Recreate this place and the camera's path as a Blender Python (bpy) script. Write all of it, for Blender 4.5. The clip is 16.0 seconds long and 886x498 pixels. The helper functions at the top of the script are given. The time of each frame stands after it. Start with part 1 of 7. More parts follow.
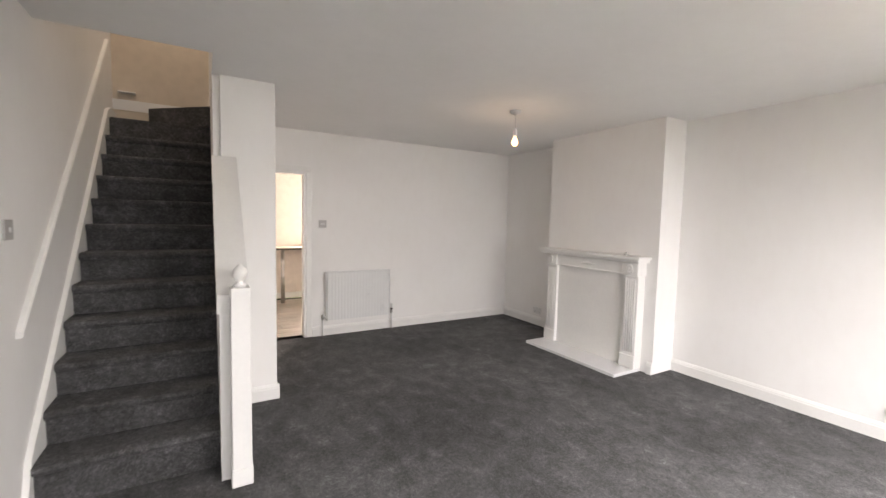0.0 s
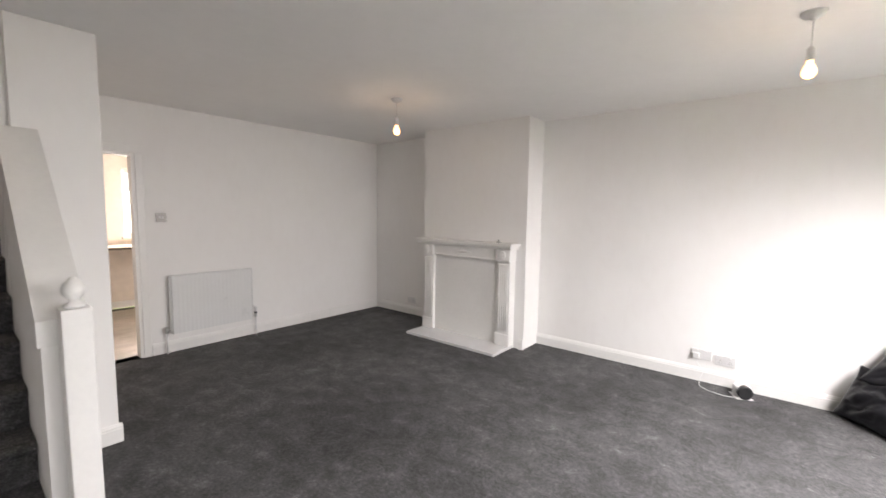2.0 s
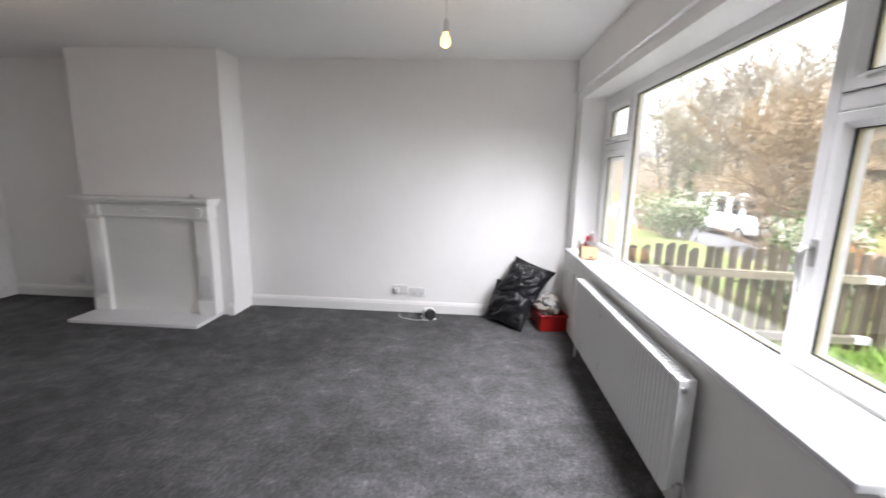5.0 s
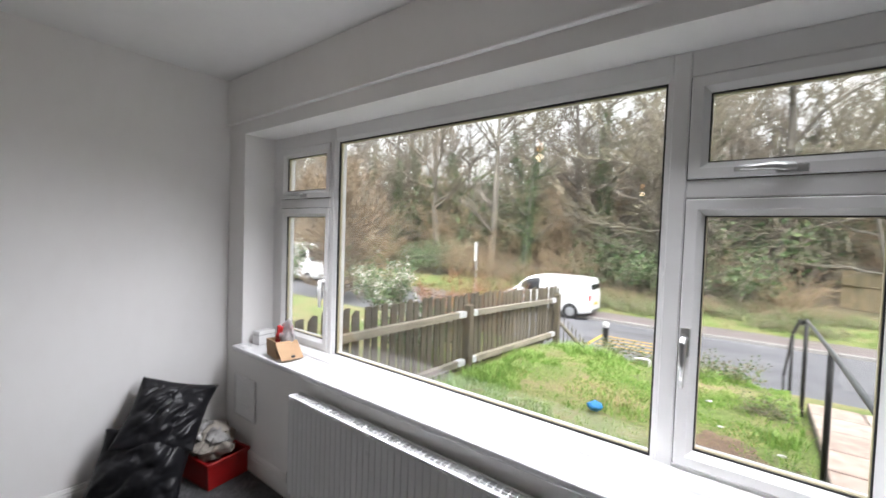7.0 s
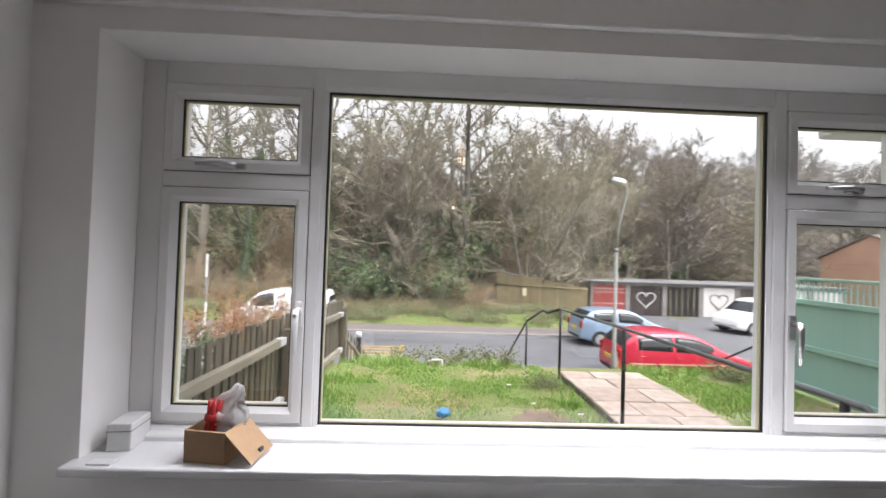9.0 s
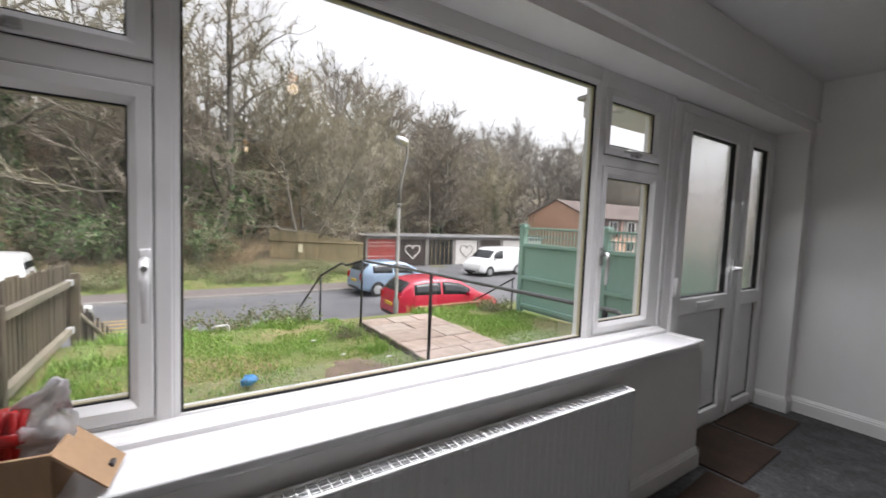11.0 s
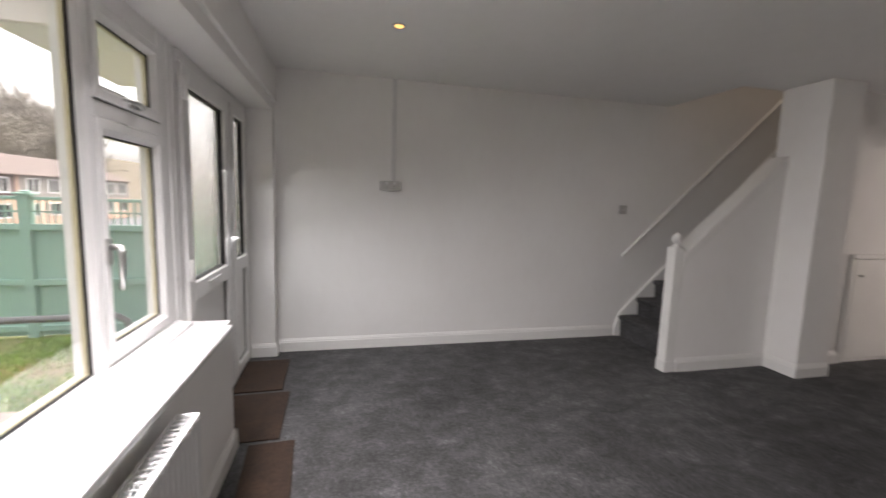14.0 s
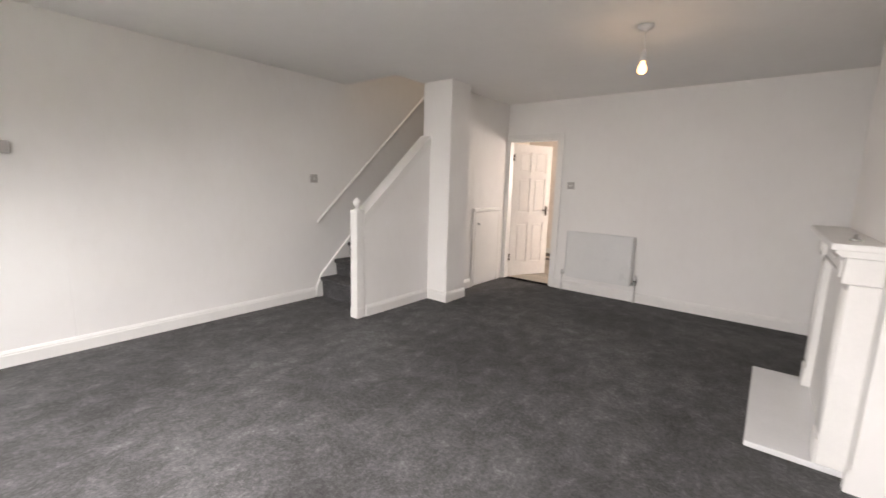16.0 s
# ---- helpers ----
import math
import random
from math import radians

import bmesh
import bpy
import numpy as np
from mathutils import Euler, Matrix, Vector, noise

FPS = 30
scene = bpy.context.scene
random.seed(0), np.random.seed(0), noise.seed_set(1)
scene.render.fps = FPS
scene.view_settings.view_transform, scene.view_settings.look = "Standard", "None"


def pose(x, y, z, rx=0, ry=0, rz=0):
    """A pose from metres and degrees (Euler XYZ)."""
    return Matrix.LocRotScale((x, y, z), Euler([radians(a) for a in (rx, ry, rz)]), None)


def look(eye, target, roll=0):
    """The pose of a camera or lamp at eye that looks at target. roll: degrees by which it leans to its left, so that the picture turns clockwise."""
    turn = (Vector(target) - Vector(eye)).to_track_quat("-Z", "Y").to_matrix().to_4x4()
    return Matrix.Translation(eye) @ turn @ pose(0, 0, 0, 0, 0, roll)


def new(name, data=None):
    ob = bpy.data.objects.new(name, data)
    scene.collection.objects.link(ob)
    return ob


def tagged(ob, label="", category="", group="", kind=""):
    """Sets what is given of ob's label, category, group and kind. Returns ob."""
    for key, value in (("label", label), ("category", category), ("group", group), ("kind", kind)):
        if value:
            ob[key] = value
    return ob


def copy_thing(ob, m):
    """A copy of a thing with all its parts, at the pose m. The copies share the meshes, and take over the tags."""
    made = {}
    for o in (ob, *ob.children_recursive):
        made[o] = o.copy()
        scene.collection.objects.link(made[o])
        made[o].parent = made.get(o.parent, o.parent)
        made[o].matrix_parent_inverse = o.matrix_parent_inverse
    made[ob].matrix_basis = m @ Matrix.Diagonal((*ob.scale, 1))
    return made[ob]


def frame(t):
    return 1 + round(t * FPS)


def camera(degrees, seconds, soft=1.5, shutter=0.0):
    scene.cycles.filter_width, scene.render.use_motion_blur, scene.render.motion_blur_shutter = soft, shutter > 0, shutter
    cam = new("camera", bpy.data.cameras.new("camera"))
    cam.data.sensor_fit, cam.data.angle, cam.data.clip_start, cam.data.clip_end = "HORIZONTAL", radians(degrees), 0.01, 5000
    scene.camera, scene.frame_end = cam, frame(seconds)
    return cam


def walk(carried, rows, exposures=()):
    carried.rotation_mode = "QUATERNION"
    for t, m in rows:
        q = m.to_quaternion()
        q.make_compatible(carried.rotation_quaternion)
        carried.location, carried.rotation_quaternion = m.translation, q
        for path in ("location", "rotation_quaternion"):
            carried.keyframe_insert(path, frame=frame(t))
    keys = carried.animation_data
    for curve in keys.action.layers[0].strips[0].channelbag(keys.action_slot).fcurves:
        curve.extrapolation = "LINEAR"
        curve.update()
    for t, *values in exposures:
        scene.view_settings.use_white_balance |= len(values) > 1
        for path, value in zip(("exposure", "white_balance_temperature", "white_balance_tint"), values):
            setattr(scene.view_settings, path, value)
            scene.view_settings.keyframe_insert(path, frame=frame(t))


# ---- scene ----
cam = camera(94.5, 16.0, shutter=0.4)
PATH = [
    (0, (0.749, 0.878, 1.422), (1.749, 2.604, 1.279), 1.3),
    (0.5, (0.748, 1.106, 1.422), (1.861, 2.761, 1.287), 1.2),
    (1, (0.701, 1.231, 1.457), (1.959, 2.78, 1.317), 1.1),
    (1.5, (0.6, 1.222, 1.453), (2.026, 2.617, 1.306), 1.0),
    (2, (0.593, 1.166, 1.433), (2.137, 2.424, 1.252), 0.8),
    (2.5, (0.601, 1.127, 1.395), (2.237, 2.252, 1.154), 0.8),
    (3, (0.592, 1.092, 1.349), (2.285, 2.11, 1.039), 0.8),
    (3.2, (0.612, 1.053, 1.346), (2.316, 2.045, 1.011), 0.8),
    (5.3, (0.846, 0.916, 1.416), (2.811, 0.775, 1.071), 1.4),
    (5.5, (0.944, 0.947, 1.442), (2.888, 0.606, 1.114), 1.4),
    (6, (1.201, 1.052, 1.458), (3.006, 0.229, 1.203), 1.6),
    (6.5, (1.581, 1.132, 1.483), (3.137, -0.114, 1.314), 1.6),
    (7, (1.969, 1.245, 1.467), (3.195, -0.333, 1.398), 1.9),
    (7.5, (2.374, 1.329, 1.475), (3.265, -0.462, 1.475), 1.9),
    (8, (2.784, 1.354, 1.439), (3.348, -0.564, 1.486), 1.9),
    (8.2, (2.931, 1.387, 1.42), (3.375, -0.562, 1.476), 1.9),
    (10.3, (3.929, 1.035, 1.332), (3.11, -0.789, 1.286), 2.2),
    (10.5, (3.926, 1.038, 1.315), (3.023, -0.745, 1.246), 2.3),
    (11, (3.869, 1.038, 1.304), (2.765, -0.625, 1.171), 2.3),
    (11.5, (3.82, 0.95, 1.335), (2.507, -0.548, 1.152), 2.3),
    (12, (3.712, 0.777, 1.37), (2.172, -0.483, 1.159), 2.2),
    (12.5, (3.608, 0.649, 1.393), (1.84, -0.259, 1.176), 2.2),
    (13, (3.571, 0.548, 1.392), (1.635, 0.098, 1.17), 2.2),
    (13.5, (3.607, 0.519, 1.388), (1.62, 0.547, 1.161), 2.1),
    (14, (3.706, 0.583, 1.372), (1.774, 1.043, 1.135), 1.9),
    (14.5, (3.808, 0.633, 1.362), (2.007, 1.464, 1.105), 1.8),
    (15, (3.881, 0.688, 1.346), (2.246, 1.805, 1.063), 1.7),
    (15.5, (3.915, 0.694, 1.332), (2.478, 2.05, 1.027), 1.6),
    (16, (3.951, 0.692, 1.336), (2.723, 2.238, 1.014), 1.7),
]
EXPOSURES = [(0.0, 1.05, 6900, 15), (3.0, 0.74, 6650, 15), (5.5, 0.12, 6300, 14), (7.0, -0.45, 6300, 13), (8.0, -0.55, 6300, 14), (10.5, -1.1, 6400, 15), (13.0, -0.75, 6500, 16), (14.5, 0.20, 6900, 17), (16.0, 0.85, 6950, 16)]
walk(cam, [(t, look(eye, target, roll)) for t, eye, target, roll in PATH], EXPOSURES)

# ---- world, sun, exposure ----
world = bpy.data.worlds.new("overcast_sky")
scene.world = world
world.use_nodes = True
wn, wl = world.node_tree.nodes, world.node_tree.links
sky = wn.new("ShaderNodeTexSky")
sky.sky_type = 'NISHITA'
sky.sun_disc = False
sky.sun_elevation = radians(60)
sky.sun_rotation = radians(-45)
sky.dust_density = 6.0
sky.air_density = 1.5
cloud = wn.new("ShaderNodeHueSaturation")      # cloud cover takes the blue out of the sky
cloud.inputs["Saturation"].default_value = 0.12
cloud.inputs["Value"].default_value = 6.0
wl.new(sky.outputs["Color"], cloud.inputs["Color"])
wl.new(cloud.outputs["Color"], wn["Background"].inputs["Color"])
wn["Background"].inputs["Strength"].default_value = 0.15

sun_data = bpy.data.lights.new("sun", 'SUN')
sun_data.energy = 1.0
sun_data.angle = radians(30)
sun_data.color = (1.0, 0.96, 0.9)
sun = new("sun", sun_data)
sun.matrix_world = look((0, 0, 20), (-3, -3, 12))


def area_lamp(name, m, w, h, power, color, spread=180):
    data = bpy.data.lights.new(name, 'AREA')
    data.spread = radians(spread)
    data.shape, data.size, data.size_y, data.energy, data.color = 'RECTANGLE', w, h, power, color
    ob = new(name, data)
    ob.matrix_world = m
    return ob


# area lamps standing in for skylight at the front window, door glass and kitchen window
for z in (1.30, 1.50, 1.70, 1.88):
    area_lamp("daylight_window", look((2.90, -0.06, z), (2.90, 1.94, z - 2.7)), 2.35, 0.18, 15.5, (0.97, 0.98, 1.0), 142)
# upward strip added in the opening for light bounced off the lawn, lifting the ceiling
area_lamp("lawn_bounce_lamp", look((2.95, -0.06, 1.05), (2.95, 1.94, 1.95)), 2.40, 0.25, 2.2, (1.0, 0.99, 0.94), 150)
for z in (1.15, 1.6):
    area_lamp("daylight_door", look((0.80, -0.10, z), (0.80, 1.90, z - 2.3)), 1.0, 0.30, 4.5, (0.93, 0.98, 1.0), 130)
area_lamp("daylight_kitchen", look((2.75, 8.25, 1.5), (1.6, 6.0, 0.9)), 1.1, 0.9, 36, (1.0, 0.90, 0.83))
# lamp added above the stairs to light the beige wall; its source is unseen
area_lamp("landing_fill_lamp", look((0.42, 5.15, 4.6), (0.42, 5.35, 2.0)), 0.7, 1.2, 5.0, (1.0, 0.86, 0.70))

# ---- materials ----
class Mat:
    """A small builder for procedural node materials."""

    def __init__(self, name, color, rough=0.6, metal=0.0):
        self.m = bpy.data.materials.new(name)
        self.m.use_nodes = True
        self.n, self.l = self.m.node_tree.nodes, self.m.node_tree.links
        self.b = self.n["Principled BSDF"]
        self.b.inputs["Base Color"].default_value = (*color, 1)
        self.b.inputs["Roughness"].default_value = rough
        self.b.inputs["Metallic"].default_value = metal
        self.coord = None
        self.height = None

    def co(self):
        if self.coord is None:
            self.coord = self.n.new("ShaderNodeNewGeometry").outputs["Position"]
        return self.coord

    def noise(self, scale, detail=3.0, stretch=(1, 1, 1), rough=0.55, distort=0.0):
        mp = self.n.new("ShaderNodeMapping")
        mp.inputs["Scale"].default_value = stretch
        self.l.new(self.co(), mp.inputs["Vector"])
        t = self.n.new("ShaderNodeTexNoise")
        t.inputs["Scale"].default_value = scale
        t.inputs["Detail"].default_value = detail
        t.inputs["Roughness"].default_value = rough
        t.inputs["Distortion"].default_value = distort
        self.l.new(mp.outputs[0], t.inputs["Vector"])
        return t.outputs["Fac"]

    def ramp(self, fac, stops):
        r = self.n.new("ShaderNodeValToRGB")
        e = r.color_ramp.elements
        while len(e) < len(stops):
            e.new(0.5)
        for k, (p, c) in enumerate(stops):
            e[k].position = p
            e[k].color = (*c, 1) if len(c) == 3 else c
        self.l.new(fac, r.inputs["Fac"])
        return r.outputs["Color"]

    def mix(self, fac, a, b, mode='MIX'):
        x = self.n.new("ShaderNodeMix")
        x.data_type, x.blend_type = 'RGBA', mode
        ins = [s for s in x.inputs if s.enabled]
        for sock, v in zip(ins, (fac, a, b)):
            if isinstance(v, bpy.types.NodeSocket):
                self.l.new(v, sock)
            elif isinstance(v, (int, float)):
                sock.default_value = v
            else:
                sock.default_value = (*v, 1)
        return [s for s in x.outputs if s.enabled][0]

    def rand(self):
        return self.n.new("ShaderNodeObjectInfo").outputs["Random"]

    def island(self):
        return self.n.new("ShaderNodeNewGeometry").outputs["Random Per Island"]

    def color(self, sock):
        self.l.new(sock, self.b.inputs["Base Color"])
        return self

    def rough(self, fac, lo, hi):
        r = self.n.new("ShaderNodeMapRange")
        r.inputs["To Min"].default_value, r.inputs["To Max"].default_value = lo, hi
        self.l.new(fac, r.inputs["Value"])
        self.l.new(r.outputs[0], self.b.inputs["Roughness"])
        return self

    def bump(self, fac, strength=0.2, dist=0.01):
        b = self.n.new("ShaderNodeBump")
        b.inputs["Strength"].default_value, b.inputs["Distance"].default_value = strength, dist
        self.l.new(fac, b.inputs["Height"])
        if self.height is not None:
            self.l.new(self.height, b.inputs["Normal"])
        self.height = b.outputs["Normal"]
        self.l.new(self.height, self.b.inputs["Normal"])
        return self

    def set(self, **kw):
        for k, v in kw.items():
            self.b.inputs[k.replace("_", " ").title() if k.replace("_", " ").title() in self.b.inputs else k].default_value = v
        return self


def varied(name, color, rough=0.6, metal=0.0, amount=0.08, scale=6.0, bump=0.0, bump_scale=120.0, stretch=(1, 1, 1), wear=0.06):
    """A plain material with soft colour drift at two scales, uneven gloss and fine relief."""
    k = Mat(name, color, rough, metal)
    a = k.noise(scale, 4, stretch)
    lo = tuple(c * (1 - amount) for c in color)
    hi = tuple(min(1, c * (1 + amount)) for c in color)
    c1 = k.ramp(a, [(0.3, lo), (0.7, hi)])
    f = k.noise(scale * 9, 2, stretch)
    c2 = k.ramp(f, [(0.35, (1 - wear,) * 3), (0.6, (1, 1, 1))])
    k.color(k.mix(1.0, c1, c2, 'MULTIPLY'))
    k.rough(a, max(0, rough - 0.07), min(1, rough + 0.07))
    if bump:
        k.bump(k.noise(bump_scale, 3), bump, 0.004)
    return k.m


def wall_paint():
    k = Mat("matt_emulsion", (0.80, 0.79, 0.77), 0.75)
    a = k.noise(1.3, 3)
    c = k.ramp(a, [(0.3, (0.815, 0.80, 0.785)), (0.7, (0.85, 0.84, 0.825))])
    s = k.noise(14, 4, (1, 1, 0.5))
    k.color(k.mix(1.0, c, k.ramp(s, [(0.3, (0.985, 0.983, 0.98)), (0.55, (1, 1, 1))]), 'MULTIPLY'))
    k.rough(s, 0.62, 0.85)
    k.bump(k.noise(1.8, 2), 0.06, 0.012)        # uneven plaster
    k.bump(k.noise(260, 2), 0.05, 0.002)        # roller texture
    return k.m


def carpet():
    """Dark cut pile: fine tufts, a soft drift of the nap, and paler strokes where the pile is brushed the other way."""
    k = Mat("cut_pile_carpet", (0.06, 0.06, 0.065), 0.95)
    drift = k.noise(1.1, 3, (1, 1, 1), 0.5, 0.3)
    c = k.ramp(drift, [(0.32, (0.056, 0.055, 0.0555)), (0.68, (0.094, 0.093, 0.095))])
    brushed = k.noise(7.5, 7, (1.0, 0.75, 1), 0.72, 0.35)
    c = k.mix(1.0, c, k.ramp(brushed, [(0.38, (0.78, 0.78, 0.77)), (0.49, (1.0, 1.0, 1.0)), (0.58, (1.20, 1.20, 1.21)), (0.67, (1.68, 1.68, 1.71))]), 'MULTIPLY')
    fleck = k.noise(48.0, 6, (1.0, 0.9, 1), 0.72, 0.1)
    c = k.mix(1.0, c, k.ramp(fleck, [(0.36, (0.72, 0.72, 0.72)), (0.52, (1.0, 1.0, 1.0)), (0.66, (1.5, 1.5, 1.5))]), 'MULTIPLY')
    tuft = k.noise(150, 4, rough=0.75)
    c = k.mix(1.0, c, k.ramp(tuft, [(0.32, (0.45, 0.45, 0.45)), (0.68, (1.55, 1.55, 1.55))]), 'MULTIPLY')
    k.color(c)
    k.bump(brushed, 0.2, 0.010)
    k.bump(tuft, 0.6, 0.006)
    k.b.inputs["Sheen Weight"].default_value = 0.05
    k.b.inputs["Sheen Roughness"].default_value = 0.5
    k.b.inputs["Specular IOR Level"].default_value = 0.1
    return k.m


def glass(name, tint=0.78, rough=0.0, wavy=0.0):
    k = Mat(name, (tint, tint * 1.01, tint), rough)
    k.b.inputs["Transmission Weight"].default_value = 1.0
    k.b.inputs["IOR"].default_value = 1.45
    if wavy:
        k.bump(k.noise(60, 3), wavy, 0.01)
    return k.m


def stone_paving():
    k = Mat("sandstone_paving", (0.4, 0.33, 0.27), 0.85)
    base = k.ramp(k.rand(), [(0.0, (0.33, 0.265, 0.23)), (0.5, (0.44, 0.355, 0.31)), (1.0, (0.39, 0.335, 0.295))])
    c = k.mix(1.0, base, k.ramp(k.noise(9, 5), [(0.3, (0.72, 0.71, 0.68)), (0.65, (1.08, 1.06, 1.03))]), 'MULTIPLY')
    k.color(c)
    k.bump(k.noise(40, 4), 0.35, 0.01)
    return k.m


def weathered_wood(name, a, b, grain=(1, 1, 0.08)):
    k = Mat(name, a, 0.85)
    g = k.noise(26, 5, grain, 0.6, 0.4)
    c = k.ramp(g, [(0.3, a), (0.7, b)])
    c = k.mix(1.0, c, k.ramp(k.noise(2.5, 4), [(0.3, (0.7, 0.74, 0.66)), (0.65, (1.08, 1.05, 1.0))]), 'MULTIPLY')
    tone = k.ramp(k.rand(), [(0, (0.8, 0.8, 0.8)), (1, (1.15, 1.13, 1.1))])
    k.color(k.mix(1.0, c, tone, 'MULTIPLY'))
    k.bump(g, 0.4, 0.01)
    return k.m


def ground_mat():
    """Lawn soil, verge and leaf litter, told apart by noise."""
    k = Mat("grassy_ground", (0.07, 0.09, 0.03), 0.95)
    a = k.noise(1.4, 5)
    c = k.ramp(a, [(0.32, (0.12, 0.19, 0.042)), (0.50, (0.18, 0.21, 0.068)), (0.66, (0.28, 0.235, 0.125))])
    sep = k.n.new("ShaderNodeSeparateXYZ")                   # leaf litter under the wood beyond the verge
    k.l.new(k.co(), sep.inputs[0])
    edge = k.n.new("ShaderNodeMath")
    edge.operation = 'MULTIPLY_ADD'
    edge.inputs[1].default_value = 4.0
    k.l.new(a, edge.inputs[0])
    k.l.new(sep.outputs["Y"], edge.inputs[2])
    far = k.n.new("ShaderNodeMapRange")
    far.inputs["From Min"].default_value, far.inputs["From Max"].default_value = -21.0, -23.5
    k.l.new(edge.outputs[0], far.inputs["Value"])
    litter = k.ramp(k.noise(5, 5), [(0.3, (0.085, 0.07, 0.05)), (0.7, (0.17, 0.14, 0.10))])
    c = k.mix(far.outputs[0], c, litter)
    f = k.noise(30, 4)
    k.color(k.mix(1.0, c, k.ramp(f, [(0.3, (0.55, 0.55, 0.5)), (0.7, (1.25, 1.25, 1.2))]), 'MULTIPLY'))
    k.bump(f, 0.8, 0.03)
    return k.m


def asphalt():
    k = Mat("worn_asphalt", (0.06, 0.06, 0.062), 0.8)
    c = k.ramp(k.noise(0.7, 4, (0.5, 1.6, 1)), [(0.3, (0.10, 0.101, 0.108)), (0.7, (0.155, 0.156, 0.164))])
    k.color(k.mix(1.0, c, k.ramp(k.noise(70, 2), [(0.3, (0.75, 0.75, 0.75)), (0.7, (1.15, 1.15, 1.15))]), 'MULTIPLY'))
    k.rough(k.noise(0.9, 3), 0.45, 0.85)
    k.bump(k.noise(90, 2), 0.3, 0.008)
    return k.m


def emitter(name, color, strength):
    k = Mat(name, color, 0.3)
    k.b.inputs["Emission Color"].default_value = (*color, 1)
    k.b.inputs["Emission Strength"].default_value = strength
    return k.m


M_WALL = wall_paint()
M_CEIL = varied("ceiling_emulsion", (0.86, 0.855, 0.845), 0.85, amount=0.015, scale=1.5, bump=0.06, bump_scale=60, wear=0.012)
M_TRIM = varied("white_satin_paint", (0.80, 0.79, 0.77), 0.38, amount=0.02, scale=5, bump=0.03, bump_scale=90, wear=0.02)
M_UPVC = varied("white_upvc", (0.78, 0.775, 0.765), 0.3, amount=0.02, scale=3, wear=0.012)
M_UPVC_EDGE = varied("yellowed_upvc_edge", (0.62, 0.55, 0.36), 0.4, amount=0.05, scale=9)
M_GASKET = varied("black_rubber", (0.015, 0.015, 0.015), 0.6, amount=0.1)
M_SILL = varied("gloss_white_sill", (0.72, 0.72, 0.725), 0.22, amount=0.015, scale=8, wear=0.03)
M_CARPET = carpet()
M_GLASS = glass("window_glass", 0.88)
M_FROST = glass("obscured_glass", 0.98, 0.22, 0.15)
M_STEEL = varied("brushed_steel", (0.55, 0.55, 0.54), 0.32, 1.0, amount=0.06, scale=20)
M_BRASS = varied("dark_bronze", (0.10, 0.085, 0.07), 0.4, 0.8, amount=0.1, scale=30)
M_PLASTIC = varied("white_plastic", (0.70, 0.695, 0.69), 0.35, amount=0.02, scale=12)
M_SWITCH = varied("grey_switch_plate", (0.46, 0.445, 0.43), 0.4, amount=0.03, scale=12)
M_RAD = varied("radiator_enamel", (0.72, 0.725, 0.72), 0.3, amount=0.015, scale=8, wear=0.02)
M_DOORWOOD = varied("painted_door", (0.80, 0.775, 0.75), 0.4, amount=0.02, scale=7, stretch=(1, 1, 0.2), bump=0.05, bump_scale=60)
M_BEIGE = varied("beige_emulsion", (0.66, 0.58, 0.49), 0.8, amount=0.03, scale=1.2, bump=0.08, bump_scale=80)
M_CREAM = varied("cream_emulsion", (0.82, 0.75, 0.68), 0.8, amount=0.03, scale=1.2)
M_DARK = varied("black_plastic", (0.02, 0.02, 0.021), 0.4, amount=0.15, scale=20)
M_BULB = emitter("lit_bulb", (1.0, 0.50, 0.19), 3.0)
M_SPOT = emitter("lit_downlight", (1.0, 0.55, 0.16), 2.2)
M_GROUND = ground_mat()
M_ASPHALT = asphalt()
M_PAVE = stone_paving()
M_FENCE = weathered_wood("weathered_picket", (0.085, 0.073, 0.055), (0.18, 0.155, 0.118))
M_RAILWOOD = weathered_wood("weathered_rail", (0.22, 0.20, 0.165), (0.36, 0.33, 0.28), (1, 0.08, 1))
M_GREEN = varied("sage_green_paint", (0.28, 0.46, 0.40), 0.6, amount=0.06, scale=3, stretch=(1, 0.3, 1), bump=0.1, bump_scale=40, wear=0.1)

# ---- mesh helpers ----
def box(bm, x0, x1, y0, y1, z0, z1, bevel=0.0, seg=1):
    vs = [bm.verts.new((x, y, z)) for x in (x0, x1) for y in (y0, y1) for z in (z0, z1)]
    fs = [bm.faces.new([vs[i] for i in q]) for q in
          ((0, 1, 3, 2), (4, 6, 7, 5), (0, 4, 5, 1), (2, 3, 7, 6), (0, 2, 6, 4), (1, 5, 7, 3))]
    if bevel:
        es = list({e for f in fs for e in f.edges})
        bmesh.ops.bevel(bm, geom=es, offset=bevel, segments=seg, profile=0.6, affect='EDGES', clamp_overlap=True)
    return vs


def boxes(*rows, bevel=0.0, seg=1):
    bm = bmesh.new()
    for r in rows:
        box(bm, *r, bevel=bevel, seg=seg)
    return bm


def prism(bm, poly, axis, a, b):
    """A flat polygon of (u, v) pairs pushed out along an axis from a to b."""
    def at(u, v, w):
        return {'x': (w, u, v), 'y': (u, w, v), 'z': (u, v, w)}[axis]
    lo = [bm.verts.new(at(u, v, a)) for u, v in poly]
    hi = [bm.verts.new(at(u, v, b)) for u, v in poly]
    n = len(poly)
    fs = [bm.faces.new(lo[::-1]), bm.faces.new(hi)]
    for i in range(n):
        fs.append(bm.faces.new((lo[i], lo[(i + 1) % n], hi[(i + 1) % n], hi[i])))
    bmesh.ops.recalc_face_normals(bm, faces=fs)
    return fs


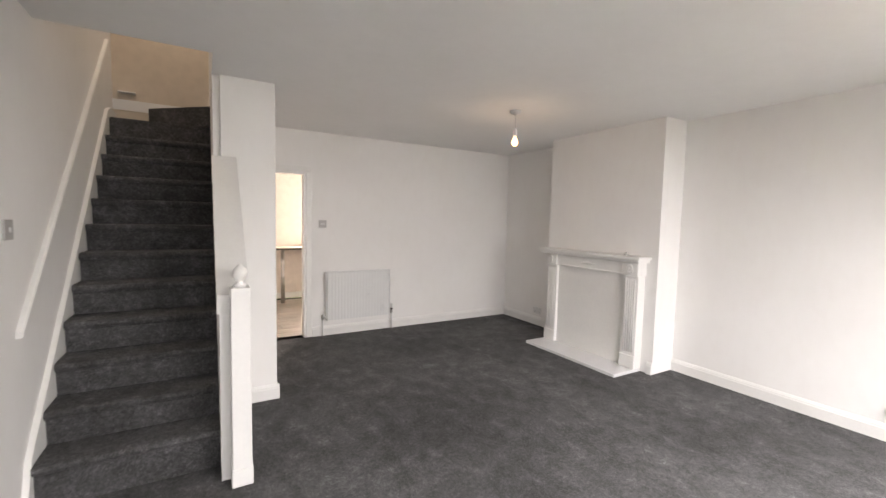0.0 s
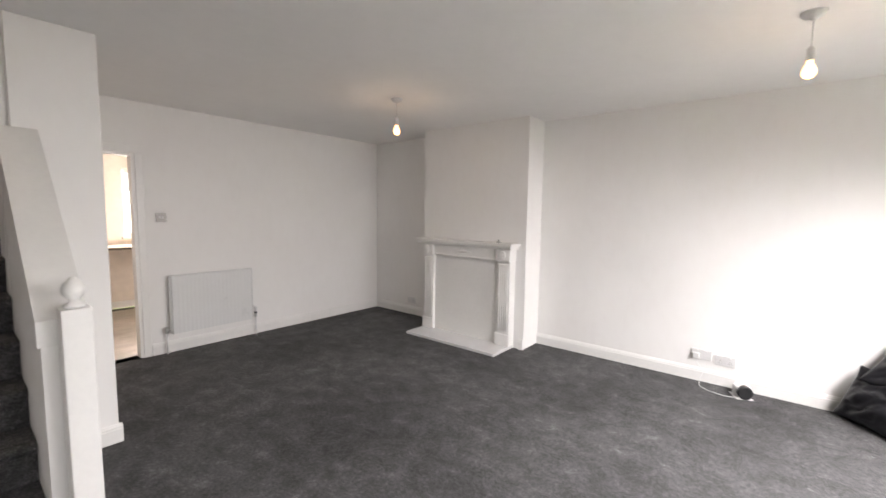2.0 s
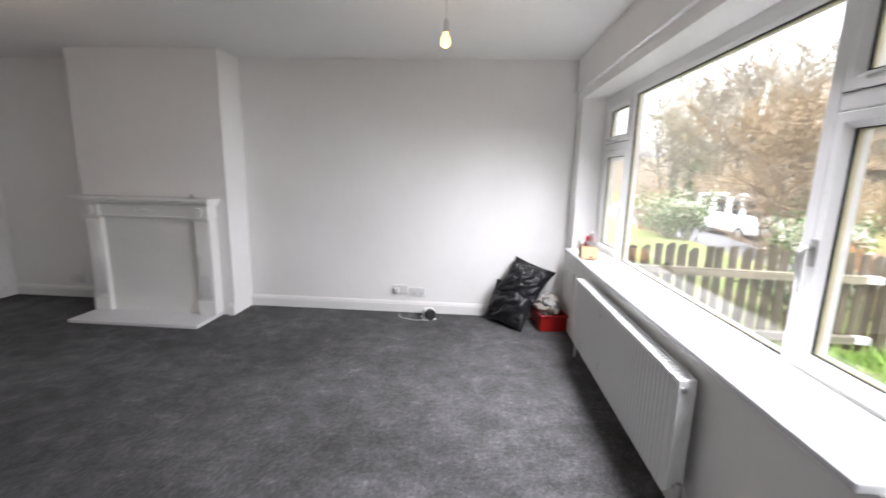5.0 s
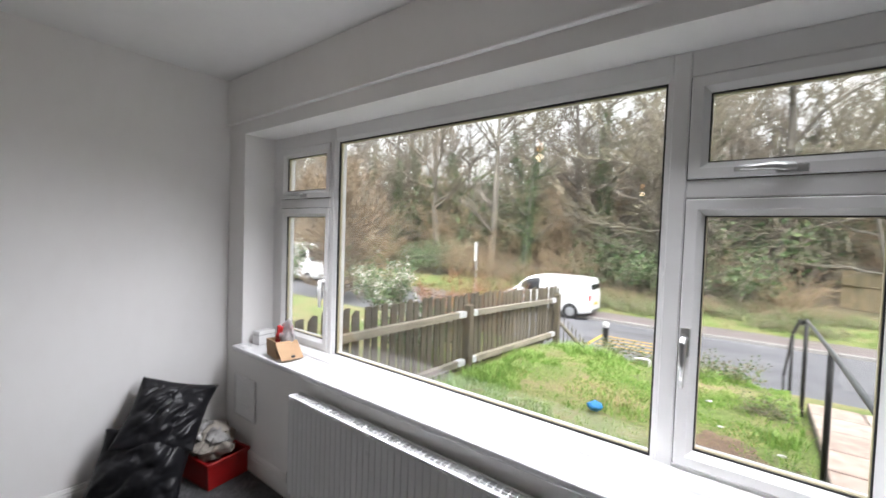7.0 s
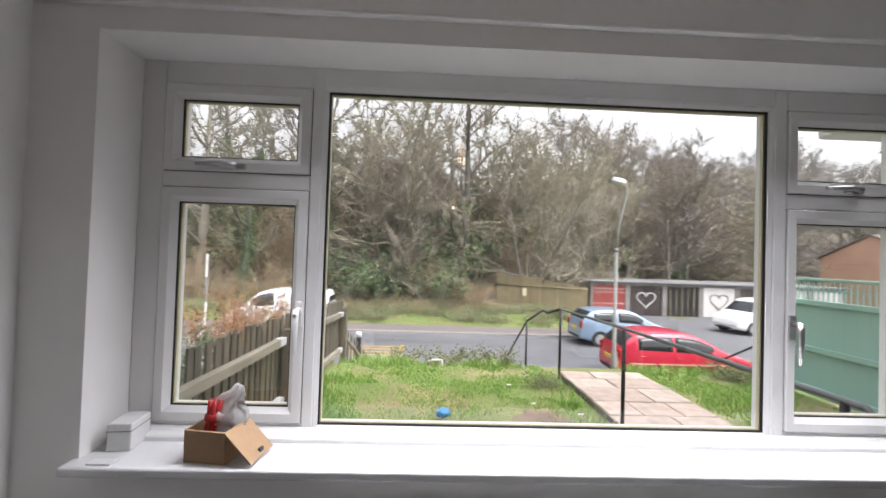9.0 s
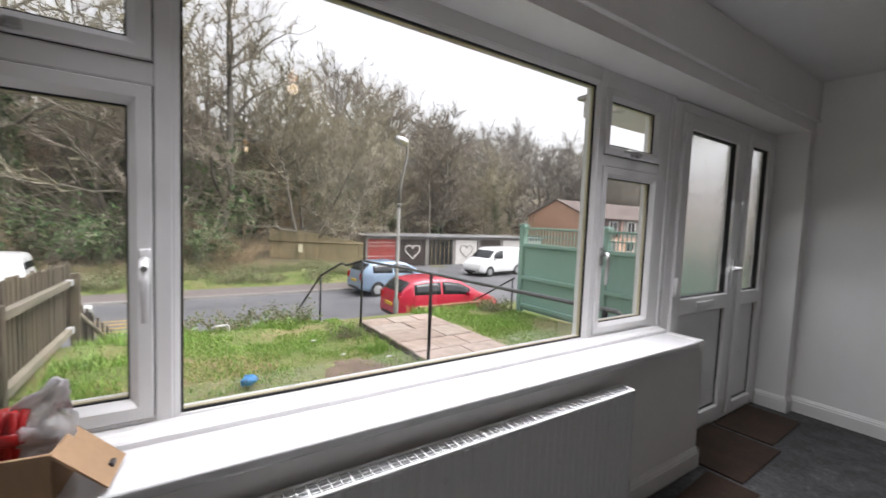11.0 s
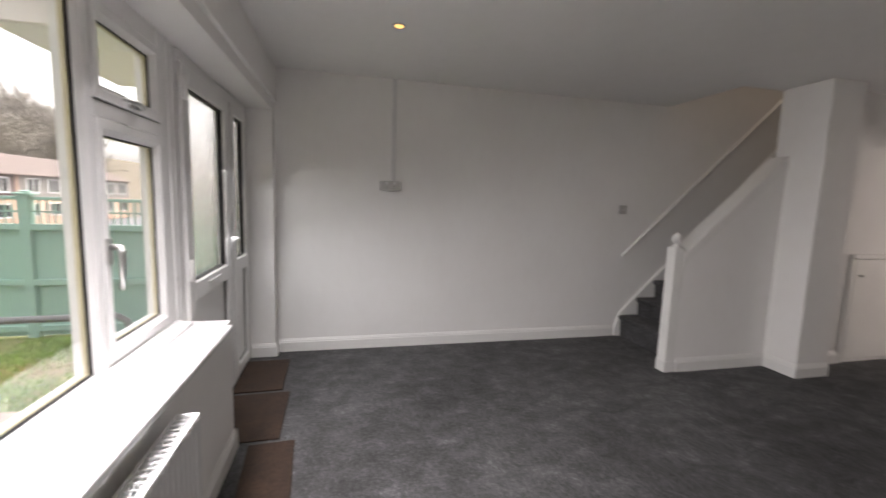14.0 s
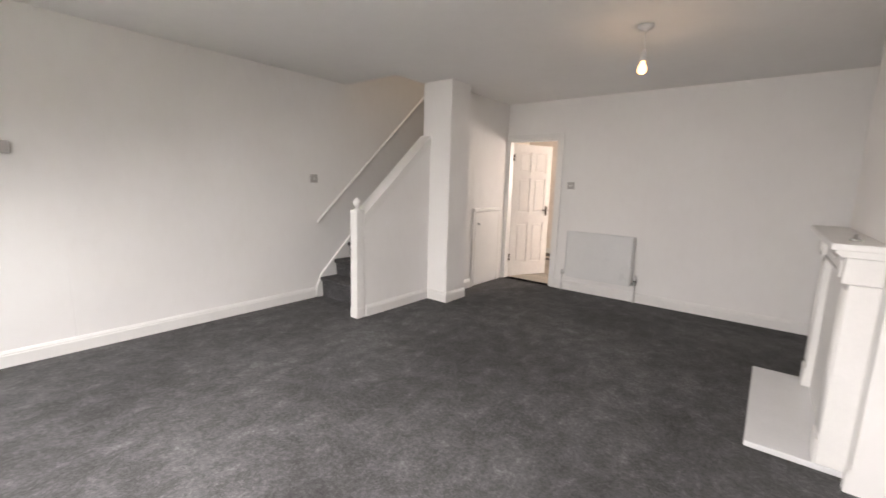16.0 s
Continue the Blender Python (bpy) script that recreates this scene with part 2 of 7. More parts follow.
def tube(bm, pts, radius, sides=10, cap=True):
    """A round bar along points; radius may be one number or one for each point."""
    pts = [Vector(p) for p in pts]
    rad = radius if isinstance(radius, (list, tuple)) else [radius] * len(pts)
    rings, side = [], None
    for i, p in enumerate(pts):
        d = (pts[min(i + 1, len(pts) - 1)] - pts[max(i - 1, 0)]).normalized()
        if side is None or abs(side.dot(d)) > 0.95:
            side = d.orthogonal().normalized()
        side = (side - d * side.dot(d)).normalized()
        up = d.cross(side)
        rings.append([bm.verts.new(p + rad[i] * (math.cos(a) * side + math.sin(a) * up)) for a in
                      [2 * math.pi * k / sides for k in range(sides)]])
    for r0, r1 in zip(rings, rings[1:]):
        for k in range(sides):
            f = bm.faces.new((r0[k], r0[(k + 1) % sides], r1[(k + 1) % sides], r1[k]))
            f.smooth = True
    if cap:
        bm.faces.new(rings[0][::-1])
        bm.faces.new(rings[-1])
    return rings


def lathe(bm, profile, m=None, sides=20):
    """Turned shape: (radius, height) pairs round the local z axis, placed by m."""
    m = m or Matrix()
    rings = [[bm.verts.new(m @ Vector((r * math.cos(2 * math.pi * k / sides), r * math.sin(2 * math.pi * k / sides), z)))
              for k in range(sides)] for r, z in profile]
    for r0, r1 in zip(rings, rings[1:]):
        for k in range(sides):
            f = bm.faces.new((r0[k], r0[(k + 1) % sides], r1[(k + 1) % sides], r1[k]))
            f.smooth = True
    bm.faces.new(rings[0][::-1])
    bm.faces.new(rings[-1])


def mesh_of(name, bm, material):
    me = bpy.data.meshes.new(name)
    bm.to_mesh(me)
    bm.free()
    if material:
        me.materials.append(material)
    return me


def part(name, bm, material, parent, label=""):
    """Links a bmesh as one mesh object under a thing or a part."""
    me = bm if isinstance(bm, bpy.types.Mesh) else mesh_of(name, bm, material)
    ob = new(name, me)
    ob.parent = parent
    return tagged(ob, label)


def thing(name, label, category, group="", m=None, kind=""):
    ob = new(name)
    if m is not None:
        ob.matrix_basis = m
    return tagged(ob, label, category, group, kind)


def solid(name, bm, material, label, category, group="", m=None, kind=""):
    ob = new(name, mesh_of(name, bm, material))
    if m is not None:
        ob.matrix_basis = m
    return tagged(ob, label, category, group, kind)


def structure(name, bm, material, label, category="wall"):
    return solid(name, bm, material, label, category, kind="structure")


# ---- the room ----
E, B, H = 4.70, 5.785, 2.40            # fireplace wall, back wall, ceiling
FLOOR = structure("floor", boxes((-0.1, 4.8, -0.24, 5.90, -0.12, 0.0)), M_CARPET, "dark grey cut pile carpet with brushed nap marks", "carpet")

structure("wall_west", boxes((-0.15, 0.0, -0.32, 6.05, -0.6, 4.85)), M_WALL, "white painted party wall beside the stairs")
structure("wall_east", boxes((E, E + 0.2, -0.32, B, -0.6, H + 0.1)), M_WALL, "white painted plaster wall with chimney breast")
structure("wall_north", boxes((0.0, 0.80, B + 0.115, B + 0.2, 0, 1.8), (0.80, 1.02, B, B + 0.11, 0, 2.6), (1.75, E + 0.2, B, B + 0.11, -0.1, 2.6), (1.02, 1.75, B, B + 0.11, 1.93, 2.6)), M_WALL, "white painted wall with the kitchen doorway")
structure("wall_south", boxes((1.44, 4.55, -0.28, 0.0, -0.6, 0.715), (4.5, E, -0.28, 0.0, 0.715, 2.045), (0.0, E, -0.28, 0.0, 2.045, 2.6),
          (0.0, 0.10, -0.28, -0.0, 0.0, 2.045), (4.55, E, -0.28, 0.0, -0.6, 0.715), (0.0, 1.44, -0.28, -0.24, -0.6, 0.0)), M_WALL, "white painted front wall with a wide window opening")
structure("ceiling", boxes((0.80, E, 0, B, H, H + 0.25), (0.0, 0.80, 0, 3.81, H, H + 0.25)), M_CEIL, "white emulsion ceiling with a stair opening", "ceiling")
structure("chimney_breast", boxes((4.375, E, 3.15, 4.555, 0, H)), M_WALL, "white plastered chimney breast behind the fireplace")
structure("pillar", boxes((0.845, 1.21, 4.215, 4.56, 0, H), bevel=0.004), M_WALL, "white square pillar at the end of the stair wall", "pillar")
structure("wall_stair", boxes((0.80, 0.8449, 4.245, 4.56, 0, H), (0.80, 1.0, 4.56, B, 0, H), (0.80, 1.0, 3.81, 6.05, H + 0.25, 4.85)), M_WALL, "white wall enclosing the upper stairs")
structure("wall_landing", boxes((0, 0.80, 5.90, 6.05, 1.8, 4.85), (0.0, 0.80, 3.66, 3.81, H + 0.25, 4.85)), M_BEIGE, "beige painted wall round the stair landing")
structure("ceiling_landing", boxes((0, 0.80, 3.81, 5.9, 4.75, 4.85)), M_CEIL, "white ceiling above the stairwell", "ceiling")
# plaster step of the lintel box above the window
structure("window_beam", boxes((0.0, E, 0.0, 0.016, 2.130, H), (0.0, E, 0.0, 0.026, 2.118, 2.130), bevel=0.003), M_WALL, "boxed plaster beam running above the window", "beam")


structure("trim_seam", boxes((0.0, 0.0016, 1.276, 1.284, 0.114, 1.35), bevel=0.0006), M_WALL, "faint vertical seam in the plaster of the party wall", "seam")


def skirting(name, x0, y0, x1, y1, nx, ny):
    """Skirting board with a small moulded top along a wall from one point to the other; (nx, ny) points into the room."""
    prof = [(0, 0), (0.017, 0), (0.017, 0.082), (0.013, 0.088), (0.013, 0.096), (0.008, 0.104), (0.005, 0.112), (0, 0.114)]
    bm = bmesh.new()
    a, b = Vector((x0, y0, 0)), Vector((x1, y1, 0))
    n = Vector((nx, ny, 0))
    r0 = [bm.verts.new(a + n * d + Vector((0, 0, z))) for d, z in prof]
    r1 = [bm.verts.new(b + n * d + Vector((0, 0, z))) for d, z in prof]
    for i in range(len(prof) - 1):
        bm.faces.new((r0[i], r0[i + 1], r1[i + 1], r1[i]))
    bm.faces.new(r0)
    bm.faces.new(r1[::-1])
    bmesh.ops.recalc_face_normals(bm, faces=bm.faces[:])
    return structure(name, bm, M_TRIM, "white moulded skirting board along the wall", "skirting")


skirting("baseboard_west", 0, 0.0, 0, 3.33, 1, 0)
skirting("baseboard_east_1", E, 0.0, E, 3.15, -1, 0)
skirting("baseboard_east_2", E, 4.555, E, B, -1, 0)
skirting("baseboard_north", 1.82, B, E, B, 0, -1)
skirting("baseboard_south", 1.44, 0, E, 0, 0, 1)
skirting("baseboard_door_end", 1.44, -0.2, 1.44, 0.017, -1, 0)
skirting("baseboard_return", 0.0, 0.0, 0.117, 0.0, 0, 1)
skirting("baseboard_return_side", 0.10, 0.0, 0.10, -0.2, 1, 0)
skirting("baseboard_chimney_front", 4.375, 3.15, 4.375, 3.2, -1, 0)
skirting("baseboard_pillar_front", 0.943, 4.215, 1.227, 4.215, 0, -1)
skirting("baseboard_pillar_side", 1.21, 4.215, 1.21, 4.56, 1, 0)
skirting("baseboard_stair_panel", 0.935, 3.28, 0.935, 4.215, 1, 0)
skirting("baseboard_cupboard", 1.0, 4.56, 1.0, 4.98, 1, 0)

# ---- front window and door ----
FY0, FY1 = -0.265, -0.195            # outer and inner face of the frames
win = thing("window_1", "wide white plastic front window of four casements and one fixed pane", "window", kind="structure")


def frame_ring(x0, x1, z0, z1, w, y0, y1, bevel=0.004):
    return boxes((x0, x0 + w, y0, y1, z0, z1), (x1 - w, x1, y0, y1, z0, z1),
                 (x0 + w, x1 - w, y0, y1, z0, z0 + w), (x0 + w, x1 - w, y0, y1, z1 - w, z1), bevel=bevel)


def mitre_ring(x0, x1, z0, z1, prof):
    """A mitred frame: the closed profile of (inset, y) pairs carried round a rectangle."""
    bm = bmesh.new()
    rings = [[bm.verts.new((x0 + d if a == 0 else x1 - d, y, z0 + d if b == 0 else z1 - d)) for d, y in prof] for a, b in ((0, 0), (1, 0), (1, 1), (0, 1))]
    n = len(prof)
    for i in range(4):
        r0, r1 = rings[i], rings[(i + 1) % 4]
        for k in range(n):
            bm.faces.new((r0[k], r0[(k + 1) % n], r1[(k + 1) % n], r1[k]))
    bmesh.ops.recalc_face_normals(bm, faces=bm.faces[:])
    return bm


# outer frame and the fixed bars
FZ0, FZ1 = 0.745, 2.045
part("jamb", boxes((4.417, 4.50, FY0, FY1, FZ0, FZ1), bevel=0.004), M_UPVC, win)
part("jamb", boxes((1.600, 1.670, FY0, FY1, FZ0, FZ1), bevel=0.004), M_UPVC, win)
part("coupling_post", boxes((1.530, 1.5975, FY0, FY1 - 0.004, FZ0, FZ1), (1.548, 1.580, FY0, FY1 + 0.003, FZ0, FZ1), bevel=0.003), M_UPVC, win, "ribbed post between window and door")
for x0, x1, head, foot in ((3.905, 4.417, 1.967, 0.781), (2.207, 3.867, 1.980, 0.757), (1.670, 2.159, 1.967, 0.781)):
    part("head_rail", boxes((x0, x1, FY0, FY1, head, FZ1), bevel=0.003), M_UPVC, win)
    part("foot_rail", boxes((x0, x1, FY0, FY1, FZ0, foot), bevel=0.003), M_UPVC, win)
part("mullion", boxes((3.867, 3.905, FY0, FY1 + 0.003, FZ0, FZ1 - 0.001), bevel=0.004), M_UPVC, win)
part("mullion", boxes((2.159, 2.207, FY0, FY1 + 0.003, FZ0, FZ1 - 0.001), bevel=0.004), M_UPVC, win)
part("transom", boxes((3.905, 4.417, FY0, FY1 + 0.001, 1.602, 1.656), bevel=0.004), M_UPVC, win)
part("transom", boxes((1.670, 2.159, FY0, FY1 + 0.001, 1.602, 1.656), bevel=0.004), M_UPVC, win)


def glazing(s, x0, x1, z0, z1):
    """Gasket, pane, sealed-unit spacer and the outer rebate round one pane."""
    part("gasket", mitre_ring(x0 - 0.003, x1 + 0.003, z0 - 0.003, z1 + 0.003, [(0, -0.216), (0, -0.2085), (0.007, -0.2105), (0.007, -0.216)]), M_GASKET, s)
    pane = part("pane", boxes((x0 - 0.002, x1 + 0.002, -0.2225, -0.2165, z0 - 0.002, z1 + 0.002)), M_GLASS, s)
    pane.visible_shadow = False
    part("spacer", mitre_ring(x0 - 0.002, x1 + 0.002, z0 - 0.002, z1 + 0.002, [(0, -0.236), (0, -0.223), (0.007, -0.223), (0.007, -0.236)]), M_UPVC_EDGE, s, "yellowed edge of the sealed pane")
    part("outer_bead", mitre_ring(x0 - 0.002, x1 + 0.002, z0 - 0.002, z1 + 0.002, [(0, -0.262), (0, -0.2365), (0.005, -0.2365), (0.002, -0.262)]), M_UPVC, s)


def sash(name, x0, x1, z0, z1, handle):
    """An opening casement: mitred frame in a dark sealing groove, glazing and handle."""
    s = part(name, mitre_ring(x0 + 0.003, x1 - 0.003, z0 + 0.003, z1 - 0.003, [(0, -0.255), (0, FY1 + 0.005), (0.003, FY1 + 0.008), (0.031, FY1 + 0.008), (0.034, FY1 + 0.005),
             (0.046, FY1 - 0.009), (0.049, FY1 - 0.013), (0.049, -0.255)]), M_UPVC, win)
    part("seal", mitre_ring(x0, x1, z0, z1, [(0, -0.25), (0, FY1 - 0.004), (0.0029, FY1 - 0.004), (0.0029, -0.25)]), M_GASKET, s, "black rubber seal in the groove")
    glazing(s, x0 + 0.052, x1 - 0.052, z0 + 0.052, z1 - 0.052)
    if handle == 'stay':                      # lever on the bottom rail of a top-hung light
        xc, zc = (x0 + x1) / 2, z0 + 0.020
        bm = bmesh.new()
        box(bm, xc - 0.035, xc + 0.035, FY1 + 0.007, FY1 + 0.020, zc - 0.011, zc + 0.011, 0.005, 2)
        tube(bm, [(xc, FY1 + 0.018, zc), (xc, FY1 + 0.038, zc), (xc + 0.04, FY1 + 0.043, zc + 0.004), (xc + 0.125, FY1 + 0.036, zc + 0.002)], [0.012, 0.012, 0.011, 0.007], 10)
        part("handle", bm, M_STEEL, s, "small chrome lever handle")
    elif handle:                              # lever on a side-hung casement
        xc, zc = handle, 1.16
        bm = bmesh.new()
        box(bm, xc - 0.013, xc + 0.013, FY1 + 0.007, FY1 + 0.018, zc - 0.04, zc + 0.05, 0.006, 2)
        tube(bm, [(xc, FY1 + 0.018, zc + 0.02), (xc, FY1 + 0.044, zc + 0.02), (xc, FY1 + 0.050, zc - 0.02), (xc, FY1 + 0.044, zc - 0.125)], [0.012, 0.012, 0.011, 0.007], 10)
        h = part("handle", bm, M_UPVC if handle > 3 else M_STEEL, s, "white lever handle with a lock button")
        bm = bmesh.new()
        lathe(bm, [(0.007, 0), (0.007, 0.005)], Matrix.Translation((xc, FY1 + 0.054, zc + 0.006)) @ Matrix.Rotation(radians(-90), 4, 'X'), 10)
        part("lock_button", bm, M_STEEL, h, "small steel lock button")
    return s


sash("casement", 3.905, 4.417, 0.781, 1.602, 3.924)
sash("top_light", 3.905, 4.417, 1.656, 1.967, 'stay')
sash("casement", 1.670, 2.159, 0.781, 1.602, 2.140)
sash("top_light", 1.670, 2.159, 1.656, 1.967, 'stay')
fix = part("fixed_light", mitre_ring(2.207, 3.867, 0.757, 1.980, [(0, -0.255), (0, FY1 - 0.002), (0.003, FY1 - 0.002), (0.014, FY1 - 0.009), (0.016, FY1 - 0.013), (0.016, -0.255)]), M_UPVC, win)
glazing(fix, 2.225, 3.849, 0.775, 1.962)

solid("window_sill", boxes((1.615, 4.52, -0.193, 0.055, 0.715, 0.745), bevel=0.009, seg=3), M_SILL, "glossy white window board with a rounded nose above the radiator", "window sill", kind="structure")
bm = bmesh.new()
prism(bm, [(-0.1945, 0.7455), (-0.1945, 0.770), (-0.165, 0.771), (-0.158, 0.766), (-0.130, 0.763), (-0.124, 0.758), (-0.122, 0.7455)], 'x', 1.605, 4.50)
structure("window_reveal_trim", bm, M_UPVC, "stepped white plastic cover strip along the window foot", "trim")

# front door with its sidelight
door = thing("door_1", "white plastic half-glazed front door with obscured glass, closed", "door", kind="structure")
part("door_frame", boxes((1.455, 1.528, FY0, FY1, 0.0, 2.03), (0.10, 0.155, FY0, FY1, 0.0, 2.03), (0.155, 1.455, FY0, FY1, 1.985, 2.04),
     (0.155, 1.455, FY0, FY1, 0.0, 0.03), (0.60, 0.655, FY0, FY1, 0.03, 1.985), bevel=0.004), M_UPVC, door)


def glazed_leaf(name, x0, x1, w):
    leaf = part(name, boxes((x0, x0 + w, FY0 + 0.01, FY1 + 0.014, 0.035, 1.98), (x1 - w, x1, FY0 + 0.01, FY1 + 0.014, 0.035, 1.98),
                (x0 + w, x1 - w, FY0 + 0.01, FY1 + 0.014, 0.035, 0.035 + w), (x0 + w, x1 - w, FY0 + 0.01, FY1 + 0.014, 1.98 - w, 1.98),
                (x0 + w, x1 - w, FY0 + 0.01, FY1 + 0.014, 0.80, 0.90), bevel=0.005), M_UPVC, door)
    part("gasket", frame_ring(x0 + w - 0.001, x1 - w + 0.001, 0.899, 1.981 - w, 0.008, -0.229, -0.200, 0), M_GASKET, leaf)
    p = part("pane", boxes((x0 + w - 0.002, x1 - w + 0.002, -0.238, -0.232, 0.898, 1.982 - w)), M_FROST, leaf, "obscured glass pane")
    p.visible_shadow = False
    part("panel", boxes((x0 + w + 0.004, x1 - w - 0.004, -0.235, -0.208, 0.039 + w, 0.796), bevel=0.008), M_UPVC, leaf, "plain lower panel")
    part("gasket", frame_ring(x0 + w - 0.001, x1 - w + 0.001, 0.034 + w, 0.801, 0.006, -0.226, -0.204, 0), M_GASKET, leaf)
    return leaf


leaf = glazed_leaf("leaf", 0.658, 1.452, 0.09)
side = glazed_leaf("sidelight", 0.158, 0.597, 0.07)
bm = boxes((0.690, 0.716, FY1 + 0.013, FY1 + 0.024, 0.93, 1.13), bevel=0.006, seg=2)
tube(bm, [(0.703, FY1 + 0.02, 1.07), (0.703, FY1 + 0.065, 1.07), (0.72, FY1 + 0.07, 1.07), (0.82, FY1 + 0.068, 1.068)], 0.010, 10)
part("handle", bm, M_PLASTIC, leaf, "white lever handle on a long plate")
bm = boxes((0.95, 1.17, FY1 + 0.013, FY1 + 0.024, 0.832, 0.872), bevel=0.005, seg=2)
part("letter_plate", bm, M_PLASTIC, leaf, "white letter flap")
for z in (1.86, 0.98, 0.25):
    bm = boxes((1.436, 1.476, FY1 + 0.012, FY1 + 0.026, z - 0.05, z + 0.05), bevel=0.004)
    tube(bm, [(1.456, FY1 + 0.03, z - 0.055), (1.456, FY1 + 0.03, z + 0.055)], 0.009, 8)
    part("hinge", bm, M_UPVC, leaf)

# ---- stairs ----
def nosing(k):
    """Front edge (y, z) of tread k, counted from 1."""
    return 3.40 + 0.194 * (k - 1), 0.04 + 0.185 * k


stairs = thing("staircase", "straight flight of stairs covered in dark grey carpet", "stairs", kind="structure")
NSTEP = 11
for k in range(1, NSTEP + 1):
    y, z = nosing(k)
    y2, z2 = nosing(k + 1)
    zb = 0.0 if k == 1 else nosing(k - 1)[1]
    bm = bmesh.new()
    # rounded nosing over a slightly raked riser
    prof = [(y + 0.030, zb - 0.002), (y + 0.022, z - 0.055), (y + 0.004, z - 0.042), (y - 0.006, z - 0.024), (y - 0.002, z - 0.008), (y + 0.012, z - 0.001),
            (y + 0.03, z), (y2 + 0.06, z), (y2 + 0.06, zb - 0.002)]
    prism(bm, prof, 'x', 0.025, 0.80)
    for f in bm.faces:
        f.smooth = False
    part("step", bm, M_CARPET, stairs)
y, z = nosing(NSTEP + 1)
part("landing", boxes((0.025, 0.80, y - 0.003, 5.90, z - 0.23, z), bevel=0.012, seg=2), M_CARPET, stairs)
bm = bmesh.new()
prism(bm, [(0.28, 5.88), (0.80, 5.42), (0.80, 5.90), (0.28, 5.90)], 'z', z, z + 0.18)
part("winder", bm, M_CARPET, stairs, "tapered top step turning to the side")


def string_board(name, x0, x1, off, label):
    bm = bmesh.new()
    ya, za = nosing(1)
    yb, zb = nosing(NSTEP + 1)
    s = (zb - za) / (yb - ya)
    prism(bm, [(ya - 0.04, 0.0), (ya + 0.3, 0.0), (5.89, za + s * (5.89 - ya) - 0.36), (5.89, 2.36), (yb + 0.12, 2.36), (yb - 0.02, zb + off), (ya + 0.02, za + off - 0.02), (ya - 0.04, 0.114)], 'x', x0, x1)
    return part(name, bm, M_TRIM, stairs, label)


string_board("string", 0.0, 0.026, 0.055, "white painted wall string")
# spandrel panel between the newel and the pillar
bm = bmesh.new()
prism(bm, [(3.268, 0.0), (4.2145, 0.0), (4.2145, 1.75), (3.268, 0.925)], 'x', 0.801, 0.934)
panel = structure("wall_spandrel", bm, M_WALL, "white boarded panel under the sloping stair rail")
rail = thing("stair_balustrade", "white painted newel post and sloping capping on the stair panel", "balustrade", kind="structure")
bm = bmesh.new()
prism(bm, [(3.2625, 0.905), (3.2625, 1.005), (4.214, 1.835), (4.214, 1.735)], 'x', 0.79, 0.945)
part("capping", bm, M_TRIM, rail)
bm = boxes((0.849, 0.942, 3.172, 3.262, 0.0, 1.052), bevel=0.006, seg=2)
part("newel_post", bm, M_TRIM, rail)
bm = bmesh.new()
lathe(bm, [(0.030, 1.035), (0.034, 1.042), (0.030, 1.050), (0.016, 1.058), (0.020, 1.070), (0.034, 1.086), (0.038, 1.104), (0.033, 1.124), (0.020, 1.138), (0.014, 1.143), (0.012, 1.150), (0.002, 1.154)],
      Matrix.Translation((0.8955, 3.217, 0.017)))
part("finial", bm, M_TRIM, rail, "turned acorn finial")
part("newel_base", boxes((0.844, 0.947, 3.167, 3.2615, 0.0, 0.10), bevel=0.005), M_TRIM, rail)

hand = thing("handrail", "white moulded timber handrail fixed along the wall", "handrail", kind="structure")
bm = bmesh.new()
prof = [(0.0, -0.016), (0.018, -0.016), (0.027, -0.006), (0.028, 0.006), (0.020, 0.015), (0.0, 0.015)]
y0, z0, y1, z1 = 3.39, 0.86, 5.62, 2.93
r0 = [bm.verts.new((0.001 + d, y0, z0 + e)) for d, e in prof]
r1 = [bm.verts.new((0.001 + d, y1, z1 + e)) for d, e in prof]
for i in range(len(prof)):
    bm.faces.new((r0[i], r0[(i + 1) % 6], r1[(i + 1) % 6], r1[i]))
bm.faces.new(r0[::-1])
bm.faces.new(r1)
bmesh.ops.recalc_face_normals(bm, faces=bm.faces[:])
part("rail", bm, M_TRIM, hand)
shelf = solid("wall_ledge", boxes((0.045, 0.185, 5.84, 5.898, 2.556, 2.570), bevel=0.004), M_TRIM, "small white ledge on the stair wall", "ledge")

# low cupboard under the stairs
cup = thing("cupboard_door", "low white cupboard door under the stairs, closed", "cupboard")
part("leaf", boxes((1.001, 1.022, 5.03, 5.60, 0.035, 0.965), bevel=0.003), M_TRIM, cup)
part("head_trim", boxes((1.001, 1.030, 4.99, 5.66, 0.972, 1.015), bevel=0.006), M_TRIM, cup)
part("side_trim", boxes((1.001, 1.020, 4.985, 5.026, 0.0, 0.970), bevel=0.003), M_TRIM, cup)
part("side_trim", boxes((1.001, 1.020, 5.604, 5.66, 0.0, 0.970), bevel=0.003), M_TRIM, cup)
bm = bmesh.new()
lathe(bm, [(0.006, 0), (0.006, 0.014), (0.013, 0.02), (0.013, 0.03), (0.004, 0.033)], Matrix.Translation((1.022, 5.085, 0.82)) @ Matrix.Rotation(radians(90), 4, 'Y'), 12)
part("knob", bm, M_STEEL, cup, "small metal knob")

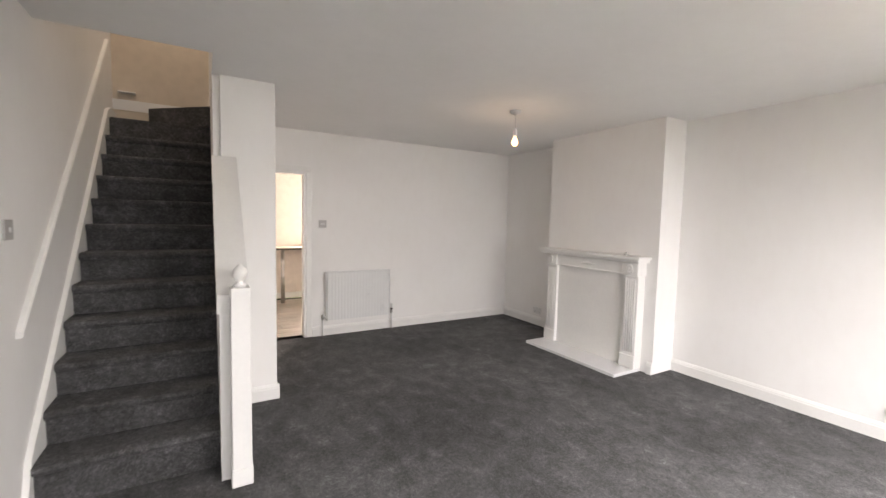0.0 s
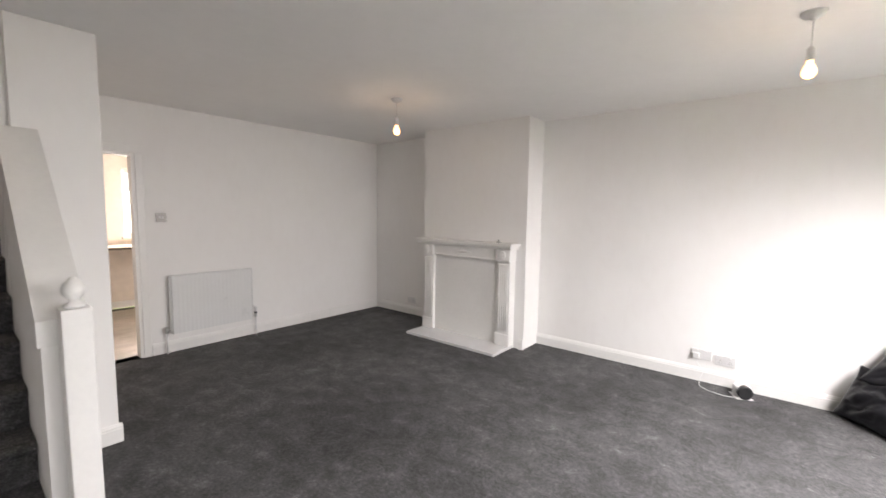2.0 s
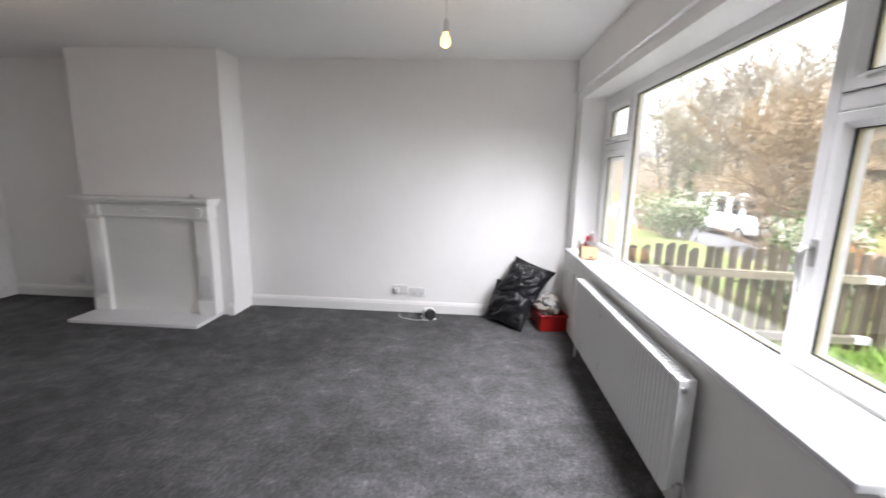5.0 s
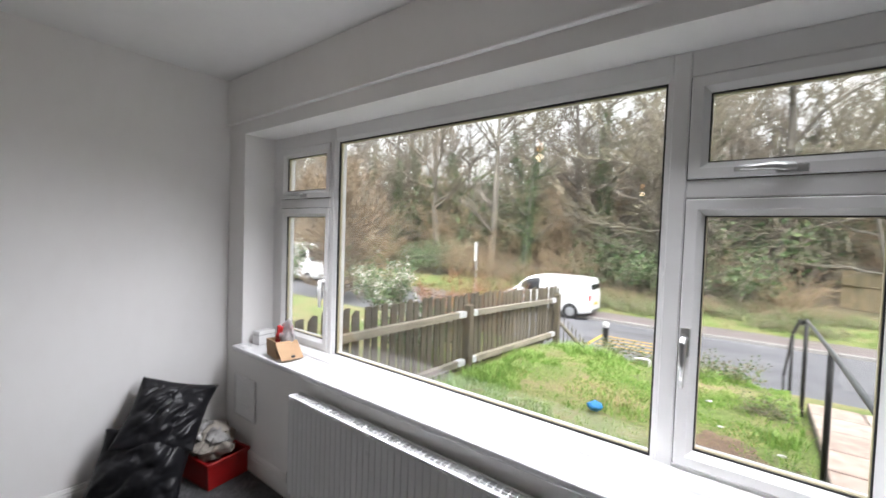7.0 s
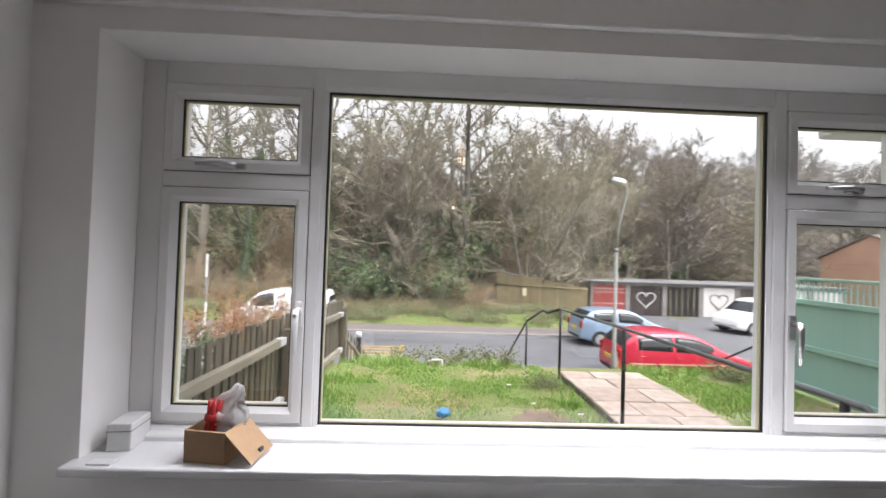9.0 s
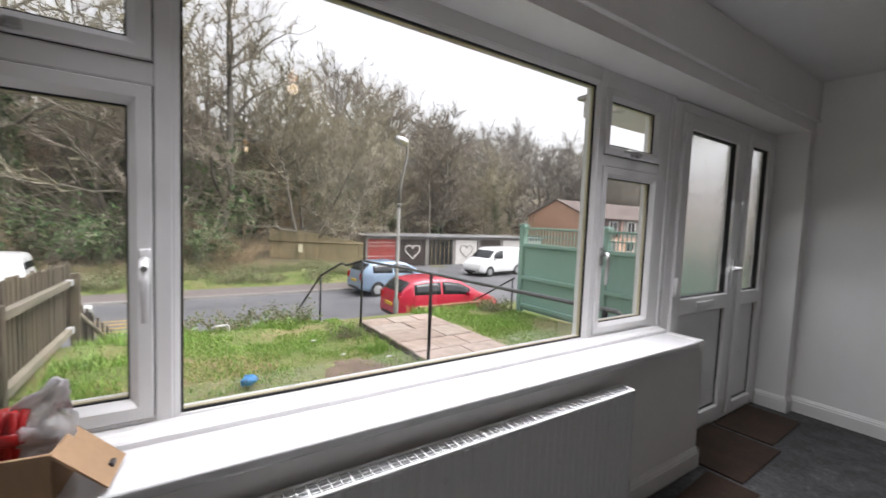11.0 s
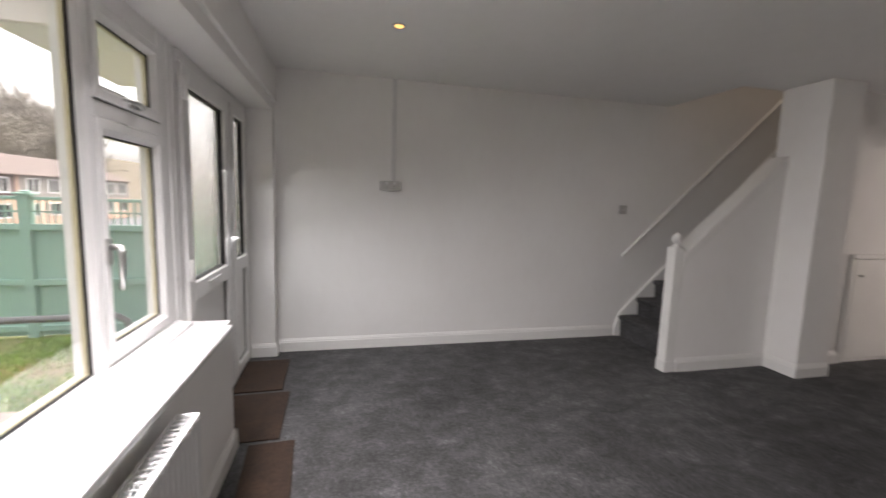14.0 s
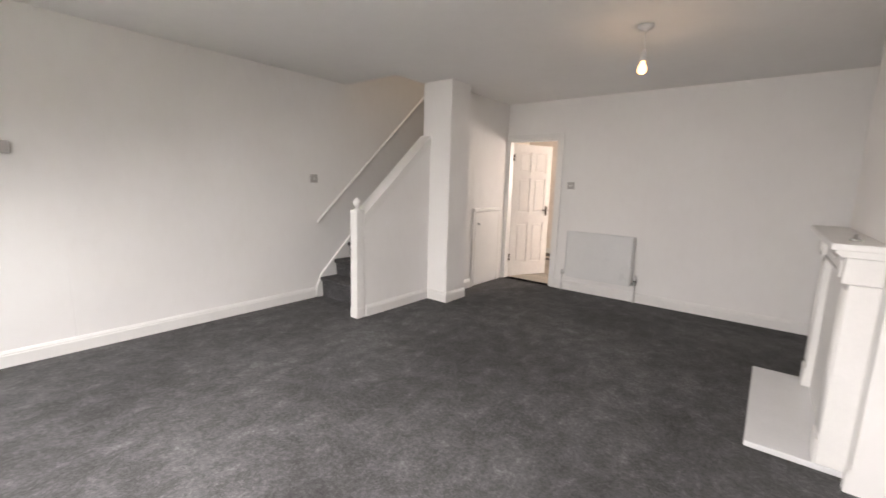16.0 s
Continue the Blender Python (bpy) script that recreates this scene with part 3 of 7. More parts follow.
# ---- kitchen doorway and door ----
arch = thing("architrave", "white moulded architrave round the kitchen doorway", "architrave", kind="structure")
for row in ((0.955, 1.02, B - 0.018, B, 0.0, 1.93), (1.75, 1.815, B - 0.018, B, 0.0, 1.93), (0.955, 1.815, B - 0.018, B, 1.93, 1.995)):
    part("board", boxes(row, bevel=0.006, seg=2), M_TRIM, arch)
for row in ((1.02, 1.045, B, B + 0.11, 0.0, 1.93), (1.725, 1.75, B, B + 0.11, 0.0, 1.93), (1.045, 1.725, B, B + 0.11, 1.905, 1.93)):
    part("lining", boxes(row), M_TRIM, arch)

kd = thing("door_2", "white six-panel kitchen door standing open", "door", m=pose(1.05, B + 0.105, 0.008, 0, 0, 64), kind="structure")
DW, DH = 0.67, 1.885


def panel_door():
    bm = bmesh.new()
    t = 0.035
    xs = [0.0, 0.10, 0.30, 0.37, 0.57, DW]
    zs = [0.0, 0.20, 0.78, 0.93, 1.42, 1.50, 1.78, DH]
    for x0, x1 in ((0, 0.10), (0.30, 0.37), (0.57, DW)):
        box(bm, x0, x1, 0, t, 0, DH)
    for z0, z1 in ((0, 0.20), (0.78, 0.93), (1.42, 1.50), (1.78, DH)):
        for x0, x1 in ((0.10, 0.30), (0.37, 0.57)):
            box(bm, x0, x1, 0, t, z0, z1)
    return bm


part("leaf_frame", panel_door(), M_DOORWOOD, kd)
for x0, x1 in ((0.10, 0.30), (0.37, 0.57)):
    for z0, z1 in ((0.20, 0.78), (0.93, 1.42), (1.50, 1.78)):
        bm = boxes((x0, x1, 0.012, 0.023, z0, z1))
        box(bm, x0 + 0.025, x1 - 0.025, 0.006, 0.029, z0 + 0.025, z1 - 0.025, 0.005)
        part("panel", bm, M_DOORWOOD, kd)
for z in (0.28, 1.70):
    bm = boxes((-0.012, 0.012, -0.004, 0.002, z - 0.045, z + 0.045))
    tube(bm, [(-0.006, -0.006, z - 0.047), (-0.006, -0.006, z + 0.047)], 0.006, 8)
    part("hinge", bm, M_BRASS, kd, "dark metal hinge")
for s, yy in ((-1, 0.0), (1, 0.035)):
    bm = boxes((0.595, 0.63, yy - 0.004 if s < 0 else yy, yy if s < 0 else yy + 0.004, 0.88, 1.02))
    tube(bm, [(0.612, yy, 0.965), (0.612, yy + s * 0.045, 0.965), (0.60, yy + s * 0.05, 0.965), (0.51, yy + s * 0.05, 0.965)], 0.008, 8)
    part("handle", bm, M_BRASS, kd, "dark lever handle")

# ---- kitchen beyond the doorway ----
structure("wall_kitchen", boxes((0.0, 2.24, 8.35, 8.5, 0, 2.4), (2.24, 3.4, 8.35, 8.5, 0, 1.02), (2.24, 3.4, 8.35, 8.5, 1.98, 2.4), (3.4, 3.6, 8.35, 8.5, 0, 2.4),
          (3.5, 3.6, B + 0.11, 8.35, 0, 2.4), (-0.1, 0.0, 6.05, 8.5, 0, 2.4)), M_CREAM, "cream painted kitchen walls with a window")
structure("ceiling_kitchen", boxes((0, 3.5, B + 0.11, 8.35, 2.4, 2.5)), M_CEIL, "white kitchen ceiling", "ceiling")
kf = structure("floor_kitchen", boxes((0.0, 3.5, B + 0.11, 8.35, -0.1, -0.006), (1.02, 1.75, B, B + 0.11, -0.1, 0.0)), M_GASKET, "grey wood plank kitchen floor", "floor")
kitchen_skirt = structure("baseboard_kitchen", boxes((0.0, 3.5, 8.333, 8.35, 0, 0.1), bevel=0.004), M_TRIM, "white kitchen skirting board", "skirting")
kw = thing("window_2", "white plastic kitchen window", "window", kind="structure")
part("frame", frame_ring(2.24, 3.4, 1.02, 1.98, 0.06, 8.40, 8.46), M_UPVC, kw)
part("mullion", boxes((2.79, 2.85, 8.40, 8.46, 1.08, 1.92)), M_UPVC, kw)
for x0, x1 in ((2.30, 2.79), (2.85, 3.34)):
    p = part("pane", boxes((x0, x1, 8.425, 8.431, 1.08, 1.92)), M_GLASS, kw)
    p.visible_shadow = False
part("sill", boxes((2.2, 3.44, 8.29, 8.352, 0.99, 1.018), bevel=0.006), M_SILL, kw)

# ---- fireplace ----
fire = thing("fireplace_surround", "white painted fireplace surround with fluted pilasters and a boarded opening", "fireplace")
FX = 4.375
part("hearth", boxes((3.985, FX, 3.265, 4.47, 0.0, 0.032), bevel=0.006, seg=2), M_SILL, fire, "glossy white hearth slab")
part("back_panel", boxes((FX - 0.075, FX, 3.40, 4.36, 0.032, 0.93)), M_TRIM, fire, "flat white infill board")
for y0 in (3.265, 4.30):
    pil = part("pilaster", boxes((FX - 0.110, FX - 0.0, y0, y0 + 0.155, 0.032, 0.93), bevel=0.004), M_TRIM, fire)
    part("plinth", boxes((FX - 0.122, FX - 0.1105, y0 - 0.006, y0 + 0.161, 0.033, 0.16), bevel=0.004), M_TRIM, pil)
    for k in range(5):
        bm = bmesh.new()
        yc = y0 + 0.030 + 0.024 * k
        tube(bm, [(FX - 0.110, yc, 0.19), (FX - 0.110, yc, 0.90)], 0.008, 8)
        part("reed", bm, M_TRIM, pil)
    cap = part("corner_block", boxes((FX - 0.135, FX, y0 - 0.008, y0 + 0.163, 0.931, 1.055), bevel=0.005), M_TRIM, fire)
    bm = bmesh.new()
    lathe(bm, [(0.044, 0), (0.044, 0.005), (0.034, 0.010), (0.030, 0.006), (0.014, 0.012), (0.003, 0.014)],
          Matrix.Translation((FX - 0.135, y0 + 0.077, 0.993)) @ Matrix.Rotation(radians(-90), 4, 'Y') @ Matrix.Diagonal((1, 0.8, 1, 1)), 20)
    part("rosette", bm, M_TRIM, cap, "oval moulded rosette")
fr = part("frieze", boxes((FX - 0.112, FX, 3.4285, 4.2915, 0.931, 1.055), bevel=0.003), M_TRIM, fire)
part("frieze_bead", boxes((FX - 0.122, FX - 0.113, 3.429, 4.291, 0.932, 0.948), bevel=0.003), M_TRIM, fr)
bm = bmesh.new()
for k, (w, d) in enumerate(((0.11, 0.0), (0.065, 0.028), (0.065, -0.028), (0.03, 0.06), (0.03, -0.06))):
    lathe(bm, [(w * 0.22, 0), (w * 0.2, 0.007), (0.003, 0.011)], Matrix.Translation((FX - 0.112, 3.865 + d * 1.4, 0.995)) @ Matrix.Rotation(radians(-90), 4, 'Y') @ Matrix.Diagonal((0.7, 1.5, 1, 1)), 14)
part("carving", bm, M_TRIM, fr, "small carved swag")
bm = bmesh.new()
prism(bm, [(FX, 1.056), (FX - 0.155, 1.056), (FX - 0.160, 1.066), (FX - 0.172, 1.072), (FX - 0.176, 1.086), (FX, 1.086)], 'y', 3.235, 4.50)
part("cornice", bm, M_TRIM, fire)
part("mantel_shelf", boxes((FX - 0.195, FX, 3.212, 4.53, 1.087, 1.118), bevel=0.008, seg=2), M_TRIM, fire)
tie = bmesh.new()
lathe(tie, [(0.022, 0.0), (0.024, 0.006), (0.018, 0.012), (0.010, 0.014), (0.008, 0.030), (0.002, 0.034)], Matrix.Translation((4.28, 3.42, 1.118)), 14)
solid("door_stop", tie, M_STEEL, "small metal fitting lying on the mantel shelf", "fitting")

# ---- radiators ----
def radiator(name, x0, x1, y_back, y_front, z0, z1, face, label, flute=0.0045):
    """Pressed-steel panel radiator; face is +1 when it faces +y and -1 when it faces -y."""
    r = thing(name, label, "radiator")
    ya, yb = sorted((y_back, y_front))
    t = 0.018
    for nm, y in (("front_panel", y_front), ("rear_panel", y_back)):
        bm = bmesh.new()
        s = face if nm == "front_panel" else -face
        n = int((x1 - x0 - 0.1) / 0.036)
        prof = [(x0 + 0.014, y - s * t), (x0 + 0.014, y - s * 0.004), (x0 + 0.018, y)]
        for k in range(n):                       # pressed vertical flutes
            xc = x0 + 0.06 + k * (x1 - x0 - 0.12) / max(1, n - 1)
            prof += [(xc - 0.010, y), (xc - 0.006, y - s * flute), (xc + 0.006, y - s * flute), (xc + 0.010, y)]
        prof += [(x1 - 0.018, y), (x1 - 0.014, y - s * 0.004), (x1 - 0.014, y - s * t)]
        prism(bm, prof, 'z', z0, z1 - 0.012)
        part(nm, bm, M_RAD, r)
    for xa, xb in ((x0, x0 + 0.010), (x1 - 0.010, x1)):
        part("side_cover", boxes((xa, xb, ya + 0.004, yb - 0.003, z0 + 0.02, z1), bevel=0.003), M_RAD, r)
    bm = bmesh.new()
    box(bm, x0 + 0.0105, x1 - 0.0105, ya + 0.002, ya + 0.014, z1 - 0.011, z1, 0.002)
    box(bm, x0 + 0.0105, x1 - 0.0105, yb - 0.014, yb - 0.002, z1 - 0.011, z1, 0.002)
    n = int((x1 - x0) / 0.028)
    for k in range(n + 1):
        xc = x0 + 0.012 + k * (x1 - x0 - 0.024) / n
        w = 0.0014 if k % 4 else 0.003
        box(bm, xc - w, xc + w, ya + 0.014, yb - 0.014, z1 - 0.008, z1 - 0.002)
    for f in (0.30, 0.5, 0.70):
        yc = ya + f * (yb - ya)
        box(bm, x0 + 0.0105, x1 - 0.0105, yc - 0.0014, yc + 0.0014, z1 - 0.009, z1 - 0.003)
    part("top_grille", bm, M_RAD, r)
    n = int((x1 - x0 - 0.06) / 0.03)
    bm = bmesh.new()
    for k in range(n):                           # convector fins between the panels
        xc = x0 + 0.04 + k * (x1 - x0 - 0.08) / (n - 1)
        box(bm, xc - 0.0015, xc + 0.0015, ya + t + 0.004, yb - t - 0.004, z0 + 0.04, z1 - 0.04)
    # grey metal in place of enamel puts the shade under the grille into the fins
    part("fins", bm, M_STEEL, r, "convector fins, greyed for the shade inside")
    ym = (ya + yb) / 2
    for xs, s in ((x0, -1), (x1, 1)):
        bm = bmesh.new()
        tube(bm, [(xs - s * 0.004, ym, z0 + 0.035), (xs + s * 0.035, ym, z0 + 0.035)], 0.009, 8)
        lathe(bm, [(0.014, 0), (0.016, 0.008), (0.016, 0.05), (0.012, 0.058)], Matrix.Translation((xs + s * 0.035, ym, z0 + 0.015)), 12)
        part("valve", bm, M_STEEL, r, "metal radiator valve")
        bm = bmesh.new()
        tube(bm, [(xs + s * 0.035, ym, 0.0), (xs + s * 0.035, ym, z0 + 0.015)], 0.0085, 8)
        part("pipe", bm, M_PLASTIC, r, "white pipe to the floor")
    return r


r1 = radiator("radiator", 2.26, 3.80, 0.036, 0.112, 0.15, 0.64, 1, "long white double panel radiator fixed under the window")
bm = bmesh.new()
lathe(bm, [(0.012, 0), (0.012, 0.006), (0.006, 0.008)], Matrix.Translation((2.26, 0.085, 0.60)) @ Matrix.Rotation(radians(-90), 4, 'Y'), 12)
part("bleed_plug", bm, M_STEEL, r1, "round bleed plug")
r2 = radiator("radiator", 1.965, 2.775, B - 0.035, B - 0.085, 0.195, 0.775, -1, "white panel radiator on the back wall beside the doorway", 0.0012)
bm = bmesh.new()
lathe(bm, [(0.015, 0), (0.017, 0.006), (0.017, 0.05), (0.013, 0.058)], Matrix.Translation((2.81, B - 0.06, 0.27)), 12)
part("thermostat_head", bm, M_PLASTIC, r2, "white thermostat head with a dark collar")
bm = bmesh.new()
lathe(bm, [(0.0175, 0), (0.0175, 0.016)], Matrix.Translation((2.81, B - 0.06, 0.252)), 12)
part("valve_collar", bm, M_DARK, r2, "dark valve collar")

# ---- switches and sockets ----
def plate(name, label, category, m, w, h, holes=(), rockers=(), depth=0.012, group="", mat=M_PLASTIC):
    """A wall plate built facing +x from its own wall plane, with sockets or rockers."""
    ob = thing(name, label, category, group, m)
    part("plate", boxes((0, depth, -w / 2, w / 2, -h / 2, h / 2), bevel=0.004, seg=2), mat, ob)
    for y, z in rockers:
        part("rocker", boxes((depth - 0.001, depth + 0.005, y - 0.007, y + 0.007, z - 0.011, z + 0.011), bevel=0.002), M_PLASTIC, ob)
    for y, z in holes:
        bm = bmesh.new()
        box(bm, depth - 0.001, depth + 0.0006, y - 0.002, y + 0.002, z + 0.004, z + 0.012)
        box(bm, depth - 0.001, depth + 0.0006, y - 0.013, y - 0.006, z - 0.010, z - 0.006)
        box(bm, depth - 0.001, depth + 0.0006, y + 0.006, y + 0.013, z - 0.010, z - 0.006)
        part("pin_holes", bm, M_DARK, ob)
    return ob


def on_west(y, z):
    return pose(0.0, y, z)


def on_east(y, z):
    return pose(E, y, z, 0, 0, 180)


def on_north(x, z):
    return pose(x, B, z, 0, 0, -90)


plate("light_switch", "white plastic light switch on the wall by the stairs", "light switch", on_west(3.352, 1.335), 0.088, 0.088, rockers=((0.0, 0.0),), mat=M_SWITCH)
plate("light_switch", "white plastic light switch beside the kitchen doorway", "light switch", on_north(1.94, 1.34), 0.088, 0.088, rockers=((-0.012, 0.0), (0.012, 0.0)), mat=M_SWITCH)
dbl = ((-0.035, -0.012), (0.035, -0.012))
rk = ((-0.035, 0.026), (0.035, 0.026))
plate("wall_socket", "white double socket above the skirting with a plug in it", "socket", on_east(1.60, 0.235), 0.148, 0.088, dbl[:1], rk, group="sockets on the fireplace wall")
plate("wall_socket", "white double socket above the skirting, unused", "socket", on_east(1.43, 0.215), 0.148, 0.088, dbl, rk, group="sockets on the fireplace wall")
plate("wall_socket", "white double socket in the chimney alcove", "socket", on_east(5.055, 0.20), 0.148, 0.088, dbl, rk, group="sockets on the fireplace wall")
fusebox = plate("surface_box", "white surface-mounted box below the cable trunking", "electrical box", on_west(0.962, 1.48), 0.185, 0.082, dbl, rk, depth=0.040, mat=M_SWITCH)
solid("cable_trunking", boxes((0.0, 0.016, 0.968, 1.006, 1.521, H - 0.002), bevel=0.003), M_PLASTIC, "white plastic cable trunking from ceiling to socket box", "trunking")

# ---- lamps ----
def pendant(name, x, y, drop, label, rose_r=0.05):
    """Bare bulb on a flex from a ceiling rose."""
    p = thing(name, label, "pendant light", "bare pendant lamps", pose(x, y, H))
    bm = bmesh.new()
    lathe(bm, [(rose_r, 0.0), (rose_r, -0.008), (rose_r * 0.82, -0.022), (0.014, -0.032), (0.008, -0.040)], None, 24)
    part("ceiling_rose", bm, M_PLASTIC, p)
    bm = bmesh.new()
    tube(bm, [(0, 0, -0.036), (0.001, 0, -drop + 0.09)], 0.0032, 6)
    part("flex", bm, M_PLASTIC, p)
    bm = bmesh.new()
    lathe(bm, [(0.008, -drop + 0.10), (0.012, -drop + 0.092), (0.017, -drop + 0.085), (0.017, -drop + 0.045), (0.020, -drop + 0.040), (0.020, -drop + 0.030)], None, 16)
    part("lampholder", bm, M_PLASTIC, p)
    bm = bmesh.new()
    lathe(bm, [(0.013, -drop + 0.032), (0.014, -drop + 0.020), (0.024, -drop + 0.002), (0.030, -drop - 0.016), (0.028, -drop - 0.034), (0.018, -drop - 0.047), (0.004, -drop - 0.052)], None, 20)
    part("bulb", bm, M_BULB, p, "lit warm bulb")
    data = bpy.data.lights.new("bulb_light", 'POINT')
    data.energy, data.color, data.shadow_soft_size = 0.85, (1.0, 0.72, 0.44), 0.03
    glow = new("bulb_light", data)
    glow.location = (x, y, H - drop - 0.095)
    return p


pendant("pendant_light", 3.154, 3.792, 0.255, "bare warm bulb hanging from a white ceiling rose by the fireplace")
pendant("pendant_light", 3.27, 1.10, 0.255, "bare warm bulb hanging from a white ceiling rose near the window")
down = thing("downlight", "small recessed ceiling downlight with a warm lit lens", "downlight", m=pose(1.112, 0.885, H))
bm = bmesh.new()
lathe(bm, [(0.028, 0.0), (0.028, -0.004), (0.043, -0.004), (0.045, 0.0)], None, 28)
part("bezel", bm, M_PLASTIC, down)
bm = bmesh.new()
lathe(bm, [(0.0275, -0.001), (0.027, -0.0035)], None, 24)
part("lens", bm, M_SPOT, down, "warm glowing lens")

# ---- door mats, vent ----
M_MAT = varied("brown_mat", (0.042, 0.023, 0.014), 0.95, amount=0.3, scale=7, bump=0.5, bump_scale=300, wear=0.35)
for xc, yc, a, w, d in ((0.50, -0.025, 2, 0.56, 0.33), (1.11, 0.010, 1.5, 0.58, 0.40), (1.68, 0.205, 4, 0.50, 0.24)):
    bm = boxes((-w / 2, w / 2, -d / 2, d / 2, 0, 0.010), bevel=0.004, seg=2)
    for v in bm.verts:
        v.co += 0.006 * Vector((noise.noise(v.co * 9 + Vector((xc, 0, 0))), noise.noise(v.co * 9 + Vector((0, yc, 5))), 0))
    solid("door_mat", bm, M_MAT, "flat dirty brown carpet tile laid inside the front door", "door mat", "carpet tiles at the door", pose(xc, yc, 0.0, 0, 0, a))
vent = thing("wall_vent", "white louvred air vent on the wall below the sill", "air vent", m=pose(4.445, 0.001, 0.42))
part("vent_frame", frame_ring(-0.13, 0.13, -0.13, 0.13, 0.018, 0.0, 0.012, 0.003), M_PLASTIC, vent)
for k in range(11):
    z = -0.105 + 0.021 * k
    bm = bmesh.new()
    prism(bm, [(0.002, z - 0.009), (0.011, z - 0.006), (0.011, z - 0.003), (0.002, z + 0.009)], 'x', -0.1115, 0.1115)
    part("louvre", bm, M_PLASTIC, vent)

# ---- loose things in the corner ----
def crumple(bm, amp, scale, seed):
    off = Vector((seed * 7.1, seed * 3.3, seed * 1.7))
    for v in bm.verts:
        p = v.co * scale + off
        d = Vector((noise.noise(p), noise.noise(p + Vector((11, 0, 0))), noise.noise(p + Vector((0, 17, 0)))))
        q = v.co * scale * 3.1 + off
        d += 0.4 * Vector((abs(noise.noise(q)), abs(noise.noise(q + Vector((5, 0, 0)))), noise.noise(q + Vector((0, 9, 0)))))
        v.co += d * amp


M_BAG = varied("black_bin_liner", (0.009, 0.009, 0.011), 0.36, amount=0.2, scale=30, bump=0.12, bump_scale=26)
M_BAG.node_tree.nodes["Principled BSDF"].inputs["Specular IOR Level"].default_value = 0.35
bag = thing("bin_bag", "full black plastic bin bag slumped in the corner", "bin bag")


def sack(corners, front, back, seed, n=56):
    """A filled sack with four drawn-out corners: two bulged sheets that meet at the seam, creased towards the corners."""
    c = [Vector(q) for q in corners]
    out = (c[2] - c[0]).cross(c[3] - c[1]).normalized()
    if out.x > 0:
        out = -out
    off = Vector((seed * 5.3, seed * 2.1, 0))
    bm = bmesh.new()
    for side, depth in ((1, front), (-1, back)):
        g = []
        for i in range(n + 1):
            row = []
            for j in range(n + 1):
                u, v = i / n, j / n
                p = (c[0].lerp(c[1], u)).lerp(c[3].lerp(c[2], u), v)
                mid = (c[0] + c[1] + c[2] + c[3]) / 4
                edge = 4 * max(u * (1 - u), v * (1 - v))
                p = p.lerp(mid, 0.07 * min(1.0, edge))
                bulge = (16 * u * (1 - u) * v * (1 - v)) ** 0.55
                along = min(u, 1 - u, v, 1 - v)
                crease = abs(noise.noise(Vector((u * 3.2, v * 3.2, side)) + off)) - 0.25
                crease += 0.6 * (abs(noise.noise(Vector(((u + v) * 5, (u - v) * 1.8, side)) + off)) - 0.25)
                crease += 0.22 * (abs(noise.noise(Vector((u * 9 + v * 4, v * 2.6 - u, side)) + off)) - 0.22)
                crease += 0.10 * (abs(noise.noise(Vector((u * 4 - v * 14, v * 5 + u * 3, side)) + off)) - 0.2)
                crease += 0.04 * (abs(noise.noise(Vector((u * 23, v * 19, side)) + off)) - 0.2)
                p = p + out * side * (depth * bulge + 0.048 * crease * min(1.0, 6 * along))
                p += 0.012 * min(1.0, 8 * along + 0.3) * Vector((0, noise.noise(p * 11 + off), noise.noise(p * 11 - off)))
                p.z = max(p.z, 0.004)
                p.x = min(p.x, E - 0.014)
                row.append(bm.verts.new(p))
            g.append(row)
        for i in range(n):
            for j in range(n):
                q = (g[i][j], g[i + 1][j], g[i + 1][j + 1], g[i][j + 1])
                bm.faces.new(q if side > 0 else q[::-1]).smooth = True
    bmesh.ops.remove_doubles(bm, verts=bm.verts[:], dist=0.0004)
    bmesh.ops.recalc_face_normals(bm, faces=bm.faces[:])
    return bm


part("upper_sack", sack(((4.63, 0.48, 0.63), (4.59, 0.10, 0.49), (4.36, 0.33, 0.24), (4.50, 0.67, 0.33)), 0.09, 0.10, 3), M_BAG, bag)
part("lower_sack", sack(((4.59, 0.65, 0.41), (4.46, 0.24, 0.36), (4.27, 0.44, 0.01), (4.63, 0.77, 0.01)), 0.11, 0.07, 8), M_BAG, bag)

M_RED = varied("red_plastic", (0.33, 0.010, 0.010), 0.4, amount=0.08, scale=10, wear=0.12)
tub = thing("storage_crate", "open red plastic crate in the corner by the window", "crate", m=pose(4.50, 0.165, 0.0, 0, 0, 8))
bm = bmesh.new()
for (x0, x1, y0, y1) in ((-0.16, -0.152, -0.12, 0.12), (0.152, 0.16, -0.12, 0.12), (-0.152, 0.152, -0.12, -0.112), (-0.152, 0.152, 0.112, 0.12)):
    box(bm, x0, x1, y0, y1, 0.0, 0.15, 0.003)
box(bm, -0.152, 0.152, -0.112, 0.112, 0.0, 0.01)
part("body", bm, M_RED, tub)
part("rim", boxes((-0.17, 0.17, -0.13, -0.1201, 0.132, 0.152), (-0.17, 0.17, 0.1201, 0.13, 0.132, 0.152), (-0.17, -0.1601, -0.12, 0.12, 0.132, 0.152), (0.1601, 0.17, -0.12, 0.12, 0.132, 0.152), bevel=0.003), M_RED, tub)
bm = bmesh.new()
bmesh.ops.create_icosphere(bm, subdivisions=4, radius=1.0)
bmesh.ops.transform(bm, matrix=Matrix.Translation((4.50, 0.165, 0.195)) @ Matrix.Diagonal((0.145, 0.115, 0.085, 1)), verts=bm.verts[:])
crumple(bm, 0.055, 15.0, 5)
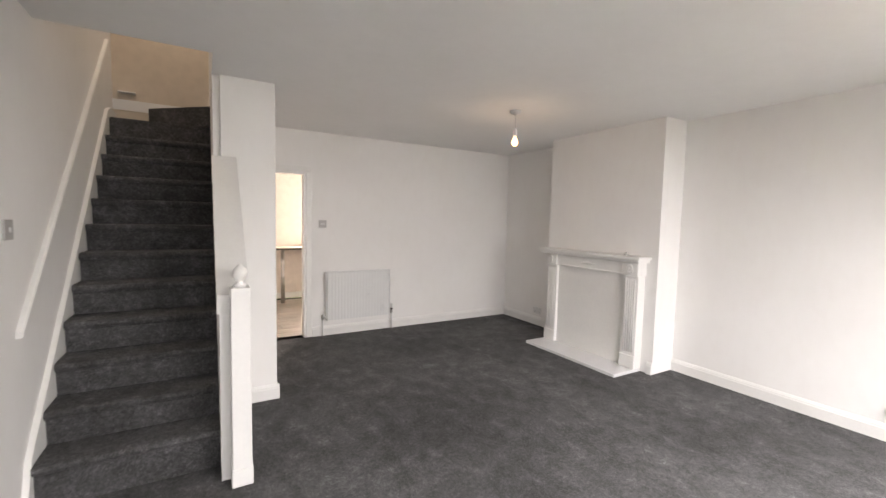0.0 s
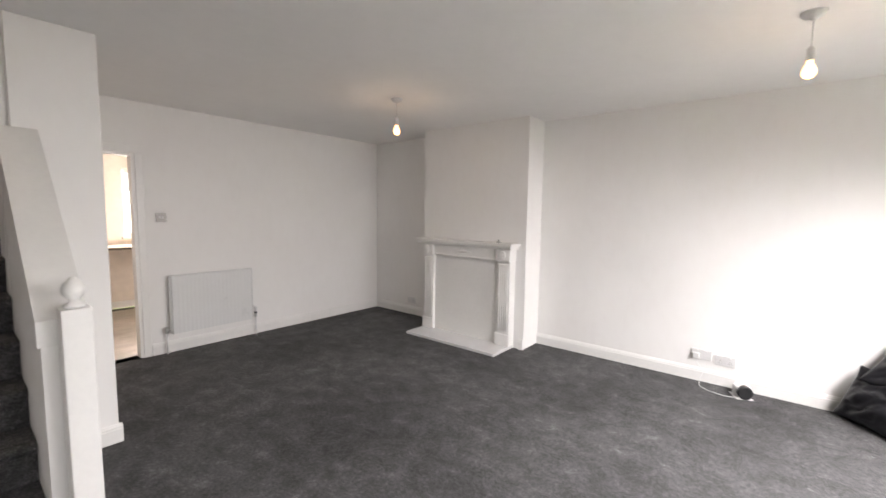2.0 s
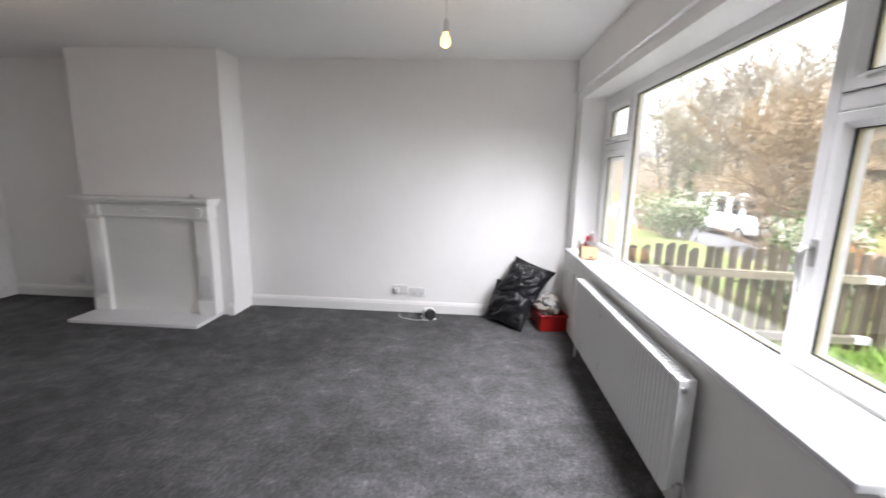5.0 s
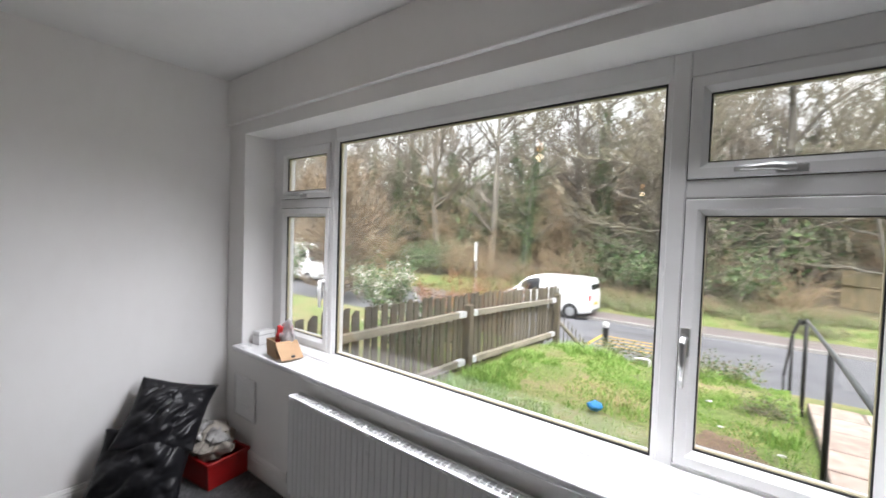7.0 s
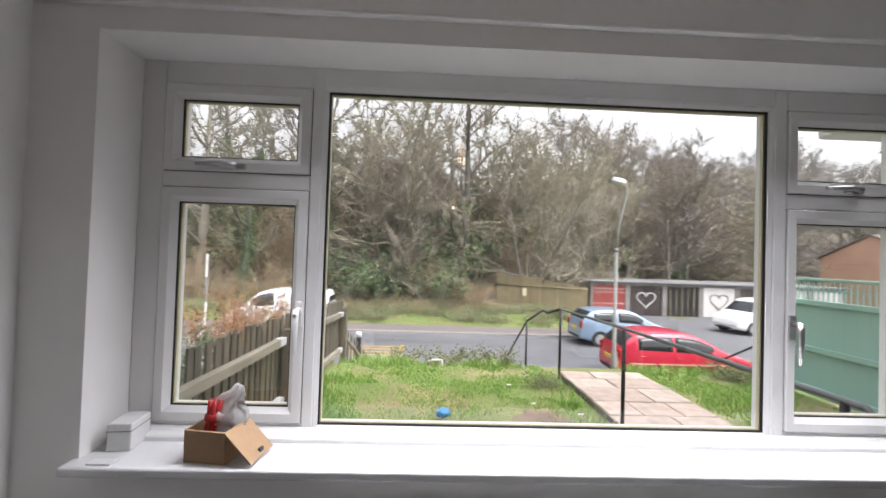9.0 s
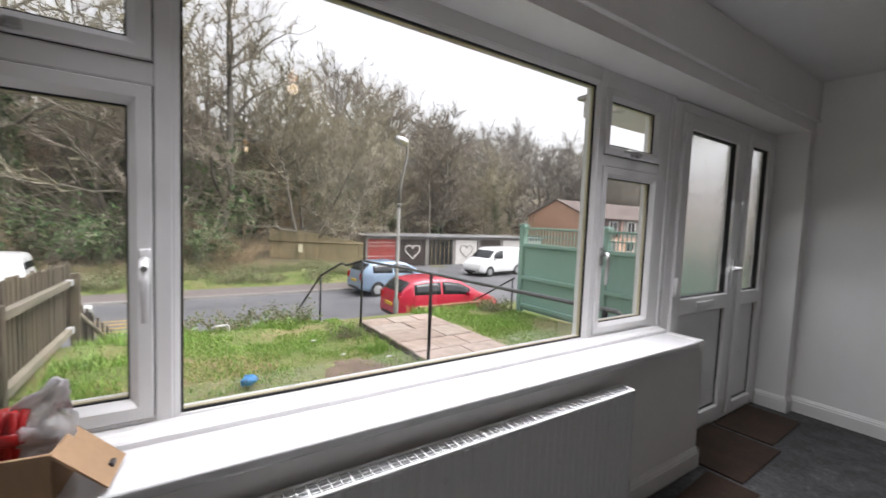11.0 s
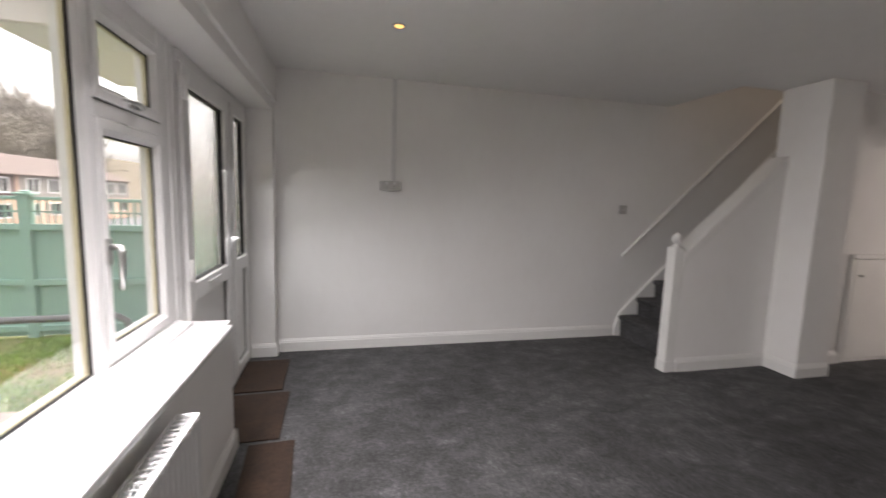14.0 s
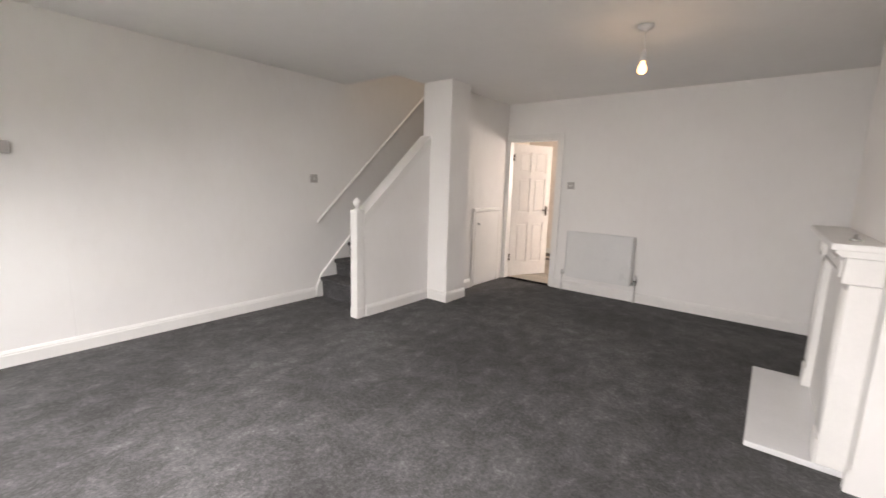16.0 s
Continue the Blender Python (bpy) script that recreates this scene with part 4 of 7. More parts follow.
for f in bm.faces:
    f.smooth = True
solid("dust_sheet", bm, varied("beige_cloth", (0.42, 0.38, 0.33), 0.9, amount=0.2, scale=14, bump=0.6, bump_scale=70), "crumpled beige and grey dust sheets stuffed in the crate", "dust sheet")
for k, (dx, dy, dz, s) in enumerate(((0.05, 0.05, 0.035, 0.075), (-0.07, 0.02, 0.03, 0.065))):
    bm = bmesh.new()
    bmesh.ops.create_icosphere(bm, subdivisions=3, radius=s)
    bmesh.ops.transform(bm, matrix=Matrix.Translation((4.50 + dx, 0.165 + dy, 0.22 + dz)) @ Matrix.Diagonal((1, 0.8, 0.6, 1)), verts=bm.verts[:])
    crumple(bm, 0.05, 21.0, 8 + k)
    for f in bm.faces:
        f.smooth = True
    solid("plastic_bag", bm, varied("grey_polythene_%s" % "ab"[k], (0.30, 0.29, 0.28), 0.35, amount=0.2, scale=20), "crumpled grey polythene bag on the crate", "plastic bag")

# ---- small lamp unit with its cable on the floor ----
hub = thing("floor_speaker", "small white drum-shaped device with a black mesh face on the carpet", "speaker", m=pose(4.545, 1.30, 0.0, 0, 0, 205))
bm = bmesh.new()
lathe(bm, [(0.050, 0.0), (0.058, 0.006), (0.060, 0.03), (0.060, 0.08), (0.056, 0.09), (0.046, 0.096)], None, 24)
part("body", bm, M_PLASTIC, hub)
bm = bmesh.new()
tube(bm, [(0.030, 0, 0.054), (0.072, 0, 0.054), (0.076, 0, 0.054)], [0.052, 0.052, 0.044], 24)
part("mesh_face", bm, M_DARK, hub, "black round mesh face")
part("foot", boxes((-0.07, 0.07, -0.06, 0.06, 0.0, 0.005), bevel=0.002), M_PLASTIC, hub)
bm = bmesh.new()
pts = [(4.68, 1.645, 0.23), (4.655, 1.64, 0.20), (4.66, 1.60, 0.12), (4.672, 1.57, 0.125), (4.60, 1.60, 0.006), (4.52, 1.57, 0.005), (4.47, 1.48, 0.005), (4.45, 1.38, 0.005), (4.49, 1.31, 0.008)]
dense = []
for i in range(len(pts) - 1):
    a, b = Vector(pts[i]), Vector(pts[i + 1])
    dense += [a.lerp(b, k / 4) for k in range(4)]
dense.append(Vector(pts[-1]))
for _ in range(3):
    dense = [dense[0]] + [(dense[i - 1] + 2 * dense[i] + dense[i + 1]) / 4 for i in range(1, len(dense) - 1)] + [dense[-1]]
tube(bm, dense, 0.0022, 6)
solid("power_cable", bm, M_PLASTIC, "thin white power cable trailing from the socket", "cable")
plug = thing("power_plug", "white power plug pushed into the double socket", "plug", m=pose(E - 0.013, 1.637, 0.225))
part("plug_body", boxes((-0.028, 0.0, -0.024, 0.024, -0.026, 0.024), bevel=0.007, seg=2), M_PLASTIC, plug)

# ---- cardboard box and bits on the sill ----
M_CARD = varied("brown_cardboard", (0.36, 0.23, 0.13), 0.85, amount=0.08, scale=8, stretch=(1, 1, 0.2), bump=0.1, bump_scale=120)
carton = thing("cardboard_box", "small open cardboard box standing on the window sill", "cardboard box", m=pose(4.115, -0.035, 0.746, 0, 0, -8))
bm = bmesh.new()
w, d, hh, t = 0.066, 0.055, 0.095, 0.004
for row in ((-w, -w + t, -d, d), (w - t, w, -d, d), (-w + t, w - t, -d, -d + t), (-w + t, w - t, d - t, d)):
    box(bm, *row, 0.0, hh)
box(bm, -w + t, w - t, -d + t, d - t, 0, t)
part("carton_body", bm, M_CARD, carton)
bm = bmesh.new()
prism(bm, [(-w, hh), (-w - 0.085, 0.012), (-w - 0.082, 0.010), (-w + 0.004, hh - 0.003)], 'y', -d - 0.01, d + 0.005)
part("open_flap", bm, M_CARD, carton, "flap folded down on the sill")
part("front_flap", boxes((-w + 0.002, w - 0.002, d + 0.001, d + 0.004, 0.04, hh)), M_CARD, carton)
part("tape_mark", boxes((-w - 0.078, -w - 0.070, -0.02, 0.0, 0.0135, 0.030)), M_DARK, carton, "small printed marks")
roll = thing("red_clips", "bundle of bright red plastic strips sticking out of the box", "plastic clips", m=pose(4.14, -0.02, 0.75, 8, -6, 0))
for k in range(7):
    a = 2 * math.pi * k / 7
    bm = bmesh.new()
    x, y = 0.016 * math.cos(a), 0.016 * math.sin(a)
    tube(bm, [(x, y, 0.03), (0.75 * x, 0.75 * y, 0.11), (1.25 * x, 1.25 * y, 0.165)], 0.0075, 6)
    part("strip", bm, M_RED, roll)
bm = bmesh.new()
lathe(bm, [(0.022, 0.10), (0.025, 0.104), (0.025, 0.120), (0.022, 0.124)], None, 16)
part("band", bm, M_RED, roll)
bm = bmesh.new()
bmesh.ops.create_icosphere(bm, subdivisions=4, radius=1.0)
bmesh.ops.transform(bm, matrix=Matrix.Translation((4.085, -0.055, 0.862)) @ Matrix.Rotation(radians(-14), 4, 'Y') @ Matrix.Diagonal((0.050, 0.026, 0.080, 1)), verts=bm.verts[:])
for v in bm.verts:                       # the mouth of the bag is drawn up into a thin peak
    if v.co.z > 0.90:
        k = (v.co.z - 0.90) / 0.08
        v.co.x += (4.055 - v.co.x) * 0.30 * k
        v.co.y += (-0.06 - v.co.y) * 0.6 * min(1.2, k)
        v.co.z += 0.03 * k
crumple(bm, 0.030, 19.0, 21)
for f in bm.faces:
    f.smooth = True
bagm = varied("white_polythene", (0.94, 0.94, 0.95), 0.3, amount=0.05, scale=30, bump=0.4, bump_scale=60)
bagm.node_tree.nodes["Principled BSDF"].inputs["Transmission Weight"].default_value = 0.75
solid("polythene_bag", bm, bagm, "crumpled clear polythene bag bulging out of the box", "polythene bag")
sens = thing("alarm_sensor", "small white plastic box on the sill beside the reveal", "sensor", m=pose(4.425, -0.10, 0.746, 0, 0, 6))
part("case", boxes((-0.035, 0.035, -0.055, 0.055, 0.0, 0.085), bevel=0.005, seg=2), M_PLASTIC, sens)
part("lid_seam", boxes((-0.0355, 0.0355, -0.0555, 0.0555, 0.060, 0.062)), M_DARK, sens)
solid("paper_scrap", boxes((4.38, 4.45, 0.005, 0.04, 0.7455, 0.750), bevel=0.001), M_PLASTIC, "folded scrap of white paper on the sill", "paper")

# ---- kitchen table ----
table = thing("breakfast_bar", "pale worktop on a steel leg under the kitchen window", "table")
part("worktop", boxes((1.66, 3.45, 7.80, 8.34, 0.875, 0.91), bevel=0.004), varied("pale_worktop", (0.55, 0.47, 0.38), 0.4, amount=0.06, scale=20), table)
part("edge_band", boxes((1.655, 3.45, 7.794, 7.80, 0.877, 0.908)), M_BRASS, table, "dark worktop edge")
bm = bmesh.new()
tube(bm, [(1.82, 7.93, 0.0), (1.82, 7.93, 0.875)], 0.03, 16)
part("leg", bm, M_STEEL, table, "grey steel leg")

# ---- kitchen floor planks ----
M_LAM = weathered_wood("grey_laminate", (0.28, 0.245, 0.22), (0.44, 0.40, 0.37), (0.12, 1, 1))
M_LAM.node_tree.nodes["Principled BSDF"].inputs["Roughness"].default_value = 0.35
plank = mesh_of("plank", boxes((0.0015, 1.1985, 0.0015, 0.1885, -0.0055, 0.0), bevel=0.0015), M_LAM)
row = 0
y = B + 0.12
while y + 0.19 < 8.35:
    x = 0.02 + (row * 0.47) % 0.9 - 0.9 if row else 0.02
    while x < 3.4:
        if x > -0.01 and x + 1.2 < 3.5:
            ob = part("plank", plank, None, kf)
            ob.matrix_basis = pose(x, y, 0)
        x += 1.2
    row += 1
    y += 0.19

# ---- outdoors: ground, road ----
def smooth(u):
    u = min(1.0, max(0.0, u))
    return u * u * (3 - 2 * u)


def ground_z(x, y):
    """Height of the ground: front garden, its slope to the road, and the wooded bank beyond."""
    if y > -5.3:
        return -0.30 + 0.025 * math.sin(1.7 * x) * math.sin(1.3 * y) - 0.015 * (-1.0 - y)
    if y > -8.2:
        return -0.365 - 1.755 * smooth((-5.3 - y) / 2.9)
    if y > -18.7:
        return -2.12
    d = -18.7 - y
    court = smooth((-3 - x) / 6)                       # level garage court
    row = smooth((-22 - x) / 8)                        # level plots of the terrace
    start = 5.4 + 7.3 * court + 16.0 * row
    z = -2.12 + (1 - court) * (0.16 * smooth(d / 0.5) + 0.06 * min(d, 5.4)) + (0.24 + 0.08 * court) * max(0.0, d - start)
    z = min(z, 9 + 5 * court + 0.02 * d)
    return z + 0.15 * noise.noise(Vector((x * 0.35, y * 0.35, 0))) * min(1, d / 2)


def graded(a, b, fine_a, fine_b, fine, coarse):
    out = [a]
    while out[-1] < b:
        out.append(out[-1] + (fine if fine_a <= out[-1] < fine_b else coarse))
    return out


def ground():
    bm = bmesh.new()
    xs = graded(-400, 400, -40, 40, 1.0, 20)
    ys = graded(-400, -0.29, -60, 0, 0.4, 20)
    ys = [y for y in ys if y < -0.5] + [-0.29]
    grid = [[bm.verts.new((x, y, ground_z(x, y))) for y in ys] for x in xs]
    for i in range(len(xs) - 1):
        for j in range(len(ys) - 1):
            bm.faces.new((grid[i][j], grid[i + 1][j], grid[i + 1][j + 1], grid[i][j + 1])).smooth = True
    return structure("ground", bm, M_GROUND, "rough grass sloping to the road and up a wooded bank", "ground")


ground()
structure("ground_rear", boxes((-400, 400, -0.28, 400, -2.6, -0.62)), M_GROUND, "grass around the house", "ground")
structure("road", boxes((-120, 120, -17.0, -9.7, -2.4, -2.05)), M_ASPHALT, "worn grey asphalt road", "road")
structure("road_court", boxes((-120, -7.5, -25.4, -17.0, -2.4, -2.054)), M_ASPHALT, "asphalt garage court beside the road", "road")
M_KERB = varied("concrete_kerb", (0.27, 0.26, 0.245), 0.85, amount=0.12, scale=3, bump=0.3, bump_scale=60, wear=0.15)
M_FOOTWAY = varied("pinkish_footway", (0.15, 0.128, 0.12), 0.9, amount=0.1, scale=2, bump=0.3, bump_scale=80, wear=0.12)
structure("pavement_far", boxes((-7.5, 120, -18.75, -17.16, -2.4, -1.945)), M_FOOTWAY, "worn footway on the far side of the road", "pavement")
structure("pavement_near", boxes((-120, 120, -9.54, -8.05, -2.4, -1.945)), M_FOOTWAY, "worn footway on the near side of the road", "pavement")
kerb_mesh = mesh_of("kerb_stone", boxes((0.006, 0.908, -0.075, 0.075, -0.2, 0.0), bevel=0.015), M_KERB)
for name, y, x0, n in (("kerb_far", -17.08, -7.5, 60), ("kerb_near", -9.62, -18.0, 60)):
    k = structure(name, boxes((-7.5 if y < -12 else -120, 120, y - 0.07, y + 0.07, -2.3, -1.952)), M_KERB, "concrete kerb edging the footway", "kerb")
    for i in range(n):
        ob = part("kerb_stone", kerb_mesh, None, k)
        ob.matrix_basis = pose(x0 + 0.915 * i, y, -1.94)

M_YELLOW = varied("worn_yellow_paint", (0.60, 0.38, 0.07), 0.8, amount=0.2, scale=9, wear=0.35)
bm = bmesh.new()
for k in range(4):
    box(bm, 4.5, 6.3, -12.9 - 0.45 * k, -13.0 - 0.45 * k, -2.049, -2.046)
for x in (4.3, 6.4):
    box(bm, x, x + 0.12, -14.6, -12.6, -2.049, -2.046)
structure("road_marking", bm, M_YELLOW, "worn yellow hatched markings on the road", "road marking")

# ---- garden path of stone slabs ----
path = structure("pavement_path", boxes((0.27, 1.49, -4.78, -0.29, -0.6, -0.262)), varied("path_mortar", (0.13, 0.115, 0.095), 0.95, amount=0.2, scale=9, bump=0.4, bump_scale=70),
                 "worn pinkish sandstone slab path to the front door", "path")
rnd = random.Random(4)
y = -0.32
slab_row = 0
while y > -4.6:
    d = rnd.choice((0.42, 0.5, 0.58))
    cuts = [0.27] + ([0.27 + rnd.uniform(0.42, 0.78)] if slab_row % 3 else [0.27 + rnd.uniform(0.3, 0.45), 0.27 + rnd.uniform(0.75, 0.9)]) + [1.49]
    for a, b in zip(cuts, cuts[1:]):
        bm = boxes((a + 0.008, b - 0.008, max(y - d, -4.79) + 0.008, y - 0.008, -0.3, -0.245 + rnd.uniform(-0.004, 0.004)), bevel=0.008)
        for v in bm.verts:
            v.co.x += rnd.uniform(-0.003, 0.003)
            v.co.y += rnd.uniform(-0.003, 0.003)
        part("slab", bm, M_PAVE, path)
    y -= d
    slab_row += 1
flight = structure("garden_steps", boxes(*[(0.27, 1.49, -4.80 - 0.34 * (k + 1), -4.80 - 0.34 * k, -2.3, -0.25 - 0.17 * (k + 1)) for k in range(9)], bevel=0.01), M_PAVE, "stone steps from the path down to the road", "steps")
apron = structure("pavement_apron", boxes((-1.7, 0.26, -0.95, -0.29, -0.6, -0.262), (1.5, 4.8, -0.75, -0.29, -0.6, -0.266)), M_KERB, "concrete strip along the foot of the house", "path")

# ---- handrail of the path ----
M_IRON = varied("black_painted_iron", (0.025, 0.026, 0.027), 0.5, 0.3, amount=0.2, scale=20, bump=0.2, bump_scale=90, wear=0.3)
M_GALV = varied("worn_grey_iron", (0.20, 0.21, 0.21), 0.5, 0.6, amount=0.2, scale=18, wear=0.3)
rails = thing("garden_handrail", "black iron handrail with posts beside the path and steps", "handrail")
RP = [(-0.42, 0.78), (-2.66, 0.745), (-4.57, 0.69), (-6.55, 0.21), (-8.30, -0.86)]
bm = bmesh.new()
tube(bm, [(1.55, -0.40, 0.68), (1.55, -0.42, 0.76), (1.55, -0.46, 0.785), (1.55, -2.66, 0.745), (1.55, -4.57, 0.69)], 0.016, 10)
part("top_rail", bm, M_GALV, rails, "worn grey top rail")
bm = bmesh.new()
tube(bm, [(1.55, -4.57, 0.69), (1.55, -5.2, 0.55), (1.55, -5.45, 0.56), (1.55, -6.55, 0.21), (1.55, -8.30, -0.86)], 0.019, 10)
part("step_rail", bm, M_IRON, rails)
for y, z, g in ((-0.55, 0.78, -0.3), (-2.66, 0.745, -0.3), (-4.57, 0.69, -0.4), (-6.55, 0.21, -1.3), (-8.25, -0.84, -2.1)):
    bm = bmesh.new()
    tube(bm, [(1.55, y, g - 0.02), (1.55, y, z)], 0.019, 8)
    part("post", bm, M_IRON, rails)
other = thing("step_handrail", "thin black iron handrail on the far side of the steps", "handrail")
bm = bmesh.new()
tube(bm, [(-1.70, -4.79, 0.27), (-1.72, -6.14, -0.46), (-1.72, -6.9, -0.95)], 0.018, 8)
part("sloping_rail", bm, M_IRON, other)
for y, z, g in ((-4.85, 0.24, -0.45), (-6.14, -0.46, -1.2)):
    bm = bmesh.new()
    tube(bm, [(-1.71, y, g - 0.1), (-1.71, y, z)], 0.016, 8)
    part("post", bm, M_IRON, other)

# ---- fences ----
M_ZINC = varied("galvanised_zinc", (0.66, 0.68, 0.70), 0.5, 0.2, amount=0.08, scale=30)
fence = thing("picket_fence", "weathered brown timber fence with close upright pickets and grey rails", "fence")


def fence_top(y):
    return 0.68 + 0.015 * (y + 3.0) if y > -3 else 0.68 + 0.045 * (y + 3.0)


rnd = random.Random(8)
picket = []
for k in range(4):
    bm = bmesh.new()
    w, h = 0.070 + 0.006 * k, 1.0
    prism(bm, [(0, 0), (w, 0), (w, h - 0.012 * k), (w * 0.5, h + 0.004 * k), (0, h)], 'x', 0, 0.018)
    picket.append(mesh_of("picket", bm, M_FENCE))
y = -0.45
while y > -6.35:
    ob = part("picket", picket[rnd.randrange(4)], None, fence)
    ob.matrix_basis = pose(5.03 + rnd.uniform(-0.004, 0.004), y - 0.09, fence_top(y) - 0.985 + rnd.uniform(-0.025, 0.025), rnd.uniform(-1.2, 1.2), 0, 0)
    y -= 0.125
for y in (-0.5, -3.2, -6.16):
    zt = fence_top(y) - 0.14
    bm = boxes((4.90, 5.0, y - 0.05, y + 0.05, ground_z(4.95, y) - 0.1, zt + 0.03), bevel=0.008)
    part("post", bm, M_FENCE, fence)
for off in (-0.23, -0.86):
    for ya, yb in ((-0.55, -3.15), (-3.25, -6.11)):
        bm = bmesh.new()
        za, zb = fence_top(ya) + off, fence_top(yb) + off
        prism(bm, [(ya, za - 0.04), (yb, zb - 0.04), (yb, zb + 0.035), (ya, za + 0.035)], 'x', 4.955, 5.025)
        part("rail", bm, M_RAILWOOD, fence, "pale weathered arris rail")
for yp in (-0.5, -3.2, -6.16):
    for off in (-0.23, -0.86):
        for side in (-1, 1):
            if -6.1 < yp + side * 0.12 < -0.5:
                ya, yb = yp + side * 0.055, yp + side * 0.21
                bm = bmesh.new()
                za, zb = fence_top(ya) + off, fence_top(yb) + off
                prism(bm, [(ya, za - 0.036), (yb, zb - 0.036), (yb, zb + 0.037), (ya, za + 0.037)], 'x', 4.949, 4.954)
                prism(bm, [(ya, za + 0.0355), (yb, zb + 0.0355), (yb, zb + 0.039), (ya, za + 0.039)], 'x', 4.9545, 5.02)
                part("bracket", bm, M_ZINC, fence, "bright galvanised rail bracket")
low = thing("sloping_fence", "short stepped timber fence running down beside the bank", "fence")
for k in range(8):
    ob = part("picket", picket[k % 4], None, low)
    ob.matrix_basis = pose(4.98 - 0.045 * k, -6.42 - 0.10 * k, ground_z(5, -6.42 - 0.10 * k) - 0.02 + 0.0, 0, 0, 20)
for off in (0.72, 0.28):
    bm = bmesh.new()
    y1, y2 = -6.25, -7.3
    tube(bm, [(4.97, y1, ground_z(5, y1) + off), (4.60, y2, ground_z(5, y2) + off)], 0.035, 6)
    part("rail", bm, M_RAILWOOD, low)

green = thing("green_fence", "sage green painted board fence with a trellis top", "fence")
gz = -0.33
for y in (-4.65, -2.85, -1.05):
    part("post", boxes((-1.80, -1.69, y - 0.055, y + 0.055, gz - 0.1, 1.28), bevel=0.006), M_GREEN, green)
    bm = boxes((-1.825, -1.665, y - 0.08, y + 0.08, 1.28, 1.305), bevel=0.006)
    box(bm, -1.79, -1.70, y - 0.045, y + 0.045, 1.305, 1.33, 0.012)
    part("post_cap", bm, M_GREEN, green)
for ya, yb in ((-4.595, -2.905), (-2.795, -1.105)):
    n = 11
    w = (yb - ya) / n
    for k in range(n):
        part("board", boxes((-1.755, -1.735, ya + w * k + 0.001, ya + w * (k + 1) - 0.001, gz + 0.02, 0.91)), M_GREEN, green)
    for z in (0.93, 0.31, -0.22):
        part("rail", boxes((-1.735, -1.69, ya, yb, z - 0.035, z + 0.035), bevel=0.006), M_GREEN, green)
    part("top_rail", boxes((-1.77, -1.71, ya, yb, 1.225, 1.262), bevel=0.005), M_GREEN, green)
    for k in range(1, 24):
        y = ya + (yb - ya) * k / 24
        part("trellis_slat", boxes((-1.752, -1.738, y - 0.009, y + 0.009, 0.966, 1.2245)), M_GREEN, green)
    part("trellis_bar", boxes((-1.737, -1.726, ya, yb, 1.09, 1.108)), M_GREEN, green)

# canopy over the front door
can = thing("door_canopy", "white flat-roofed canopy over the front door", "canopy")
part("fascia", boxes((-0.25, 1.05, -1.22, -0.30, 2.20, 2.34), bevel=0.01), M_UPVC, can)
part("roof_felt", boxes((-0.28, 1.09, -1.26, -0.30, 2.341, 2.375), bevel=0.008), varied("grey_felt", (0.46, 0.47, 0.48), 0.9, amount=0.15, scale=8, bump=0.3, bump_scale=80), can, "grey felt roof edge")
structure("wall_outer", boxes((-4.0, -0.155, -0.30, -0.1, -0.6, 5.2), (4.905, 9.0, -0.285, -0.1, -0.6, 5.2), (-0.15, 4.9, -0.30, -0.285, 2.05, 5.2), (-0.15, 0.095, -0.30, -0.285, -0.6, 2.05), (4.505, 4.9, -0.29, -0.285, -0.6, 2.05),
          (1.45, 4.505, -0.30, -0.285, -0.6, 0.70), (-0.15, 4.9, -0.5, 6.4, 5.2, 5.4)), varied("brick_outer", (0.33, 0.17, 0.11), 0.9, amount=0.2, scale=12, bump=0.4, bump_scale=40), "brick outer face of the house")

# trodden earth on the lawn and a row of bricks at its far edge
def soil_patch(cx, cy, rx, ry, seed):
    bm = bmesh.new()
    rings = []
    for f in (0.25, 0.6, 0.85, 1.0):
        ring = []
        for k in range(40):
            a = 2 * math.pi * k / 40
            w = f * (1 + 0.35 * noise.noise(Vector((2.2 * math.cos(a), 2.2 * math.sin(a), seed))) + 0.12 * noise.noise(Vector((7 * math.cos(a), 7 * math.sin(a), seed))))
            x, y = cx + rx * w * math.cos(a), cy + ry * w * math.sin(a)
            ring.append(bm.verts.new((x, y, ground_z(x, y) + (0.014 if f < 1 else -0.01) + 0.008 * noise.noise(Vector((x * 9, y * 9, seed))))))
        rings.append(ring)
    bm.faces.new(rings[0])
    for r0, r1 in zip(rings, rings[1:]):
        for k in range(40):
            bm.faces.new((r0[k], r1[k], r1[(k + 1) % 40], r0[(k + 1) % 40])).smooth = True
    bmesh.ops.recalc_face_normals(bm, faces=bm.faces[:])
    return structure("ground_soil", bm, M_SOIL, "bare trodden brown earth in the lawn", "soil")


